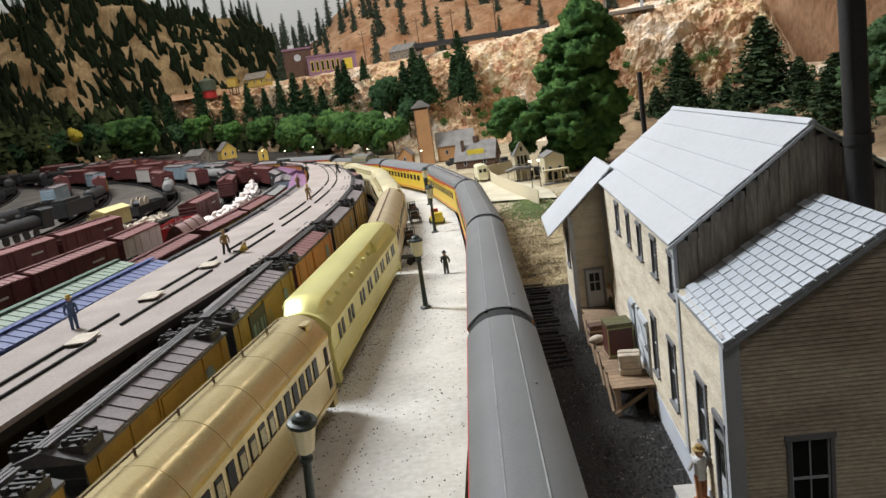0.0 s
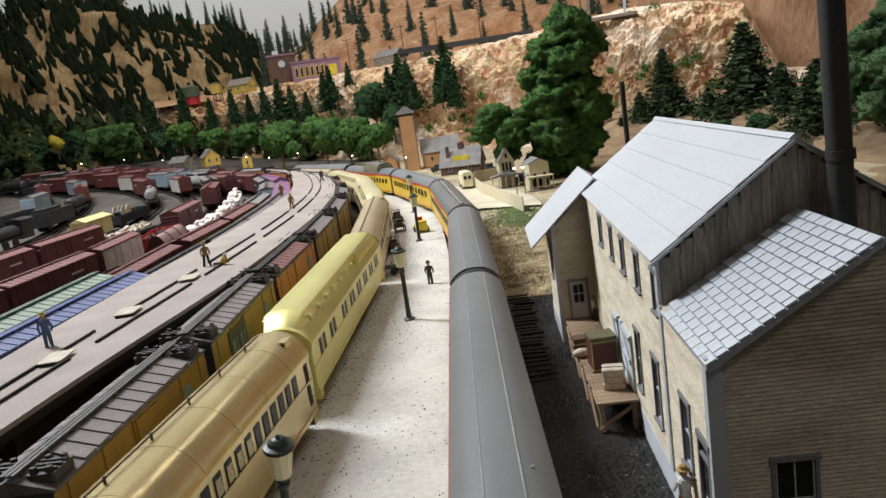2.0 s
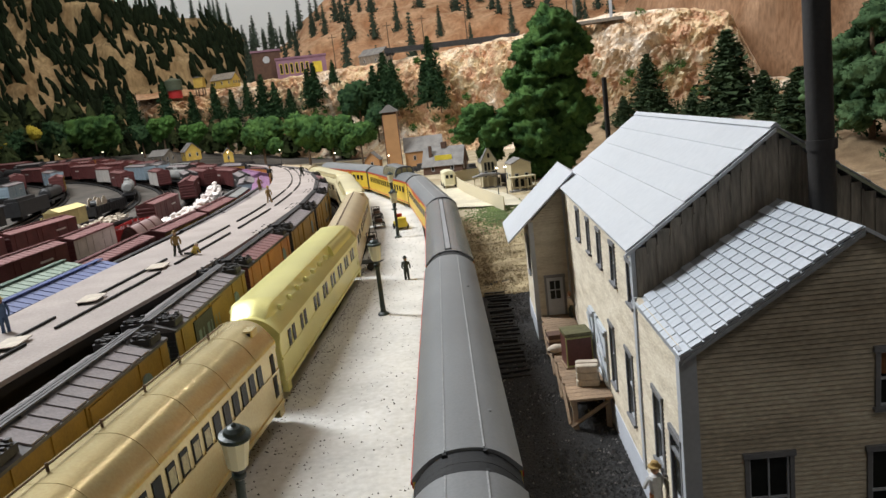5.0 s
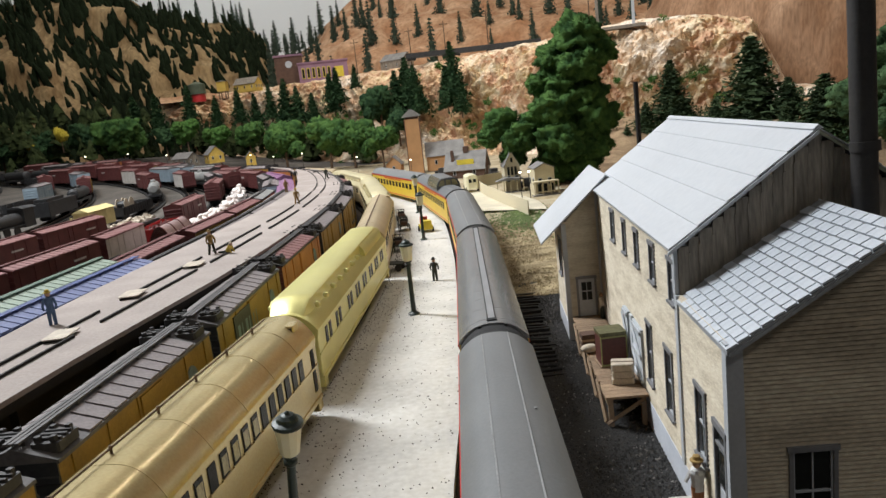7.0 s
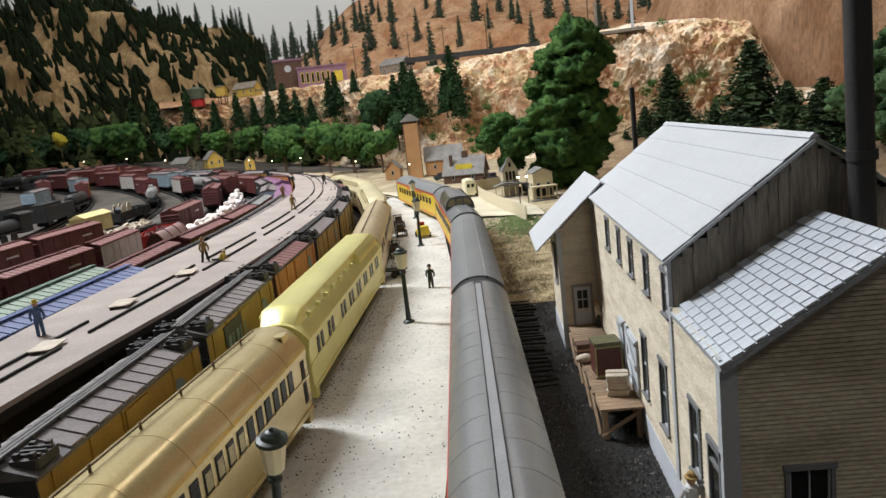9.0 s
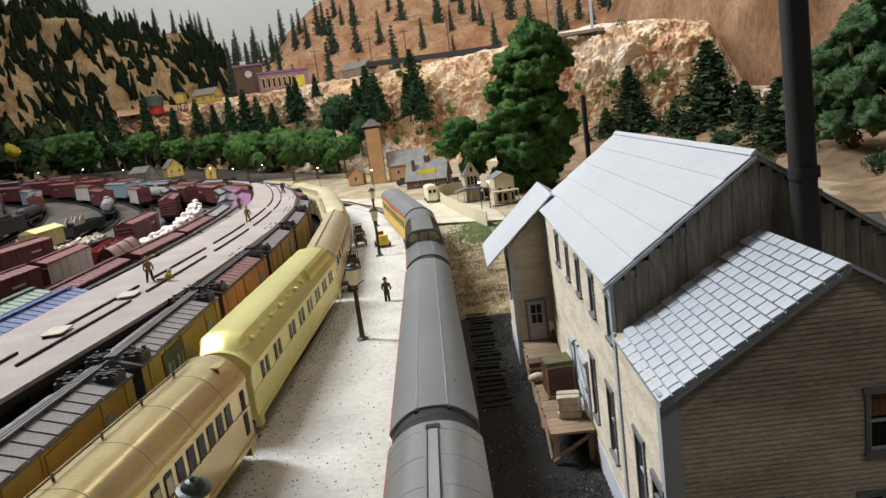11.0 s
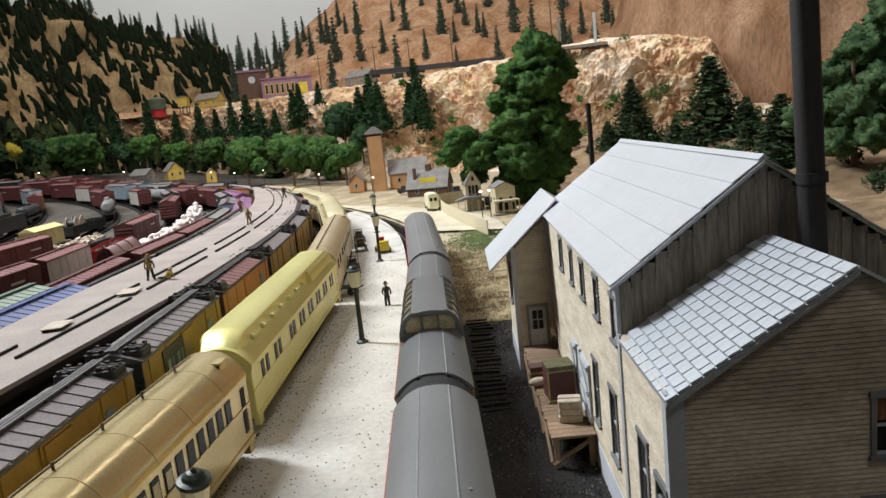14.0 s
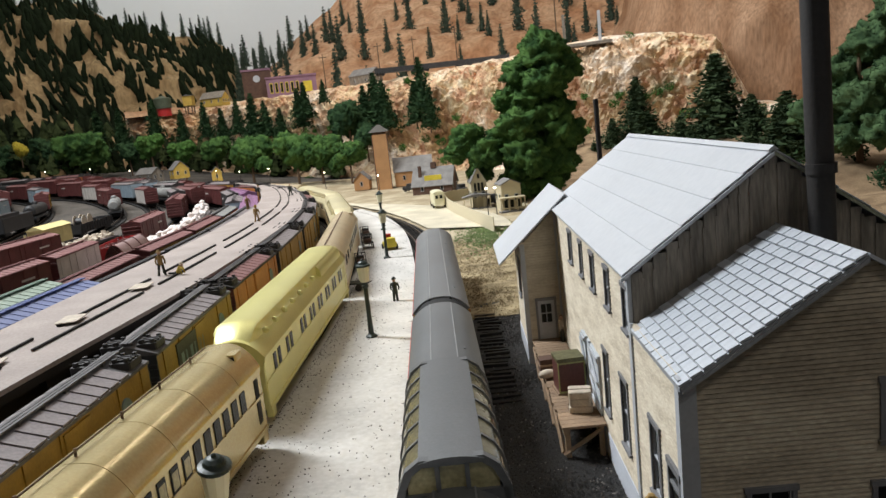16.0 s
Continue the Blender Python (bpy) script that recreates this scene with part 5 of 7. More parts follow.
roof = part("roof", slope(0, 1, Y1 - 1.0, Y2 + 3, 59.6, 96.4, 136.4, 1, -1.0, 0.8), M_ROOF, depot, "white metal panel roof")
for i in range(5):
    for side in (1, -1):
        part("roof_sheet", slope(i / 5, min(1, (i + 1) / 5 + 0.006), Y1 - 2.6, Y2 + 4.4, 58.2, 97.2, 137.2, side, -0.1, 0.5), M_ROOF, roof)
part("ridge_cap", prismed([(RX - 2, 136.4), (RX, 138.2), (RX + 2, 136.4), (RX, 137.2)], Y1 - 2.6, Y2 + 4.4), M_ROOF, roof)
for side, mm in ((1, M_TRIM), (-1, M_MOSS)):
    part("rake_board", slope(0, 1, Y1 - 3.4, Y1 - 2.4, 57.8, 96.0, 136.4, side, -0.2, 1.4), mm, roof, "weathered rake board")

# annex roof with large square metal shingles
aroof = part("annex_roof", slope(0, 1, Y0 - 3, Y1 - 1.8, 60.2, 77.2, 110.8, 1, -0.4, 1.2), M_SHBED, depot, "galvanised shingle roof")
part("annex_roof_back", slope(0, 1, Y0 - 3, Y1 - 1.8, 60.2, 77.2, 110.8, -1, 0.2, 1.2), M_SHINGLE, aroof)
SL = math.hypot(RX - 60.2, 33.6)
ang = math.degrees(math.atan2(33.6, RX - 60.2))
ROWS, COLS = 15, 8
tw, tl = 60.4 / COLS, SL / ROWS
bm = bmesh.new()
prism(bm, [(0.0, -0.1), (0.15, 0.5), (tl * 0.92, 0.2), (tl * 0.92, -0.5)], -tw / 2 + 0.42, tw / 2 - 0.42)
sh = mesh_of(bm, "shingle", M_SHINGLE)
bm = bmesh.new()
prism(bm, [(0.0, -0.1), (0.15, 0.5), (tl * 0.92, 0.2), (tl * 0.92, -0.5)], -tw / 4 + 0.42, tw / 4 - 0.42)
half = mesh_of(bm, "shingle", M_SHINGLE)
for i in range(ROWS):
    for j in range(-1, COLS + 1):
        y = Y0 - 3.4 + tw * (j + 0.5 + (0.5 if i % 2 else 0))
        if y - tw * 0.45 < Y0 - 3.4 or y + tw * 0.45 > Y1 - 3.0:
            continue
        u = i / ROWS
        m = pose((60.0 + (RX - 60.2) * u) * MM, y * MM, (77.6 + 33.6 * u) * MM, random.uniform(-0.3, 0.3), -ang + random.uniform(-0.4, 0.4), random.uniform(-0.8, 0.8))
        piece("shingle", sh, aroof, m)
    if i % 2:
        for y in (Y0 - 3.4 + tw * 0.25, Y1 - 3.0 - tw * 0.25):
            u = i / ROWS
            piece("shingle", half, aroof, pose((60.0 + (RX - 60.2) * u) * MM, y * MM, (77.6 + 33.6 * u) * MM, 0, -ang, 0))
part("rake_board", slope(0, 1, Y0 - 3.5, Y0 - 3.1, 60.8, 76.2, 109.8, 1, 0, 1.2), M_SHBED, aroof)

# bay towards the tracks
BX, BY0, BY1 = 37.5, 481.0, 541.0
bay = part("bay", prismed([(BX + 1, -4), (75, -4), (75, 95), (66, 100), (BX + 1, 74)], BY0 + 1.5, BY1), M_SIDING, depot, "projecting clapboard bay")


def bay_top(z, a, b):
    return (a, b) if z < 76 else (BX + (z - 76) / (103 - 76) * (66 - BX), b)


tagged(part("bay_front", clapboards(BX, 62.5, 9, 101, [(45.2, 55.8, 12, 38)], south_of(BY0), bay_top, 1.75), M_SIDING, bay), kind="stuff")
tagged(part("bay_side", clapboards(BY0, BY1, 9, 78, [(497, 510, 38, 62)], lambda u, d, z: (BX - d, u, z), None, 1.75), M_SIDING, bay), kind="stuff")
window(bay, lambda u, d, z: (BX - d, u, z), 497, 510, 38, 62, 2, 2)
part("bay_foundation", boxed(BX - 0.8, 62, BY0 - 0.8, BY1, -6, 9), M_BASE, bay)
for x in (BX - 0.8, 59.6):
    part("corner_board", boxed(x, x + 3.0, BY0 - 1.0, BY0 + 1.5, 9, 76 if x < 50 else 97), M_TRIM, bay)
dr = part("bay_door", boxed(45.2, 55.8, BY0 - 0.3, BY0 + 0.4, 12, 38), M_TRIM, bay, "grey door with a four-pane window")
for x in (47.2, 50.8):
    for z in (23.5, 30):
        part("door_pane", boxed(x, x + 3, BY0 - 0.7, BY0 - 0.25, z, z + 5.6), M_GLASS, dr)
bm = bmesh.new()
box(bm, 43.8, 45.2, BY0 - 1.2, BY0 + 0.4, 10, 39.6), box(bm, 55.8, 57.2, BY0 - 1.2, BY0 + 0.4, 10, 39.6), box(bm, 43.6, 57.4, BY0 - 1.3, BY0 + 0.4, 38, 39.8)
part("door_casing", bm, M_SASH, dr)
bm = bmesh.new()
prism(bm, [(22.5, 66.2), (66.5, 106.6), (66.5, 105.4), (22.5, 65.0)], BY0 - 9, BY1 + 7)
prism(bm, [(66.5, 106.6), (90, 90), (90, 88.8), (66.5, 105.4)], BY0 - 9, BY1 + 7)
part("bay_roof", bm, M_ROOF, bay, "white metal bay roof")

# stove pipes
bm = bmesh.new()
tube(bm, (124.9, 268, 80), (121.2, 270, 300), 4.3, n=24)
tube(bm, (124.3, 268.2, 128), (124.2, 268.2, 131.5), 4.9, n=24)
part("stovepipe", bm, M_PIPE, depot, "tall black stovepipe with a collar", smooth=True)
part("flue", tubed((109.5, 575, 80), (109, 575, 162.5), 1.9, n=12), M_PIPE, depot, "slim dark flue")

# ---- freight dock on the depot's track side ----
fd = thing("freight_dock", "brown plank freight dock on braced legs beside the depot", "loading dock")
y = 343.0
while y < 479:
    w = random.uniform(3.8, 5.0)
    part("plank", boxed(39.6 + random.uniform(-0.6, 0.6), 60.2, y, y + w - 0.3, 11.2, 12.4), M_DOCK, fd)
    y += w
for y in (345, 378, 411, 444, 474):
    for x in (41, 57):
        part("leg", boxed(x, x + 2.4, y, y + 2.4, -4.5, 11.2), M_DOCK, fd)
    part("brace", tubed((40, y - 0.4, -2), (58.5, y - 0.4, 9.5), 1.1, n=4), M_DOCK, fd)
for y in (349, 382, 415, 448):
    part("brace", tubed((40.2, y, -3), (40.2, y + 26, 9.5), 1.2, n=4), M_DOCK, fd)
part("edge_beam", boxed(40.2, 42, 343.5, 478.5, 8.6, 11.1), M_DOCK, fd)

tr = thing("steamer_trunk", "oxblood steamer trunk with olive edging on the dock", "trunk", pose(0.0505, 0.39, 0.0125, 0, 0, 6) @ Matrix.Scale(0.82, 4))
part("case", boxed(-8.5, 8.5, -8, 8, 1, 21, c=0.6), M_TRUNK, tr)
part("lid", boxed(-8.8, 8.8, -8.3, 8.3, 21, 23.4, c=0.8), M_TRUNKLID, tr, "olive lid")
bm = bmesh.new()
for x in (-8.7, 8.1):
    box(bm, x, x + 0.7, -8.6, -8.0, 1, 21)
for z in (1, 19.8):
    box(bm, -8.7, 8.7, -8.5, -8.0, z, z + 0.9)
part("edge_strip", bm, M_TRUNKEDGE, tr)
part("truck_base", boxed(-9.6, 9.6, -9, 9, 0, 1), M_DOCK, tr)
bn = thing("bale_stack", "stack of cream bales strapped on the dock", "bales", pose(0.0515, 0.3615, 0.0125, 0, 0, -8) @ Matrix.Scale(0.8, 4))
for k, (w, h) in enumerate(((7.2, 4.2), (6.8, 4.4), (7.0, 4.6))):
    bm = boxed(-w, w, -6, 6, 4.5 * k, 4.5 * k + h, c=1.2)
    bmesh.ops.bevel(bm, geom=bm.edges[:], offset=0.5, segments=1, affect="EDGES")
    part("bale", bm, M_SACK, bn)
    part("strap", boxed(-w - 0.2, w + 0.2, -1, 0, 4.5 * k, 4.5 * k + h + 0.2), M_BARK, bn)
sk = thing("sack", "pale sack lying on the dock", "sack", pose(0.041, 0.409, 0.0125, 0, 0, 20))
bm = bmesh.new()
bmesh.ops.create_icosphere(bm, subdivisions=3, radius=1)
for v in bm.verts:
    v.co = Vector((v.co.x * 5 * (1 + 0.15 * noise.noise(v.co * 3)), v.co.y * 3.4, 2.4 + v.co.z * 2.5))
part("bag", bm, M_SACK, sk, smooth=True)
cb = thing("small_crate", "small dark wooden crate on the dock", "crate", pose(0.043, 0.423, 0.0125, 0, 0, 5))
part("box", boxed(-5, 5, -4, 4, 0, 7, c=0.3), M_BARN, cb)
part("slat", boxed(-5.3, 5.3, -4.3, 4.3, 3, 4.2), M_DOCK, cb)
st = thing("door_step", "pale stone step at the annex door", "step", pose(0.0555, 0.253, -0.004))
bm = boxed(-5.5, 6, -26, 8, 0, 9, c=0.6)
part("slab", bm, M_BASE, st)
part("tread", boxed(-6, 6, -26.5, 8.5, 9, 10), M_PLASTER, st)


# ---- figures: small painted statuettes, one mesh each ----
def figure(name, label, m, coat, legs, hat=None, stance="stand", h=20.0):
    bm = bmesh.new()
    k = h / 20.0
    mats = [coat, legs, M_SKIN, hat or M_BARK]
    if stance == "kneel":
        tube(bm, (-2, 0, 1.2), (7, 1, 1.0), 1.3, 0.9, 8, 1)
        tube(bm, (-2, -2, 1.2), (4, -3, 1.2), 1.3, 0.9, 8, 1)
        tube(bm, (-2, -1, 2), (-6, -1, 6), 2.0, 2.2, 10, 0)
        tube(bm, (-6, -2.5, 6), (-8, -3, 1), 0.8, 0.6, 6, 0)
        tube(bm, (-6, 1, 6), (-9, 1, 1), 0.8, 0.6, 6, 0)
        lathe(bm, [(0.6, 6.6), (1.4, 7.4), (1.4, 8.8), (0.5, 9.6)], 10, (-7.2, -1), 2)
        lathe(bm, [(2.1, 8.9), (1.3, 9.3), (1.1, 10.2), (0.3, 10.4)], 10, (-7.2, -1), 3)
    else:
        sp = 2.6 if stance == "stride" else 1.4
        for s in (-1, 1):
            tube(bm, (s * sp * k, s * 0.6 * k, 0), (s * 1.1 * k, 0, 10 * k), 0.95 * k, 1.35 * k, 8, 1)
            box(bm, (s * sp - 0.9) * k, (s * sp + 0.9) * k, -1.8 * k, 1.0 * k, 0, 0.9 * k, idx=1)
        lathe(bm, [(2.2 * k, 8.6 * k), (2.0 * k, 11 * k), (2.5 * k, 15 * k), (2.1 * k, 16.4 * k), (0.8 * k, 17 * k)], 10, (0, 0), 0)
        for s in (-1, 1):
            e = (s * 3.6 * k, -1.4 * k, 12 * k)
            tube(bm, (s * 2.5 * k, 0, 15.8 * k), e, 0.85 * k, 0.75 * k, 6, 0)
            tube(bm, e, (s * (1.2 if stance == "arms" else 3.2) * k, -2.6 * k, (12.6 if stance == "arms" else 9.4) * k), 0.7 * k, 0.6 * k, 6, 0)
        lathe(bm, [(0.7 * k, 16.8 * k), (1.45 * k, 17.8 * k), (1.5 * k, 19.2 * k), (0.8 * k, 20.4 * k)], 10, (0, 0), 2)
        if hat:
            lathe(bm, [(2.3 * k, 19.4 * k), (2.2 * k, 19.8 * k), (1.4 * k, 20.0 * k), (1.2 * k, 21.2 * k), (0.5 * k, 21.5 * k)], 12, (0, 0), 3)
    ob = part(name, bm, mats, None, m=m)
    return tagged(ob, label, "figurine")


def on_dock(t, u, turn):
    a, b = along(EDGE_L, 0, t), along(EDGE_R, 0, t)
    p = a + (b - a) * u
    return pose(p[0], p[1], dz(*p) + 0.0004, 0, 0, turn)


figure("figurine", "painted figurine in a dark coat standing on the platform", pose(-0.0675, 0.676, 0.0, 0, 0, 180), M_DARKCLOTH, M_DARKCLOTH, M_DARKCLOTH, h=21.5)
figure("figurine", "painted figurine with white shirt, orange trousers and straw hat", pose(0.0575, 0.25, 0.006, 0, 0, 200), M_WHITECLOTH, M_ORANGECLOTH, M_STRAW, "arms", 21)
figure("figurine", "seated brown figurine beside the bay door", pose(0.0585, 0.472, 0.0125, 0, 0, 90), M_SACK, M_DARKCLOTH, None, h=17)

WORK = [((-0.2495, 0.606), M_BROWNCLOTH, M_DARKCLOTH, M_BROWNCLOTH, "stride", "painted figurine in khaki standing on the icing dock"),
        ((-0.2365, 0.602), M_YELLOWCLOTH, M_DARKCLOTH, M_SACK, "kneel", "painted figurine kneeling on the icing dock"),
        ((-0.272, 0.408), M_BLUECLOTH, M_BLUECLOTH, M_YELLOWCLOTH, "stand", "painted figurine in blue overalls and straw hat on the dock"),
        ((-0.26, 0.935), M_BROWNCLOTH, M_BROWNCLOTH, M_YELLOWCLOTH, "stride", "painted figurine in ochre working on the icing dock"),
        ((-0.325, 1.12), M_BROWNCLOTH, M_BROWNCLOTH, None, "stand", "small ochre figurine standing on the icing dock"),
        ((-0.37, 1.35), M_DARKCLOTH, M_BROWNCLOTH, M_BROWNCLOTH, "stand", "small dark figurine standing on the icing dock"),
        ((-0.3, 1.3), M_DARKCLOTH, M_DARKCLOTH, None, "stride", "small dark figurine striding along the icing dock")]
for (x, y), a, b, c, s, lab in WORK:
    figure("figurine", lab, pose(x, y, dz(x, y) + 0.0004, 0, 0, 30 if s != "kneel" else 150), a, b, c, s, 20)


# ---- platform lamps ----
def platform_lamp(m, label):
    lamp = thing("platform_lamp", label, "lamp post", m, "platform lamps")
    part("base", lathed([(4.6, 0), (4.6, 1), (3.4, 1.8), (2.4, 2.4), (2.1, 4)], 16), M_LAMPGREEN, lamp, smooth=False)
    part("post", lathed([(2.0, 3.6), (2.2, 6), (1.9, 10), (1.75, 30), (1.7, 39), (2.6, 40), (2.6, 41.2), (2.0, 42), (2.9, 44)], 14), M_LAMPGREEN, lamp, smooth=True)
    part("lantern", lathed([(2.9, 44), (3.7, 44.8), (5.1, 56.6)], 10), M_LAMPGLASS, lamp, "frosted cream lantern glass")
    part("cap", lathed([(5.6, 56.2), (5.8, 56.8), (5.5, 57.6), (4.0, 58.1), (3.7, 58.5), (3.4, 59.5), (2.2, 60.5), (0.9, 60.9), (0.8, 61.6), (0.2, 62.0)], 18), M_LAMPGREEN, lamp, "dark green stepped cap")
    return lamp


lp = platform_lamp(pose(-0.0775, 0.567, 0, 1, 0, 0), "dark green lamp post with a frosted lantern on the platform")
copy_thing(lp, pose(-0.0925, 0.254, -0.001, 9, 7, 0))
copy_thing(lp, pose(-0.0977, 0.905, 0, 0, 0.5, 20))
copy_thing(lp, pose(-0.128, 1.16, 0, 0, 0, 30))


def street_lamp(x, y, h, group="small lit lamps"):
    m = pose(x, y, lie(x, y) - 0.003)
    lamp = thing("yard_lamp", "slim lamp post with a small glowing bulb", "lamp post", m, group)
    part("pole", tubed((0, 0, 0), (0, 0, h), 0.8, 0.6, 8), M_PIPE, lamp)
    bm = bmesh.new()
    bmesh.ops.create_icosphere(bm, subdivisions=2, radius=2.2)
    for v in bm.verts:
        v.co.z += h + 1.5
    part("bulb", bm, M_BULB, lamp, "glowing warm bulb", smooth=True)
    part("shade", lathed([(2.8, h + 2.6), (1.2, h + 4.2), (0.3, h + 4.6)], 10), M_PIPE, lamp)
    return lamp


# ---- carts and tractor on the platform ----
def baggage_cart(m, loaded):
    c = thing("baggage_cart", "dark four-wheeled baggage cart on the platform", "baggage cart", m, "baggage carts on the platform")
    part("bed", boxed(-7, 7, -13, 13, 7, 8.4, c=0.5), M_DARKCLOTH, c)
    for y in (-9, 9):
        for x in (-7, 6):
            part("wheel", tubed((x, y, 3.6), (x + 1, y, 3.6), 3.6, n=14), M_PIPE, c)
    bm = bmesh.new()
    for x in (-6, -2, 2, 6):
        tube(bm, (x, 12.5, 8), (x, 12.5, 17), 0.5, n=5)
    tube(bm, (-6.5, 12.5, 17), (6.5, 12.5, 17), 0.5, n=5)
    part("rack", bm, M_PIPE, c)
    part("tongue", tubed((0, -13, 5), (0, -22, 9), 0.5, n=5), M_PIPE, c)
    if loaded:
        for k in range(3):
            part("parcel", boxed(-5, 4, -10 + 7 * k, -4.5 + 7 * k, 8.4, 13 + (k * 3) % 5, c=0.4), (M_BARN, M_PIPE, M_SACK)[k], c)
    return c


baggage_cart(pose(-0.117, 0.74, 0, 0, 0, 78), False)
baggage_cart(pose(-0.122, 0.85, 0, 0, 0, 10), True)
baggage_cart(pose(-0.133, 1.0, 0, 0, 0, 15), True)
baggage_cart(pose(-0.145, 1.08, 0, 0, 0, 15), True)
tg = thing("platform_tractor", "small yellow and red baggage tractor on the platform", "tractor", pose(-0.1, 0.97, 0, 0, 0, 20) @ Matrix.Scale(1.2, 4))
part("chassis", boxed(-6, 6, -10, 10, 3, 8, c=1), M_SIGN, tg)
part("hood", boxed(-5, 5, -10, 0, 8, 13, c=1), M_SIGN, tg)
part("seat", boxed(-4, 4, 4, 9, 8, 16, c=0.8), M_BRIGHTRED, tg)
part("steering_post", tubed((0, 0, 8), (0, 2.5, 16), 0.5, n=6), M_PIPE, tg)
for y in (-6.5, 6.5):
    for x in (-7, 5.6):
        part("wheel", tubed((x, y, 3), (x + 1.4, y, 3), 3, n=12), M_RUB, tg)

# ---- yard cars ----
box_maroon = freight("box_car", "maroon box car with a ribbed roof", 82, M_MAROON, M_MAROON, M_MAROOF, "box")
box_maroon.matrix_world = spot(YARD[4], 0.835, 1.007)
box_blue = freight("box_car", "long blue box car with a ribbed blue roof", 152, M_BLUE, M_BLUE, M_BLUEP, "box")
box_blue.matrix_world = spot(YARD[0], 0.325, 0.637) @ Matrix.Diagonal((1, 1, 1.18, 1))
box_green = freight("box_car", "long green box car with a pale ribbed roof", 148, M_GREEN, M_GREEN, M_GREENP, "box")
box_green.matrix_world = spot(YARD[1], 0.355, 0.66) @ Matrix.Diagonal((1, 1, 1.16, 1))
box_white = freight("box_car", "pale grey box car with maroon ends and roof", 64, M_WHITECAR, M_MAROON, M_MAROOF, "box", M_MAROON)
box_white.matrix_world = spot(YARD[3], 0.885, 1.018)
box_yellow = freight("box_car", "ochre box car with a maroon roof", 76, M_RFYEL, M_MAROON, M_MAROOF, "box", M_MAROON)
box_yellow.matrix_world = spot(YARD[1], 0.86, 1.02)
box_red = freight("box_car", "rust-orange box car with a pale grey roof", 76, M_RFORG, M_RFHATCH, M_TANKGREY, "box")
box_red.matrix_world = spot(YARD[1], 1.19, 1.35)
purple = freight("box_car", "long purple car with a rounded seamed roof", 140, M_PURPLE, M_PURPLE, M_PURPLE, "box")
purple.matrix_world = spot(YARD[0], 1.285, 1.572)
gon_black = freight("gondola_car", "black gondola filled with scrap", 84, M_BLACK, M_BLACK, M_BLACK, "gondola")
gon_black.matrix_world = spot(YARD[2], 0.5, 0.675)
gon_red = freight("gondola_car", "bright red gondola with a rusty load", 70, M_BRIGHTRED, M_BRIGHTRED, M_MAROOF, "gondola")
gon_red.matrix_world = spot(YARD[3], 1.065, 1.215)
flat = freight("flat_car", "dark flat car with a plank deck", 84, M_BLACK, M_BLACK, M_RFPANEL, "flat")
flat.matrix_world = spot(YARD[2], 1.105, 1.28)
tank_black = freight("tank_car", "plain black tank car in the yard", 76, M_BLACK, M_BLACK, M_BLACK, "tank")
tank_black.matrix_world = spot(YARD[6], 1.65, 1.81)
tank_white = freight("tank_car", "dull grey tank car in the yard", 76, M_TANKGREY, M_BLACK, M_BLACK, "tank")
tank_white.matrix_world = spot(YARD[5], 1.66, 1.82)
box_sky = freight("box_car", "pale blue-grey box car with a dusty roof", 76, M_SKYCAR, M_RFROOF, M_RFPANEL, "box")
box_sky.matrix_world = spot(YARD[4], 2.0, 2.16)
box_dark = freight("box_car", "dark grey box car with a dusty ribbed roof", 76, M_RFHATCH, M_RFHATCH, M_RFPANEL, "box")
box_dark.matrix_world = spot(YARD[0], 0.65, 0.81)
hood_car = freight("gondola_car", "gondola under a rounded dull pink hood", 60, M_MAROON, M_MAROON, M_MAROOF, "flat")
hood_car.matrix_world = spot(YARD[2], 0.945, 1.075)
part("hood", prismed([(15, 14), (-15, 14)] + roof_profile(15, 22, 44, 14, 2.0), -56, 56), M_HOOD, hood_car, "rounded pinkish hood", smooth=True)
for y in (-56, -19, 19, 53):
    part("hood_band", prismed([(15.6, 14), (-15.6, 14)] + roof_profile(15.6, 22.4, 44.8, 14, 2.0), y, y + 3), M_MAROON, hood_car)
KIND = {"b": box_sky, "m": box_maroon, "w": box_white, "y": box_yellow, "r": box_red, "g": gon_black, "f": flat, "t": tank_black, "T": tank_white, "o": maroon_reefer, "d": box_dark, "R": gon_red, "p": purple}
HALF = {"d": 0.076, "b": 0.076, "m": 0.082, "w": 0.064, "y": 0.076, "r": 0.076, "g": 0.084, "f": 0.084, "t": 0.076, "T": 0.076, "o": 0.074, "R": 0.07, "p": 0.14}


def string(line, s, kinds):
    for k in kinds:
        w = 2 * HALF[k] + 0.008
        if k != "_":
            copy_thing(KIND[k], spot(line, s, s + w))
        s += w


HALF["_"] = 0.05
string(YARD[0], 0.818, "ddd")
string(YARD[0], 1.58, "p")
string(YARD[0], 1.875, "mydm")
string(YARD[1], 0.67, "m")
string(YARD[1], 1.028, "y")
string(YARD[1], 1.43, "bdmwrm")
string(YARD[2], 0.685, "g")
string(YARD[2], 1.29, "ff")
string(YARD[2], 1.78, "mdbyom")
string(YARD[3], 0.36, "mmm")
string(YARD[3], 1.235, "m")
string(YARD[3], 1.55, "mdTbym")
string(YARD[4], 0.48, "mm")
string(YARD[4], 1.015, "m")
string(YARD[4], 1.195, "f")
string(YARD[4], 1.83, "w")
string(YARD[4], 2.17, "mmdm")
string(YARD[5], 0.65, "mmf")
string(YARD[5], 1.22, "fg")
string(YARD[5], 1.83, "mwmmd")
string(YARD[6], 0.8, "bd")
string(YARD[6], 1.82, "ybmt")
string(YARD[7], 1.2, "gtgb")
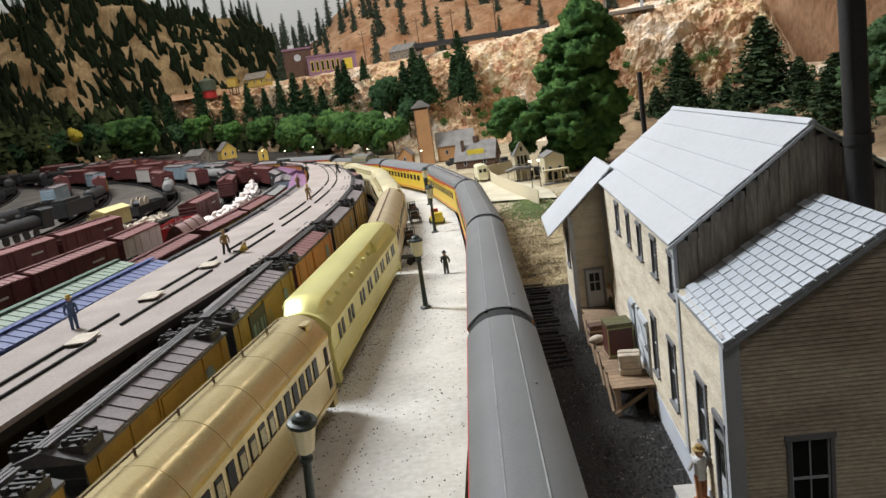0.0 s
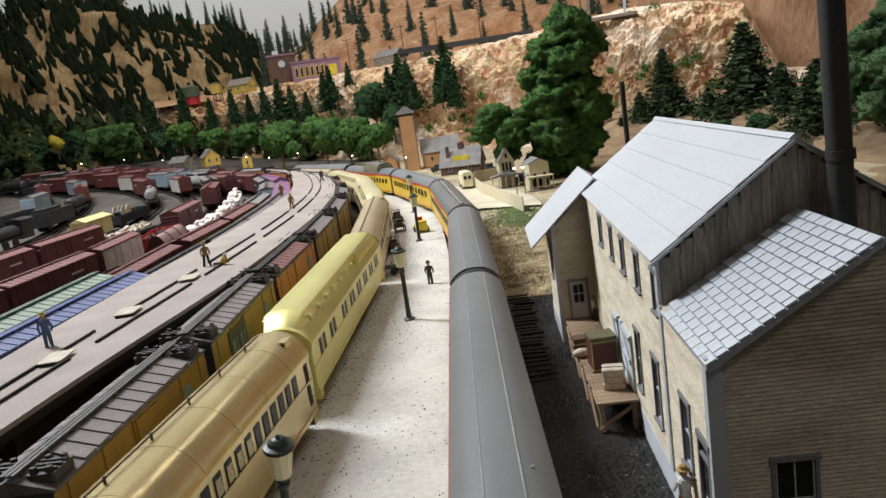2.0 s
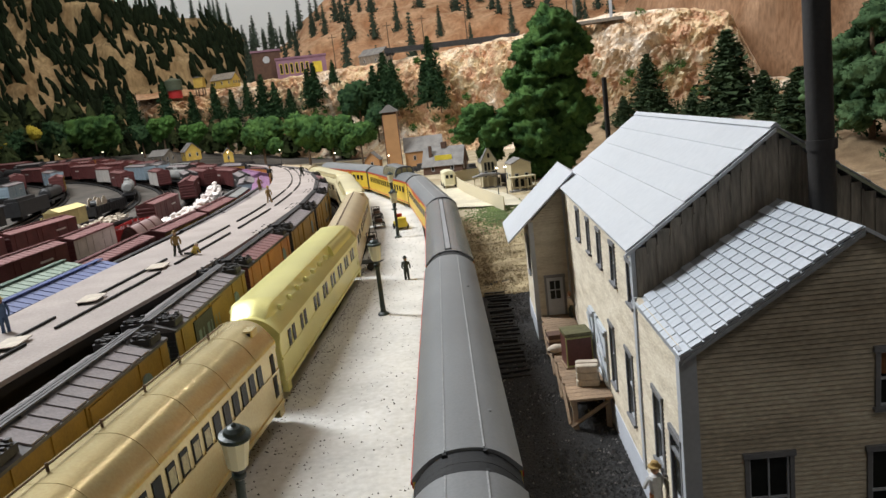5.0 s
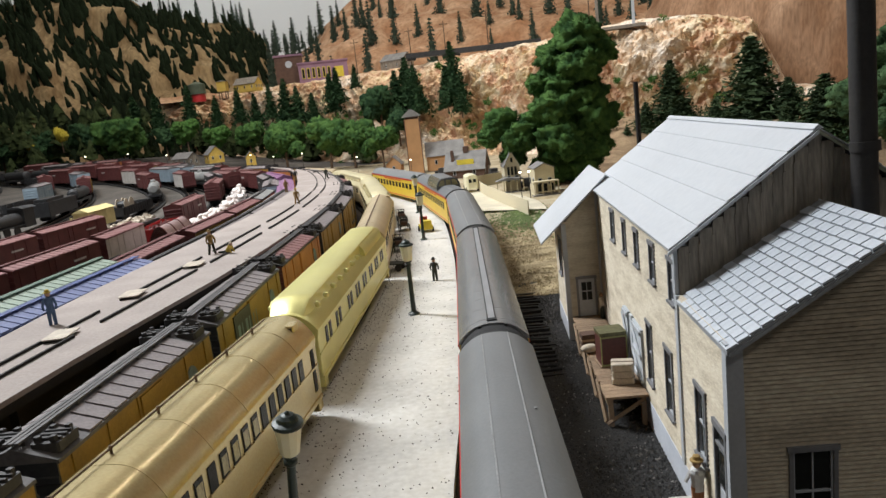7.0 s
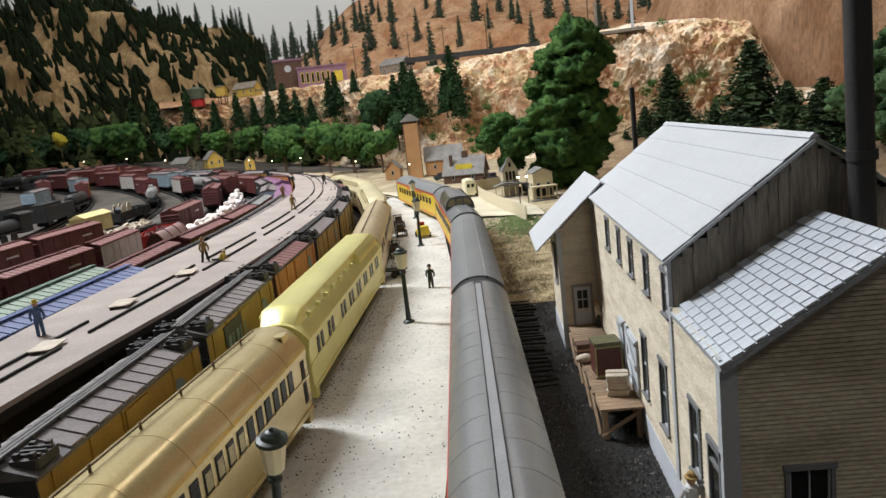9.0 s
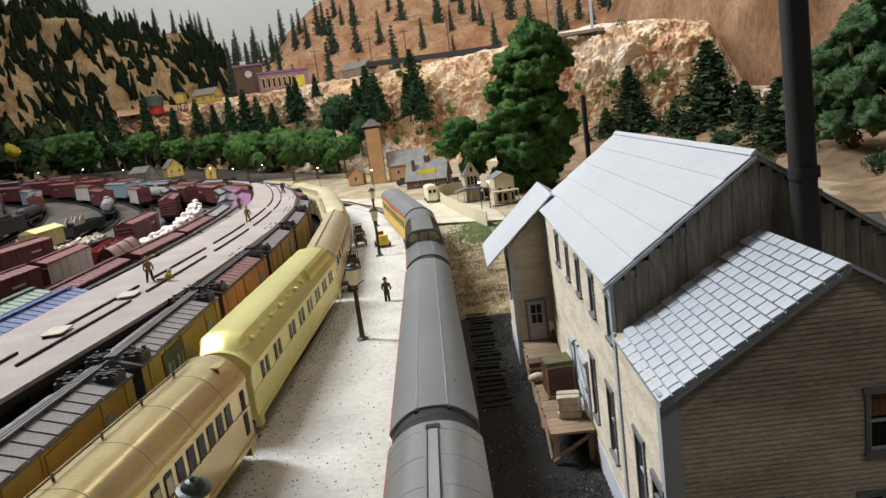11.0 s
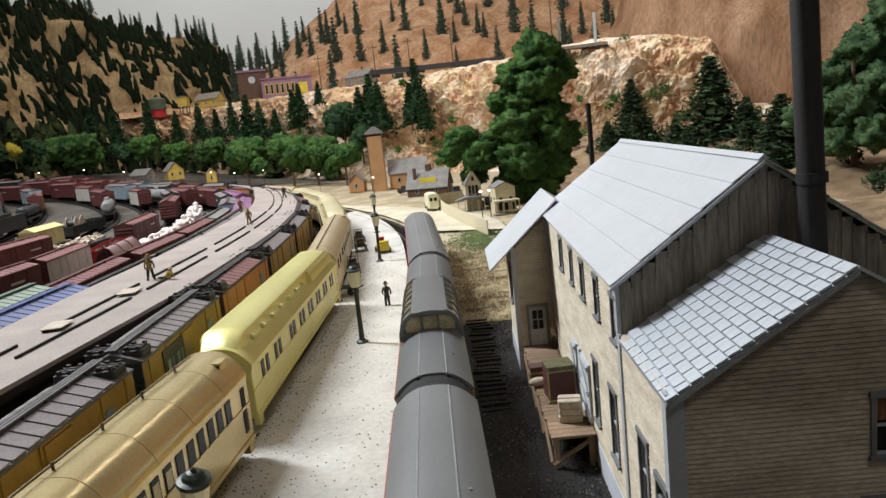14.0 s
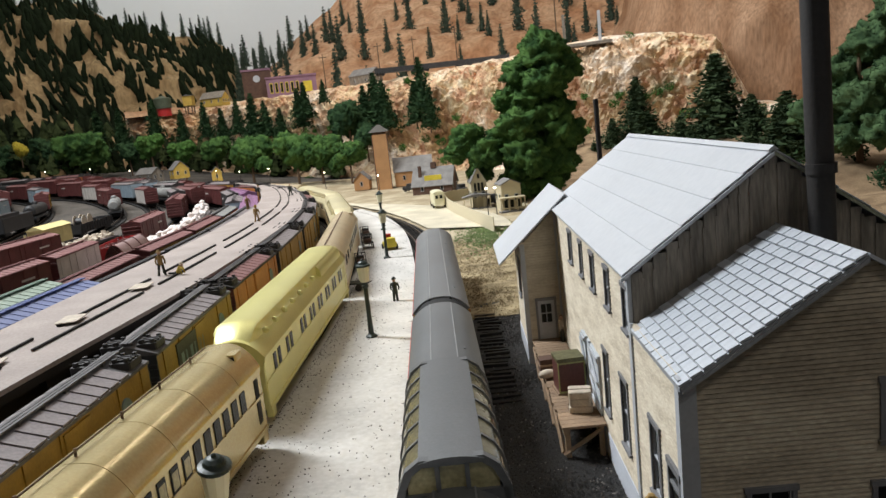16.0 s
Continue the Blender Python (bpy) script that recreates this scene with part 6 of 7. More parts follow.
string(YARD[7], 1.95, "mgtg")
string(YARD[8], 1.1, "gtgtggt")

# steam engine with its tender, standing in the yard
eng = thing("steam_engine", "black steam engine standing in the yard", "locomotive", spot(YARD[6], 1.2, 1.44))
bm = bmesh.new()
tube(bm, (0, -95, 30), (0, 50, 30), 14, n=20)
tube(bm, (0, -99, 30), (0, -95, 30), 10, 13.5, n=20)
part("boiler", bm, M_BLACK, eng)
part("cab", boxed(-17, 17, 50, 85, 14, 52, c=1), M_BLACK, eng)
part("cab_roof", prismed(roof_profile(19, 51, 55, 8), 46, 92), M_BLACK, eng)
part("running_plate", boxed(-17, 17, -95, 50, 18, 20), M_BLACK, eng)
for y, r in ((-80, 4), (-40, 6), (5, 5.5)):
    part("stack" if y == -80 else "steam_dome", lathed([(r, 40), (r, 49), (r * 0.7, 52)], 14, (0, y)), M_BLACK, eng)
for y in (-60, -30, 0, 30):
    for x in (-12, 10.5):
        part("driver_wheel", tubed((x, y, 10), (x + 1.5, y, 10), 9.8, n=18), M_BLACK, eng)
ten = thing("tender", "black coal tender behind the steam engine", "tender", spot(YARD[6], 1.445, 1.64))
part("tank", boxed(-17, 17, -85, 85, 10, 40, c=2), M_BLACK, ten)
part("coal_bunker", boxed(-13, 13, -80, 20, 40, 47, c=1.5), M_BLACK, ten)
trucks(ten, (-55, 55))

# loads: white sacks on the flat cars, a crate and cable reels
for k, s in enumerate((1.105, 1.29, 1.466)):
    m = spot(YARD[2], s, s + 0.176)
    ld = thing("sack_load", "heaped white sacks loaded on a flat car", "load", m @ pose(0, 0, 0.0142), "sack loads on flat cars")
    for i in range(64):
        bm = bmesh.new()
        bmesh.ops.create_icosphere(bm, subdivisions=2, radius=1)
        x, y = random.uniform(-10, 10), -78 + 156 * i / 63
        up = random.choice((0, 0, 7, 7, 13, 18 if k else 10)) * (1 - abs(x) / 22)
        w = random.uniform(4.0, 6.4)
        turn = pose(0, 0, 0, random.uniform(-40, 40), random.uniform(-40, 40), random.uniform(0, 180))
        for v in bm.verts:
            c = turn @ Vector((v.co.x * w * 1.25, v.co.y * w * 0.8, v.co.z * w * 0.75))
            c *= 1 + 0.2 * noise.noise(v.co * 2 + Vector((i, k, 0)))
            v.co = Vector((x + c.x, y + c.y, max(0, up + 3.4 + c.z)))
        if up > 6:
            box(bm, x - 4, x + 4, y - 3.6, y + 3.6, 0, up + 1, c=1.6)
        part("sack", bm, M_WHITELOAD, ld)
rb = thing("rubble_load", "tan rubble heaped on a flat car", "load", spot(YARD[4], 1.195, 1.371) @ pose(0, 0, 0.0142))
bm = bmesh.new()
for k in range(140):
    x, y, r = random.uniform(-12, 12), random.uniform(-76, 76), random.uniform(2, 4.4)
    box(bm, -r, r, -r, r, 0, r * 1.4, pose(x, y, random.uniform(0, 7) * (1 - abs(x) / 14), random.uniform(-25, 25), random.uniform(-25, 25), random.uniform(0, 90)), c=r * 0.4)
tagged(part("rubble", bm, M_ICE, rb), kind="stuff")
CR = spot(YARD[5], 1.225, 1.4)
cr = thing("machine_crate", "large yellow wooden crate on a flat car", "crate", CR @ pose(0, 0.012, 0.0142))
part("case", boxed(-15, 15, -46, 46, 0, 30, c=0.6), M_CRATE, cr)
part("roof", prismed([(-17, 30), (17, 30), (0, 37)], -48, 48), M_CRATE, cr)
for x in (-15.4, 14.6):
    for y in (-44, -16, 14, 42):
        part("batten", boxed(x, x + 0.8, y, y + 2.4, 0, 30), M_CRATE, cr)
for x in (-18, 15):
    part("end_stake", boxed(x, x + 3, -52, -48, -4, 24, c=0.4), M_CRATE, cr)
RL = spot(YARD[5], 1.404, 1.58)
for k, y in enumerate((-52, -24)):
    reel = thing("cable_reel", "pale wooden cable reel in a gondola", "cable reel", RL @ pose(0, y * MM, 0.016), "cable reels")
    for x in (-9, 8):
        part("flange", tubed((x, 0, 13), (x + 1, 0, 13), 13, n=22), M_SACK, reel)
    part("drum", tubed((-8, 0, 13), (8, 0, 13), 8, n=16), M_BLACK, reel)

# ---- foliage ----


def foliage(lobes, leaf, flakes, seed):
    """Foam-like foliage: lumpy cores under a coat of small flakes."""
    rng = np.random.default_rng(seed)
    verts, faces = [], []
    bm = bmesh.new()
    bmesh.ops.create_icosphere(bm, subdivisions=4, radius=1.0)
    dirs = [v.co.normalized() for v in bm.verts]
    tri = [[v.index for v in f.verts] for f in bm.faces]
    bm.free()
    for cx, cy, cz, r in lobes:
        base = len(verts)
        p = Vector((cx, cy, cz))
        pts = []
        for d in dirs:
            k = 0.9 + 0.34 * noise.fractal(d * 2.2 + p * 13, 1.0, 2.0, 3) + 0.3 * (0.35 - noise.voronoi(d * 3.2 + p * 30)[0][0]) + 0.2 * noise.noise(d * 9 + p * 7)
            pts.append(p + Vector((d.x * r * k, d.y * r * k, d.z * r * k * 0.86)))
        verts += [tuple(q) for q in pts]
        faces += [tuple(base + i for i in t) for t in tri]
        n = int(flakes * (r / 0.05) ** 1.6)
        for t in rng.integers(0, len(tri), n):
            a, b, c = (pts[i] for i in tri[t])
            q0 = (a + b + c) / 3
            s = leaf * rng.uniform(0.4, 1.2)
            e1 = Vector(rng.normal(size=3)).normalized() * s
            e2 = Vector(rng.normal(size=3)).normalized() * s
            o = (q0 - p).normalized() * leaf * rng.uniform(-0.2, 0.7)
            q = len(verts)
            verts += [tuple(q0 + o), tuple(q0 + o + e1), tuple(q0 + o + e1 * 0.4 + e2)]
            faces.append((q, q + 1, q + 2))
    return verts, faces


def crown_mesh(name, lobes, leaf, flakes, seed, material):
    v, f = foliage(lobes, leaf, flakes, seed)
    me = bpy.data.meshes.new(name)
    me.from_pydata(v, [], f)
    me.materials.append(material)
    me.polygons.foreach_set("use_smooth", [True] * len(me.polygons))
    return me


def trunk_mesh(h, r, limbs, seed):
    rng = random.Random(seed)
    bm = bmesh.new()
    tube(bm, (0, 0, -0.02), (0, 0, h), r, r * 0.45, 8)
    for k in range(limbs):
        a = rng.uniform(0, 6.28)
        z = h * rng.uniform(0.4, 0.9)
        tube(bm, (0, 0, z), (math.cos(a) * h * 0.4, math.sin(a) * h * 0.4, z + h * 0.3), r * 0.4, r * 0.15, 5)
    return mesh_of(bm, "trunk", M_BARK, scale=1.0)


def grow(name, label, m, trunk, crown, group):
    t = thing(name, label, "tree", m, group)
    piece("trunk", trunk, t, pose(0, 0, 0))
    piece("crown", crown, t, pose(0, 0, 0))
    return t


def round_tree(seed, material, n=7):
    """A bushy tree about one unit of 0.1 m high and wide."""
    rng = random.Random(seed)
    lobes = [(0, 0, 0.06, 0.034)]
    for k in range(n):
        a = k * 2.4 + rng.uniform(-0.3, 0.3)
        d = rng.uniform(0.018, 0.034)
        lobes.append((d * math.cos(a), d * math.sin(a), rng.uniform(0.035, 0.08), rng.uniform(0.017, 0.026)))
    return crown_mesh("crown", lobes, 0.0034, 1500, seed, material)


ROUND = [round_tree(s, (M_LEAF, M_LEAFL, M_LEAF, M_PINE)[s % 4]) for s in range(8)]
TR1 = trunk_mesh(0.06, 0.0035, 4, 1)


def fir_mesh(seed, material, h=0.16, w=0.045, layers=17, jag=22, leaf=1.0):
    """A conifer of drooping, ragged whorls."""
    rng = np.random.default_rng(seed)
    v, f = [], []
    for k in range(layers):
        t = k / (layers - 1)
        z = h * (0.1 + 0.87 * t)
        r = w * (1 - t) ** 0.85 * rng.uniform(0.75, 1.15) + 0.003
        for j in range(jag):
            a = 6.283 * (j + rng.uniform(-0.4, 0.4)) / jag
            rr = r * rng.uniform(0.45, 1.15)
            for m in range(4):
                q = len(v)
                u = (m + rng.uniform(0.3, 1.0)) / 4
                p = Vector((math.cos(a) * rr * u, math.sin(a) * rr * u, z - rr * u * rng.uniform(0.25, 0.55)))
                s = (0.0026 + 0.0022 * (1 - t)) * leaf
                e1, e2 = Vector(rng.normal(size=3)) * s, Vector(rng.normal(size=3)) * s
                e3 = Vector(rng.normal(size=3)) * s
                v += [tuple(p + e1), tuple(p + e2), tuple(p + e3), tuple(p - e1 * 0.6)]
                f += [(q, q + 1, q + 2), (q, q + 3, q + 2)]
    q = len(v)
    for k in range(10):
        a = 6.283 * k / 10
        v.append((math.cos(a) * w * 0.4, math.sin(a) * w * 0.4, h * 0.1))
    v.append((0, 0, h * 0.95))
    f += [(q + k, q + (k + 1) % 10, q + 10) for k in range(10)]
    me = bpy.data.meshes.new("crown")
    me.from_pydata(v, [], f)
    me.materials.append(material)
    return me


FIRS = [fir_mesh(s, M_PINE) for s in range(5)]
SOFT = [fir_mesh(60 + s, M_FIRNEAR, 0.16, 0.038, 26, 42, 0.62) for s in range(3)]
TR2 = trunk_mesh(0.1, 0.003, 0, 2)

# large tree behind the depot
BIG = [(0.0, 0.0, 0.262, 0.056), (0.032, 0.0, 0.232, 0.045), (-0.04, 0.01, 0.228, 0.043), (0.0, -0.02, 0.21, 0.05),
       (-0.07, 0.0, 0.185, 0.03), (-0.035, -0.01, 0.178, 0.036), (0.01, 0.0, 0.155, 0.048), (-0.055, -0.03, 0.138, 0.045), (0.025, 0.0, 0.115, 0.05),
       (-0.145, 0.0, 0.122, 0.04), (-0.115, -0.02, 0.095, 0.042), (-0.17, 0.0, 0.098, 0.027), (-0.085, -0.01, 0.118, 0.038),
       (-0.045, -0.03, 0.08, 0.052), (0.015, 0.0, 0.065, 0.048), (-0.06, 0.0, 0.035, 0.043), (-0.01, 0.0, 0.03, 0.045), (-0.13, 0.0, 0.06, 0.03)]
big_crown = crown_mesh("crown", [(x, y, z, r * 0.9) for x, y, z, r in BIG], 0.003, 6500, 77, M_LEAF)
bt = grow("tree", "tall billowing green tree behind the depot", pose(0.168, 1.37, 0), trunk_mesh(0.2, 0.007, 0, 5), big_crown, "")

# bushy trees along the foot of the cliff
FRONT = [(-1.34, 2.63, 0.178, 0.1, 0), (-1.077, 2.585, 0.18, 0.058, 1), (-0.98, 2.62, 0.145, 0.058, 1), (-0.86, 2.61, 0.138, 0.068, 0), (-0.69, 2.45, 0.12, 0.09, 2), (-0.515, 2.34, 0.112, 0.085, 4), (-0.44, 2.35, 0.1, 0.088, 2), (-0.335, 2.27, 0.09, 0.06, 6), (-0.366, 2.55, 0.205, 0.085, 7), (-1.51, 2.7, 0.19, 0.08, 3), (-1.7, 2.71, 0.178, 0.09, 3), (-1.84, 2.68, 0.2, 0.085, 7), (-1.42, 2.72, 0.17, 0.07, 4), (-1.2, 2.68, 0.165, 0.05, 3), (-1.95, 2.6, 0.19, 0.08, 3), (-0.28, 2.3, 0.14, 0.05, 7)]
for x, y, z, r, k in FRONT:
    s = r / 0.056
    m = pose(x, y, z - 0.068 * s, 0, 0, random.uniform(0, 360)) @ Matrix.Diagonal((s, s, s * 1.18, 1))
    grow("tree", "bushy green foam tree at the foot of the hill", m, TR1, ROUND[k], "bushy trees at the cliff foot")
for x, y, z, r, k in ((0.53, 1.45, 0.03, 0.04, 3), (0.47, 1.52, 0.03, 0.035, 7)):
    s = r / 0.052
    grow("tree", "bushy green tree on the bank behind the depot", pose(x, y, z - 0.058 * s, 0, 0, random.uniform(0, 360)) @ Matrix.Diagonal((s, s, s, 1)), TR1, ROUND[k], "bushy trees behind the depot")
# soft clumpy tree on the bank beyond the stovepipe
CLUMPS = [(-0.055, 0.0, 0.11, 0.042), (-0.03, 0.02, 0.165, 0.036), (0.0, 0.0, 0.12, 0.046), (0.015, 0.02, 0.205, 0.042), (0.05, 0.0, 0.15, 0.046), (0.055, 0.02, 0.255, 0.042), (0.1, 0.0, 0.2, 0.055), (0.11, 0.02, 0.3, 0.05), (0.03, -0.03, 0.08, 0.034), (0.09, -0.03, 0.1, 0.045), (0.16, 0.0, 0.25, 0.06), (-0.02, -0.02, 0.07, 0.03), (0.16, -0.02, 0.14, 0.055)]
grow("tree", "soft grey-green clumpy tree on the bank", pose(0.61, 1.15, 0.0, 0, 0, -28), trunk_mesh(0.2, 0.006, 0, 8), crown_mesh("crown", CLUMPS, 0.0032, 4200, 78, M_CLUMP), "")
# yellow shrubs
yel = round_tree(31, M_YELLEAF, 5)
for x, y, z, s in ((-1.55, 2.6, 0.17, 0.55), (-1.68, 2.6, 0.16, 0.4)):
    grow("shrub", "yellow autumn shrub among the firs", pose(x, y, z) @ Matrix.Diagonal((s, s, s * 1.5, 1)), TR1, yel, "yellow shrubs")

# tan bank between the depot and the cliff, with brush
v, f = [], []
for j in range(24):
    for i in range(90):
        a = 5 + 75 * i / 89
        r1 = table(CLIFF_R, a) + 0.12
        r0 = 0.95 + 0.25 * ease(30, 5, a) if a < 30 else 0.8
        r = r0 + (r1 - r0) * j / 23
        x, y = r * math.sin(radians(a)), r * math.cos(radians(a))
        v.append((x, y, -0.006 + 0.085 * ease(0, 1, j / 23) + 0.022 * noise.fractal((x * 9, y * 9, 2.0), 1.0, 2.0, 4) * min(1, j / 6)))
f = [(j * 90 + i, j * 90 + i + 1, (j + 1) * 90 + i + 1, (j + 1) * 90 + i) for j in range(23) for i in range(89)]
tagged(raw("bank", v, f, M_BANK, smooth=True), "tan earth bank below the cliff", "ground", kind="structure")
BANK_V = v
rng = random.Random(12)
lobes = []
for k in range(120):
    x, y, z = BANK_V[rng.randrange(6, 24) * 90 + rng.randrange(0, 75)]
    lobes.append((x, y, z + 0.006, rng.uniform(0.008, 0.026)))


def brush(lobes, seed):
    r = np.random.default_rng(seed)
    v, f = [], []
    for x, y, z, w in lobes:
        for k in range(150):
            d = Vector(r.normal(size=3)).normalized() * w * r.uniform(0.5, 1.1)
            p = Vector((x, y, z + w * 0.4)) + Vector((d.x, d.y, d.z * 0.8))
            q = len(v)
            s = 0.0035
            v += [tuple(p), tuple(p + Vector(r.normal(size=3)) * s), tuple(p + Vector(r.normal(size=3)) * s)]
            f.append((q, q + 1, q + 2))
    return v, f


v, f = brush(lobes, 3)
tagged(raw("brush", v, f, M_PINE), "low dark brush on the tan bank", "shrubs", kind="stuff")
# small bushes clinging to the cliff
lobes = []
for k in range(90):
    a = rng.uniform(-17, 26)
    r0, zt = table(CLIFF_R, a), table(CLIFF_TOP, a)
    t = rng.random()
    r = r0 + 0.34 * t - 0.02
    lobes.append((r * math.sin(radians(a)), r * math.cos(radians(a)), -0.02 + zt * (0.3 * t + 0.7 * ease(0, 1, t)) + 0.005, rng.uniform(0.006, 0.018)))
v, f = brush(lobes, 4)
tagged(raw("cliff_bushes", v, f, M_LEAFL), "small olive bushes clinging to the rock", "shrubs", kind="stuff")

# firs on the cliff and on the bank
MID = [(-0.1, 2.42, 0.2, 0.17), (-0.125, 2.44, 0.17, 0.13), (-0.08, 2.4, 0.15, 0.12), (-0.53, 2.66, 0.23, 0.12), (-0.55, 2.68, 0.2, 0.11), (-1.15, 2.83, 0.21, 0.15), (-1.04, 2.81, 0.19, 0.12), (-0.955, 2.84, 0.2, 0.13), (-0.885, 2.81, 0.17, 0.13), (-0.83, 2.83, 0.2, 0.13), (-0.765, 2.8, 0.18, 0.16), (-0.714, 2.81, 0.18, 0.13), (-0.664, 2.82, 0.17, 0.11), (-0.31, 2.6, 0.15, 0.16), (-0.275, 2.6, 0.18, 0.17), (-0.235, 2.56, 0.16, 0.16), (-1.275, 2.82, 0.2, 0.14), (-1.375, 2.83, 0.2, 0.14), (0.573, 1.653, 0.02, 0.22), (0.424, 1.749, 0.065, 0.15), (0.586, 1.49, -0.01, 0.12), (0.31, 1.7, 0.0, 0.08), (0.58, 1.33, -0.01, 0.16), (0.63, 1.45, -0.01, 0.15), (0.5, 1.6, 0.0, 0.1), (-0.57, 2.75, 0.24, 0.1), (-0.47, 2.72, 0.28, 0.08), (0.36, 1.74, 0.05, 0.08), (0.45, 1.74, 0.05, 0.08), (0.63, 1.6, 0.02, 0.13), (0.5, 1.68, 0.0, 0.12)]
for k, (x, y, z, h) in enumerate(MID):
    s = h / 0.16
    w = s * random.uniform(0.95, 1.25) * (1.9 if x > 0 else 1.25)
    grow("fir_tree", "dark green fir on the rocky bank", pose(x, y, z - 0.01, random.uniform(-3, 3), 0, random.uniform(0, 360)) @ Matrix.Diagonal((w, w, s * 1.06, 1)), TR2, SOFT[k % 3] if x > 0 else FIRS[k % 5], "firs on the cliff")

# slim firs on the skyline and on the far hillside
SLIM = [fir_mesh(40 + s, M_PINESLIM, 0.16, 0.027, 13, 10) for s in range(4)]


def far_fir(x, y, z, h, k):
    s = h / 0.16
    grow("fir_tree", "slim far fir on the hillside", pose(x, y, z - 0.01, 0, 0, k * 67) @ Matrix.Diagonal((s, s, s, 1)), TR2, SLIM[k % 4], "slim firs on the far hills")


for k, (a, r, z, h) in enumerate(((-15.2, 5.15, 0.66, 0.21), (-13.9, 5.15, 0.66, 0.22), (-12.6, 5.15, 0.69, 0.19), (-14.6, 5.1, 0.66, 0.12), (-13.3, 5.1, 0.66, 0.12), (-16.0, 5.1, 0.66, 0.15))):
    far_fir(r * math.sin(radians(a)), r * math.cos(radians(a)), z, h, k)
rng = random.Random(9)
rows = 60
taken = []
for k in range(84):
    best = max(((rng.random(), rng.random()) for m in range(6)), key=lambda p: min([((p[0] - q[0]) * 1.6) ** 2 + (p[1] - q[1]) ** 2 for q in taken] or [1]))
    taken.append(best)
    i = int((0.08 + 0.3 * best[0]) * 219)
    j = int((0.05 + 0.92 * best[1]) * rows)
    x, y, z = BACK_V[j * 220 + i]
    far_fir(x, y, z, rng.uniform(0.13, 0.24), k)
for k in range(40):
    i = int(rng.uniform(0.62, 0.985) * 229)
    x, y, z = LEFT_V[(69) * 230 + i]
    far_fir(x, y, z, rng.uniform(0.08, 0.17), k)

# dark fir clumps all over the left hillside


def clump(v, f, x, y, z, h, w, rng, lean=0.0, n=9, tiers=4):
    """A ragged dark fir: stacked, uneven skirts."""
    for lay in range(tiers):
        q = len(v)
        t = lay / tiers
        z0 = z - 0.02 + h * 0.8 * t
        ww = w * (1 - 0.7 * t)
        cx, cy = x + lean * h * t + rng.uniform(-0.15, 0.15) * w, y + rng.uniform(-0.15, 0.15) * w
        for m in range(n):
            a = 6.283 * m / n
            rr = ww * (rng.uniform(0.95, 1.3) if m % 2 else rng.uniform(0.45, 0.8))
            v.append((cx + math.cos(a) * rr, cy + math.sin(a) * rr, z0 + rng.uniform(-0.1, 0.06) * h))
        v.append((cx + lean * h * 0.3, cy, z0 + h * (0.42 if lay < tiers - 1 else 0.3)))
        f += [(q + m, q + (m + 1) % n, q + n) for m in range(n)]


def spindle(v, f, x, y, z, h, w, rng, lean):
    """A soft, ragged, pointed fir."""
    n, q = 8, len(v)
    for t, r in ((-0.1, 0.7), (0.1, 0.95), (0.3, 1.0), (0.52, 0.86), (0.72, 0.64), (0.9, 0.36)):
        off = rng.uniform(-0.18, 0.18) * w
        for m in range(n):
            a = 6.283 * m / n
            rr = w * r * rng.uniform(0.72, 1.22)
            v.append((x + lean * h * t + off + math.cos(a) * rr, y + math.sin(a) * rr * 0.6, z + h * (t + rng.uniform(-0.05, 0.05))))
    v.append((x + lean * h, y, z + h))
    for lay in range(5):
        for m in range(n):
            a, b = q + lay * n + m, q + lay * n + (m + 1) % n
            f.append((a, b, b + n, a + n))
    f += [(q + 5 * n + m, q + 5 * n + (m + 1) % n, q + 6 * n) for m in range(n)]


v, f = [], []
for k in range(4300):
    i, j = rng.uniform(0.3, 0.997) * 229, rng.random() * 69
    n1 = noise.noise((i * 0.14 + j * 0.09, j * 0.2, 4.0)) + 0.6 * noise.noise((i * 0.4 + j * 0.2, j * 0.35, 9.0))
    # extra firs to the upper left stand in for the dimmer light there
    if n1 < -0.17 + 0.12 * rng.random() - 0.5 * max(0.0, 0.75 - i / 229) * (j / 69):
        continue
    x, y, z = LEFT_V[int(j) * 230 + int(i)]
    r = math.hypot(x, y)
    x, y = x * (1 - 0.012 / r), y * (1 - 0.012 / r)
    spindle(v, f, x, y, z - 0.03, rng.uniform(0.055, 0.14), rng.uniform(0.011, 0.024), rng, rng.uniform(-0.6, 0.2))
tagged(raw("hillside_firs", v, f, M_PINEFAR, smooth=True), "dark fir clumps covering the tan hillside", "forest", kind="stuff")
# undergrowth along the bank at the yard's back
v, f = [], []
for k in range(210):
    a = rng.uniform(-44, -9)
    r = table(CLIFF_R, max(-24, a)) + rng.uniform(-0.06, 0.16) if a > -24 else 3.25 - rng.uniform(-0.1, 0.35)
    x, y = r * math.sin(radians(a)), r * math.cos(radians(a))
    clump(v, f, x, y, lie(x, y) + rng.uniform(0.02, 0.2) * (0.5 if a > -24 else 1), rng.uniform(0.05, 0.1), rng.uniform(0.015, 0.035), rng, 0, 11, 5)
tagged(raw("bank_shrubs", v, f, M_PINEBANK, smooth=True), "dark shrubs along the bank behind the yard", "shrubs", kind="stuff")


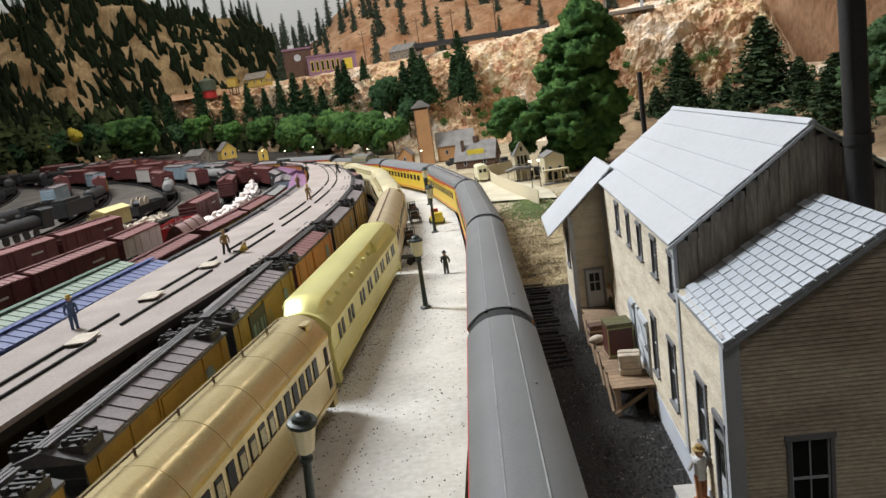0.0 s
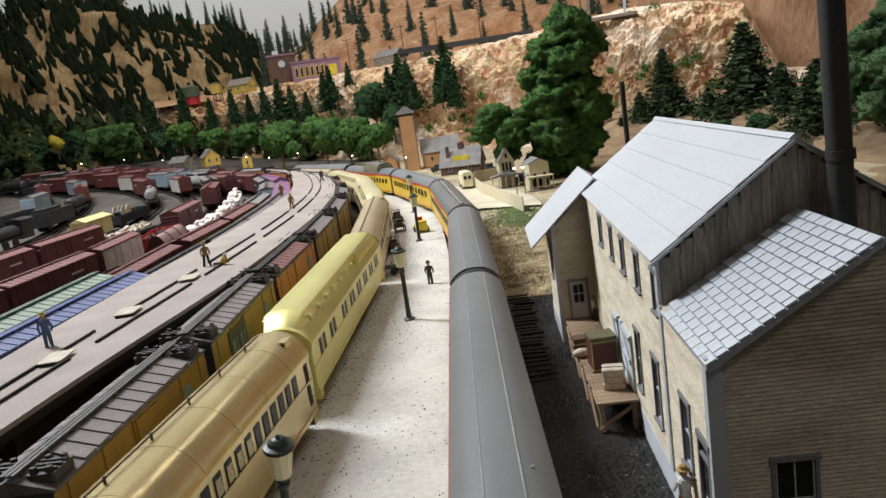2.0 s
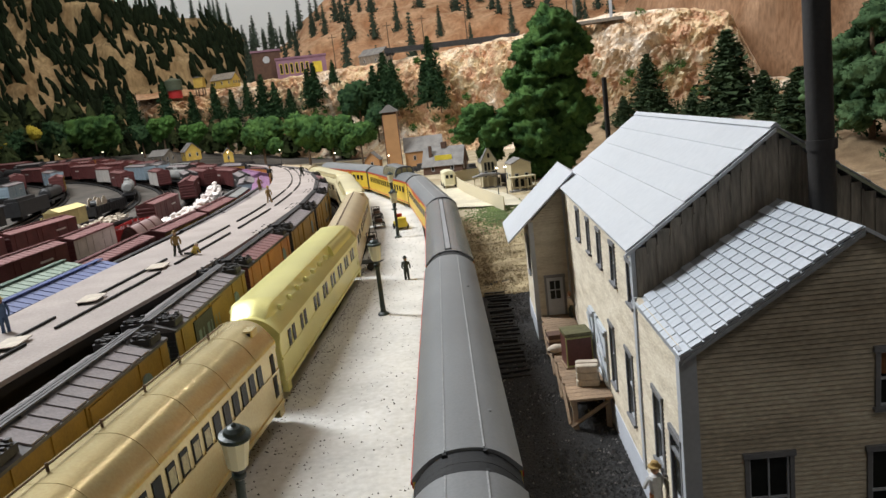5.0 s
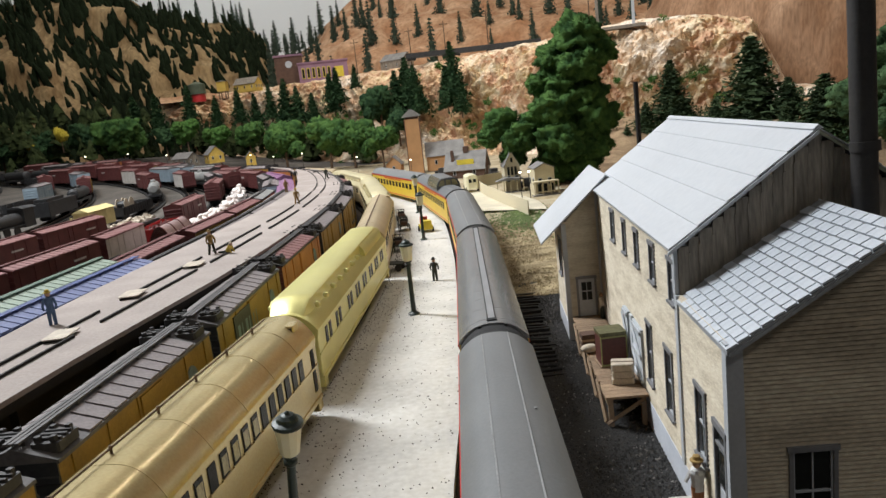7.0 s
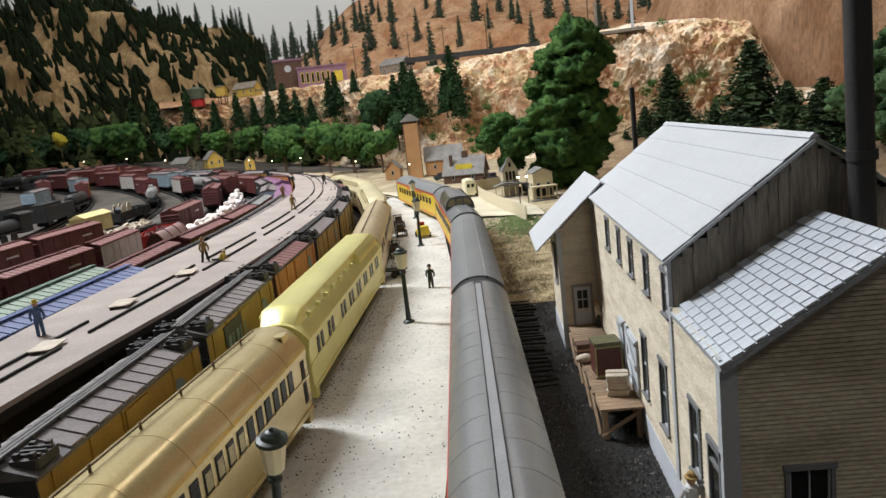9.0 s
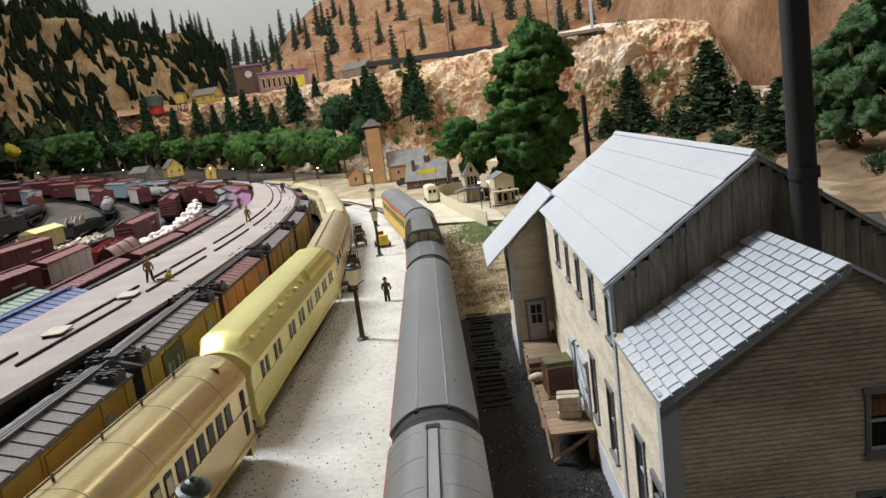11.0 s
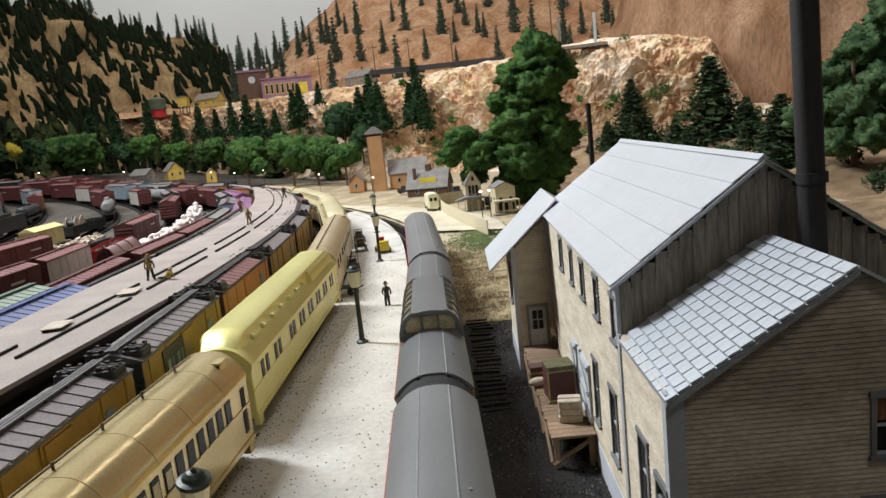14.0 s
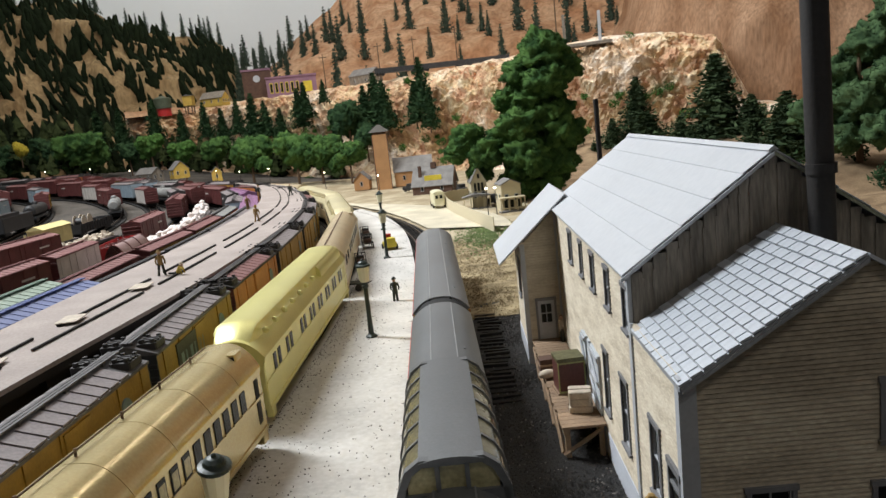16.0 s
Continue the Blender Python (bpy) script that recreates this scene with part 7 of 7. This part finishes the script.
# ---- buildings beyond the tracks ----
def gabled(name, label, m, w, l, h, rise, wall, roof_m, wins=2, eave=3.0):
    """A small gabled house: w across, l along y, in millimetres."""
    b = thing(name, label, "house", m)
    part("wall", prismed([(-w / 2, 0), (w / 2, 0), (w / 2, h), (0, h + rise), (-w / 2, h)], -l / 2, l / 2), wall, b)
    for s in (-1, 1):
        k = rise / (w / 2)
        part("roof", prismed([(0, h + rise + 1.6), (s * (w / 2 + eave), h - k * eave + 1.6), (s * (w / 2 + eave), h - k * eave), (0, h + rise)], -l / 2 - eave, l / 2 + eave), roof_m, b)
    for i in range(wins):
        x = -w / 2 + w * (i + 0.5) / wins
        n = part("window", boxed(x - 3.4, x + 3.4, -l / 2 - 0.7, -l / 2, h * 0.4, h * 0.4 + 12), M_TRIM, b)
        part("pane", boxed(x - 2.5, x + 2.5, -l / 2 - 1.0, -l / 2 - 0.6, h * 0.4 + 1, h * 0.4 + 11), M_GLASS, n)
        y = -l / 2 + l * (i + 0.5) / wins
        n = part("window", boxed(-w / 2 - 0.7, -w / 2, y - 3.4, y + 3.4, h * 0.4, h * 0.4 + 12), M_TRIM, b)
        part("pane", boxed(-w / 2 - 1.0, -w / 2 - 0.6, y - 2.5, y + 2.5, h * 0.4 + 1, h * 0.4 + 11), M_GLASS, n)
    return b


# tan tower with its shed
tw = thing("sand_tower", "tall tan boarded tower with a grey gabled cap", "tower", pose(-0.203, 1.96, 0, 0, 0, 5))
part("shaft", boxed(-20, 20, -20, 20, -5, 142, c=1), M_TOWER, tw)
for x in (-20.6, 18.6):
    part("corner_board", boxed(x, x + 2, -20.7, -19, 0, 142), M_BARN, tw)
part("louvre", boxed(-18, 18, -18, 18, 142, 150), M_BARN, tw)
part("cap", prismed([(-25, 148), (25, 148), (25, 150), (4, 167), (-4, 167), (-25, 150)], -24, 24), M_GREYROOF, tw)
gabled("shed", "tan shed with a grey roof beside the tower", pose(-0.125, 1.99, 0, 0, 0, 92), 70, 100, 40, 34, M_TOWER, M_GREYROOF, 2)
gabled("shed", "low tan lean-to beside the tower", pose(-0.265, 1.99, 0, 0, 0, 0), 40, 60, 28, 20, M_TOWER, M_GREYROOF, 1)
barn = gabled("barn", "dark brown barn with a broad grey roof", pose(-0.06, 1.72, -0.004, 0, 0, 80), 78, 92, 22, 38, M_BARN, M_GREYROOF, 2)
part("cupola", boxed(-6, 6, -6, 6, 58, 72, c=0.5), M_BARN, barn)
part("chimney", boxed(-22, -15, 26, 33, 30, 66, c=0.4), M_BARN, barn)
part("roof_sign", boxed(-30, -29, -22, 18, 24, 44), M_SIGN, barn, "yellow painted roof sign")
house = gabled("house", "narrow cream house with a steep grey roof and porch", pose(0.03, 1.36, -0.004, 0, 0, 6), 28, 50, 48, 26, M_HOUSECREAM, M_GREYROOF, 2, 1.2)
part("porch_roof", prismed([(-34, 24), (18, 24), (16, 27), (-14, 29)], -44, -25), M_GREYROOF, house)
for x in (-32, -20, -8, 4, 15):
    part("porch_post", boxed(x, x + 1.6, -43, -41.4, 0, 24), M_HOUSECREAM, house)
part("porch_floor", boxed(-34, 18, -44, -25, 0, 3), M_GREYROOF, house)
for x in (-9.5, -3, 3.5):
    w = part("window", boxed(x - 0.6, x + 5.6, -25.9, -25, 31, 48), M_HOUSECREAM, house)
    part("pane", boxed(x + 0.4, x + 4.6, -26.4, -25.8, 32, 47), M_GLASS, w)
part("gable_window", boxed(-2, 2, -25.8, -25, 55, 63), M_GLASS, house)
h2 = gabled("house", "small cream house with dark windows beside the fence", pose(0.08, 1.27, -0.004, 0, 0, 10), 34, 44, 46, 8, M_HOUSECREAM, M_GREYROOF, 2, 1.0)
part("porch_roof", boxed(-24, 20, -38, -22, 24, 26), M_HOUSECREAM, h2)
for x in (-23, -9, 5, 18):
    part("porch_post", boxed(x, x + 1.8, -37, -35, 0, 24), M_HOUSECREAM, h2)
part("porch_rail", boxed(-23, 19, -37, -36, 7, 9), M_HOUSECREAM, h2)
part("porch_floor", boxed(-24, 20, -38, -22, 0, 3), M_GREYROOF, h2)
for x in (-13, -3, 8):
    part("dark_doorway", boxed(x, x + 6, -22.8, -22, 4, 20), M_GLASS, h2)

# cream fence along the road
fence = thing("fence", "long cream board fence along the gravel road", "fence")
FL = curve_of([(0.042, 1.03), (0.012, 1.15), (-0.02, 1.3), (-0.032, 1.4), (-0.03, 1.47), (0.02, 1.5)], 0.006)
n_f = len(FL[1])
for i in range(n_f - 1):
    a, b = FL[1][i], FL[1][i + 1]
    d = b - a
    L = np.linalg.norm(d) * 1000
    part("board", boxed(0, L - 0.25, -0.7, 0.7, -4, 20), M_FENCE, fence, m=pose(a[0], a[1], 0, 0, 0, math.degrees(math.atan2(d[1], d[0]))))
van = thing("delivery_van", "cream delivery van parked on the gravel road", "van", pose(-0.046, 1.385, 0.0015, 0, 0, 8))
bm = boxed(-11, 11, -28, 24, 5, 28, c=3)
part("body", bm, M_VAN, van)
part("roof", prismed(roof_profile(11, 28, 31, 8), -27, 23), M_VAN, van)
part("hood", boxed(-9, 9, 24, 34, 5, 17, c=2), M_VAN, van)
for x in (-6.5, 1.5):
    part("rear_window", boxed(x, x + 5, -28.6, -27.8, 18, 24), M_GLASS, van)
for y in (-18, 22):
    for x in (-11.6, 9.2):
        part("wheel", tubed((x, y, 5), (x + 2.4, y, 5), 5, n=14), M_RUB, van)
for x, y, a in ((0.062, 1.34, 40), (0.0, 1.62, 10), (-0.12, 1.78, 70)):
    c = thing("parked_car", "small dark parked automobile near the houses", "car", pose(x, y, 0, 0, 0, a), "parked automobiles")
    part("body", boxed(-9, 9, -22, 22, 4, 12, c=3), M_BLACK, c)
    part("cabin", boxed(-8, 8, -10, 12, 12, 19, c=3), M_BLACK, c)
    for yy in (-13, 13):
        for xx in (-9.6, 7.8):
            part("wheel", tubed((xx, yy, 4), (xx + 1.8, yy, 4), 4, n=12), M_RUB, c)

# buildings on the plateau and at the yard's back
pb = thing("brick_store", "long mauve brick store with tall windows", "building", pose(-0.69, 3.23, 0.32, 0, 0, 12))
part("wall", boxed(-105, 105, -40, 60, 0, 92), M_PURPLEWALL, pb)
part("parapet", boxed(-109, 109, -44, 64, 92, 99), M_PURPLEWALL, pb)
for i in range(6):
    x = -92 + i * 22
    w = part("window", boxed(x, x + 13, -41.5, -40, 30, 74), M_SIGN, pb)
    part("pane", boxed(x + 2, x + 11, -42.2, -41.4, 33, 71), M_GLASS, w)
part("yellow_sign", boxed(48, 86, -43, -40, 26, 70), M_SIGN, pb)
gb = thing("brick_hall", "brown brick hall with a round window", "building", pose(-0.86, 3.32, 0.34, 0, 0, 12))
part("wall", boxed(-60, 60, -50, 50, 0, 120), M_BARN, gb)
part("cornice", boxed(-64, 64, -54, 54, 120, 128), M_PURPLEWALL, gb)
part("round_window", tubed((0, -51.5, 86), (0, -50, 86), 15, n=20), M_TRIM, gb)
gabled("house", "grey gabled shed on the plateau edge", pose(-0.345, 3.05, 0.33, 0, 0, 60), 80, 110, 44, 26, M_BATTEN, M_GREYROOF, 2)
gabled("house", "small yellow house at the back of the yard", pose(-0.965, 2.52, 0.062, 0, 0, 35), 52, 64, 32, 26, M_HOUSEYEL, M_GREYROOF, 2)
gabled("house", "low dark shed at the back of the yard", pose(-1.06, 2.5, 0.06, 0, 0, 60), 46, 84, 30, 18, M_BATTEN, M_GREYROOF, 2)
gabled("house", "tiny yellow shanty at the back of the yard", pose(-0.81, 2.44, 0.04, 0, 0, 20), 32, 36, 34, 16, M_HOUSEYEL, M_GREYROOF, 1)
gabled("house", "yellow boarded house on the hillside", pose(-0.99, 3.1, 0.32, 0, 0, 70), 50, 110, 34, 24, M_HOUSEYEL, M_BATTEN, 3)
tk = thing("water_tank", "dark green water tank on a red base", "water tank", pose(-1.2, 3.07, 0.3) @ Matrix.Scale(0.72, 4))
part("base", lathed([(42, 0), (42, 44)], 20), M_BRIGHTRED, tk)
part("tank", lathed([(48, 44), (48, 100), (10, 116)], 20), M_TANK, tk)
yh = thing("yellow_tower", "small yellow hut on dark stilts on the hillside", "tower", pose(-1.1, 3.1, 0.3))
part("wall", boxed(-19, 19, -19, 19, 34, 74), M_HOUSEYEL, yh)
part("roof", prismed([(-22, 74), (22, 74), (0, 79)], -22, 22), M_GREYROOF, yh)
for x in (-16, 12):
    for y in (-16, 12):
        part("leg", boxed(x, x + 4, y, y + 4, 0, 34), M_BARK, yh)

# dark train on the plateau, a trestle deck and utility poles
for k in range(3):
    a = radians(-4 + 3.4 * k)
    g = copy_thing(gon_black, pose(2.78 * math.sin(a), 2.78 * math.cos(a), 0.345, 0, 0, 90 - math.degrees(a)))
br = thing("loading_shelter", "dark timber shelter on posts above the cliff", "shelter", pose(0.39, 2.17, 0.325, 0, 0, -10))
part("deck", boxed(-95, 75, -30, 30, 0, 8), M_BATTEN, br)
part("post", boxed(38, 46, -30, -22, 8, 90), M_TRIM, br)
part("post", boxed(-60, -52, -30, -22, 8, 90), M_BATTEN, br)
for k, (x, y, z, h) in enumerate(((-0.28, 3.0, 0.34, 150), (-0.14, 3.0, 0.34, 160), (0.03, 2.9, 0.34, 170), (-0.52, 3.1, 0.34, 140), (0.33, 2.3, 0.34, 170))):
    up = thing("utility_pole", "dark wooden utility pole with a crossarm", "utility pole", pose(x, y, z), "utility poles")
    part("pole", tubed((0, 0, -10), (0, 0, h), 2.4, 1.8, 8), M_BARK, up)
    part("crossarm", boxed(-16, 16, -1.2, 1.2, h - 14, h - 11), M_BARK, up)
for x, y, h in ((-0.578, 2.226, 62), (-0.381, 2.065, 52), (-0.69, 2.3, 50), (-0.786, 2.37, 50), (-1.09, 2.42, 50), (-1.247, 2.47, 55), (-1.418, 2.5, 52), (-1.6, 2.5, 55), (0.041, 1.2, 46), (0.055, 1.2, 46), (-0.199, 1.79, 48)):
    street_lamp(x, y, h)

motions()
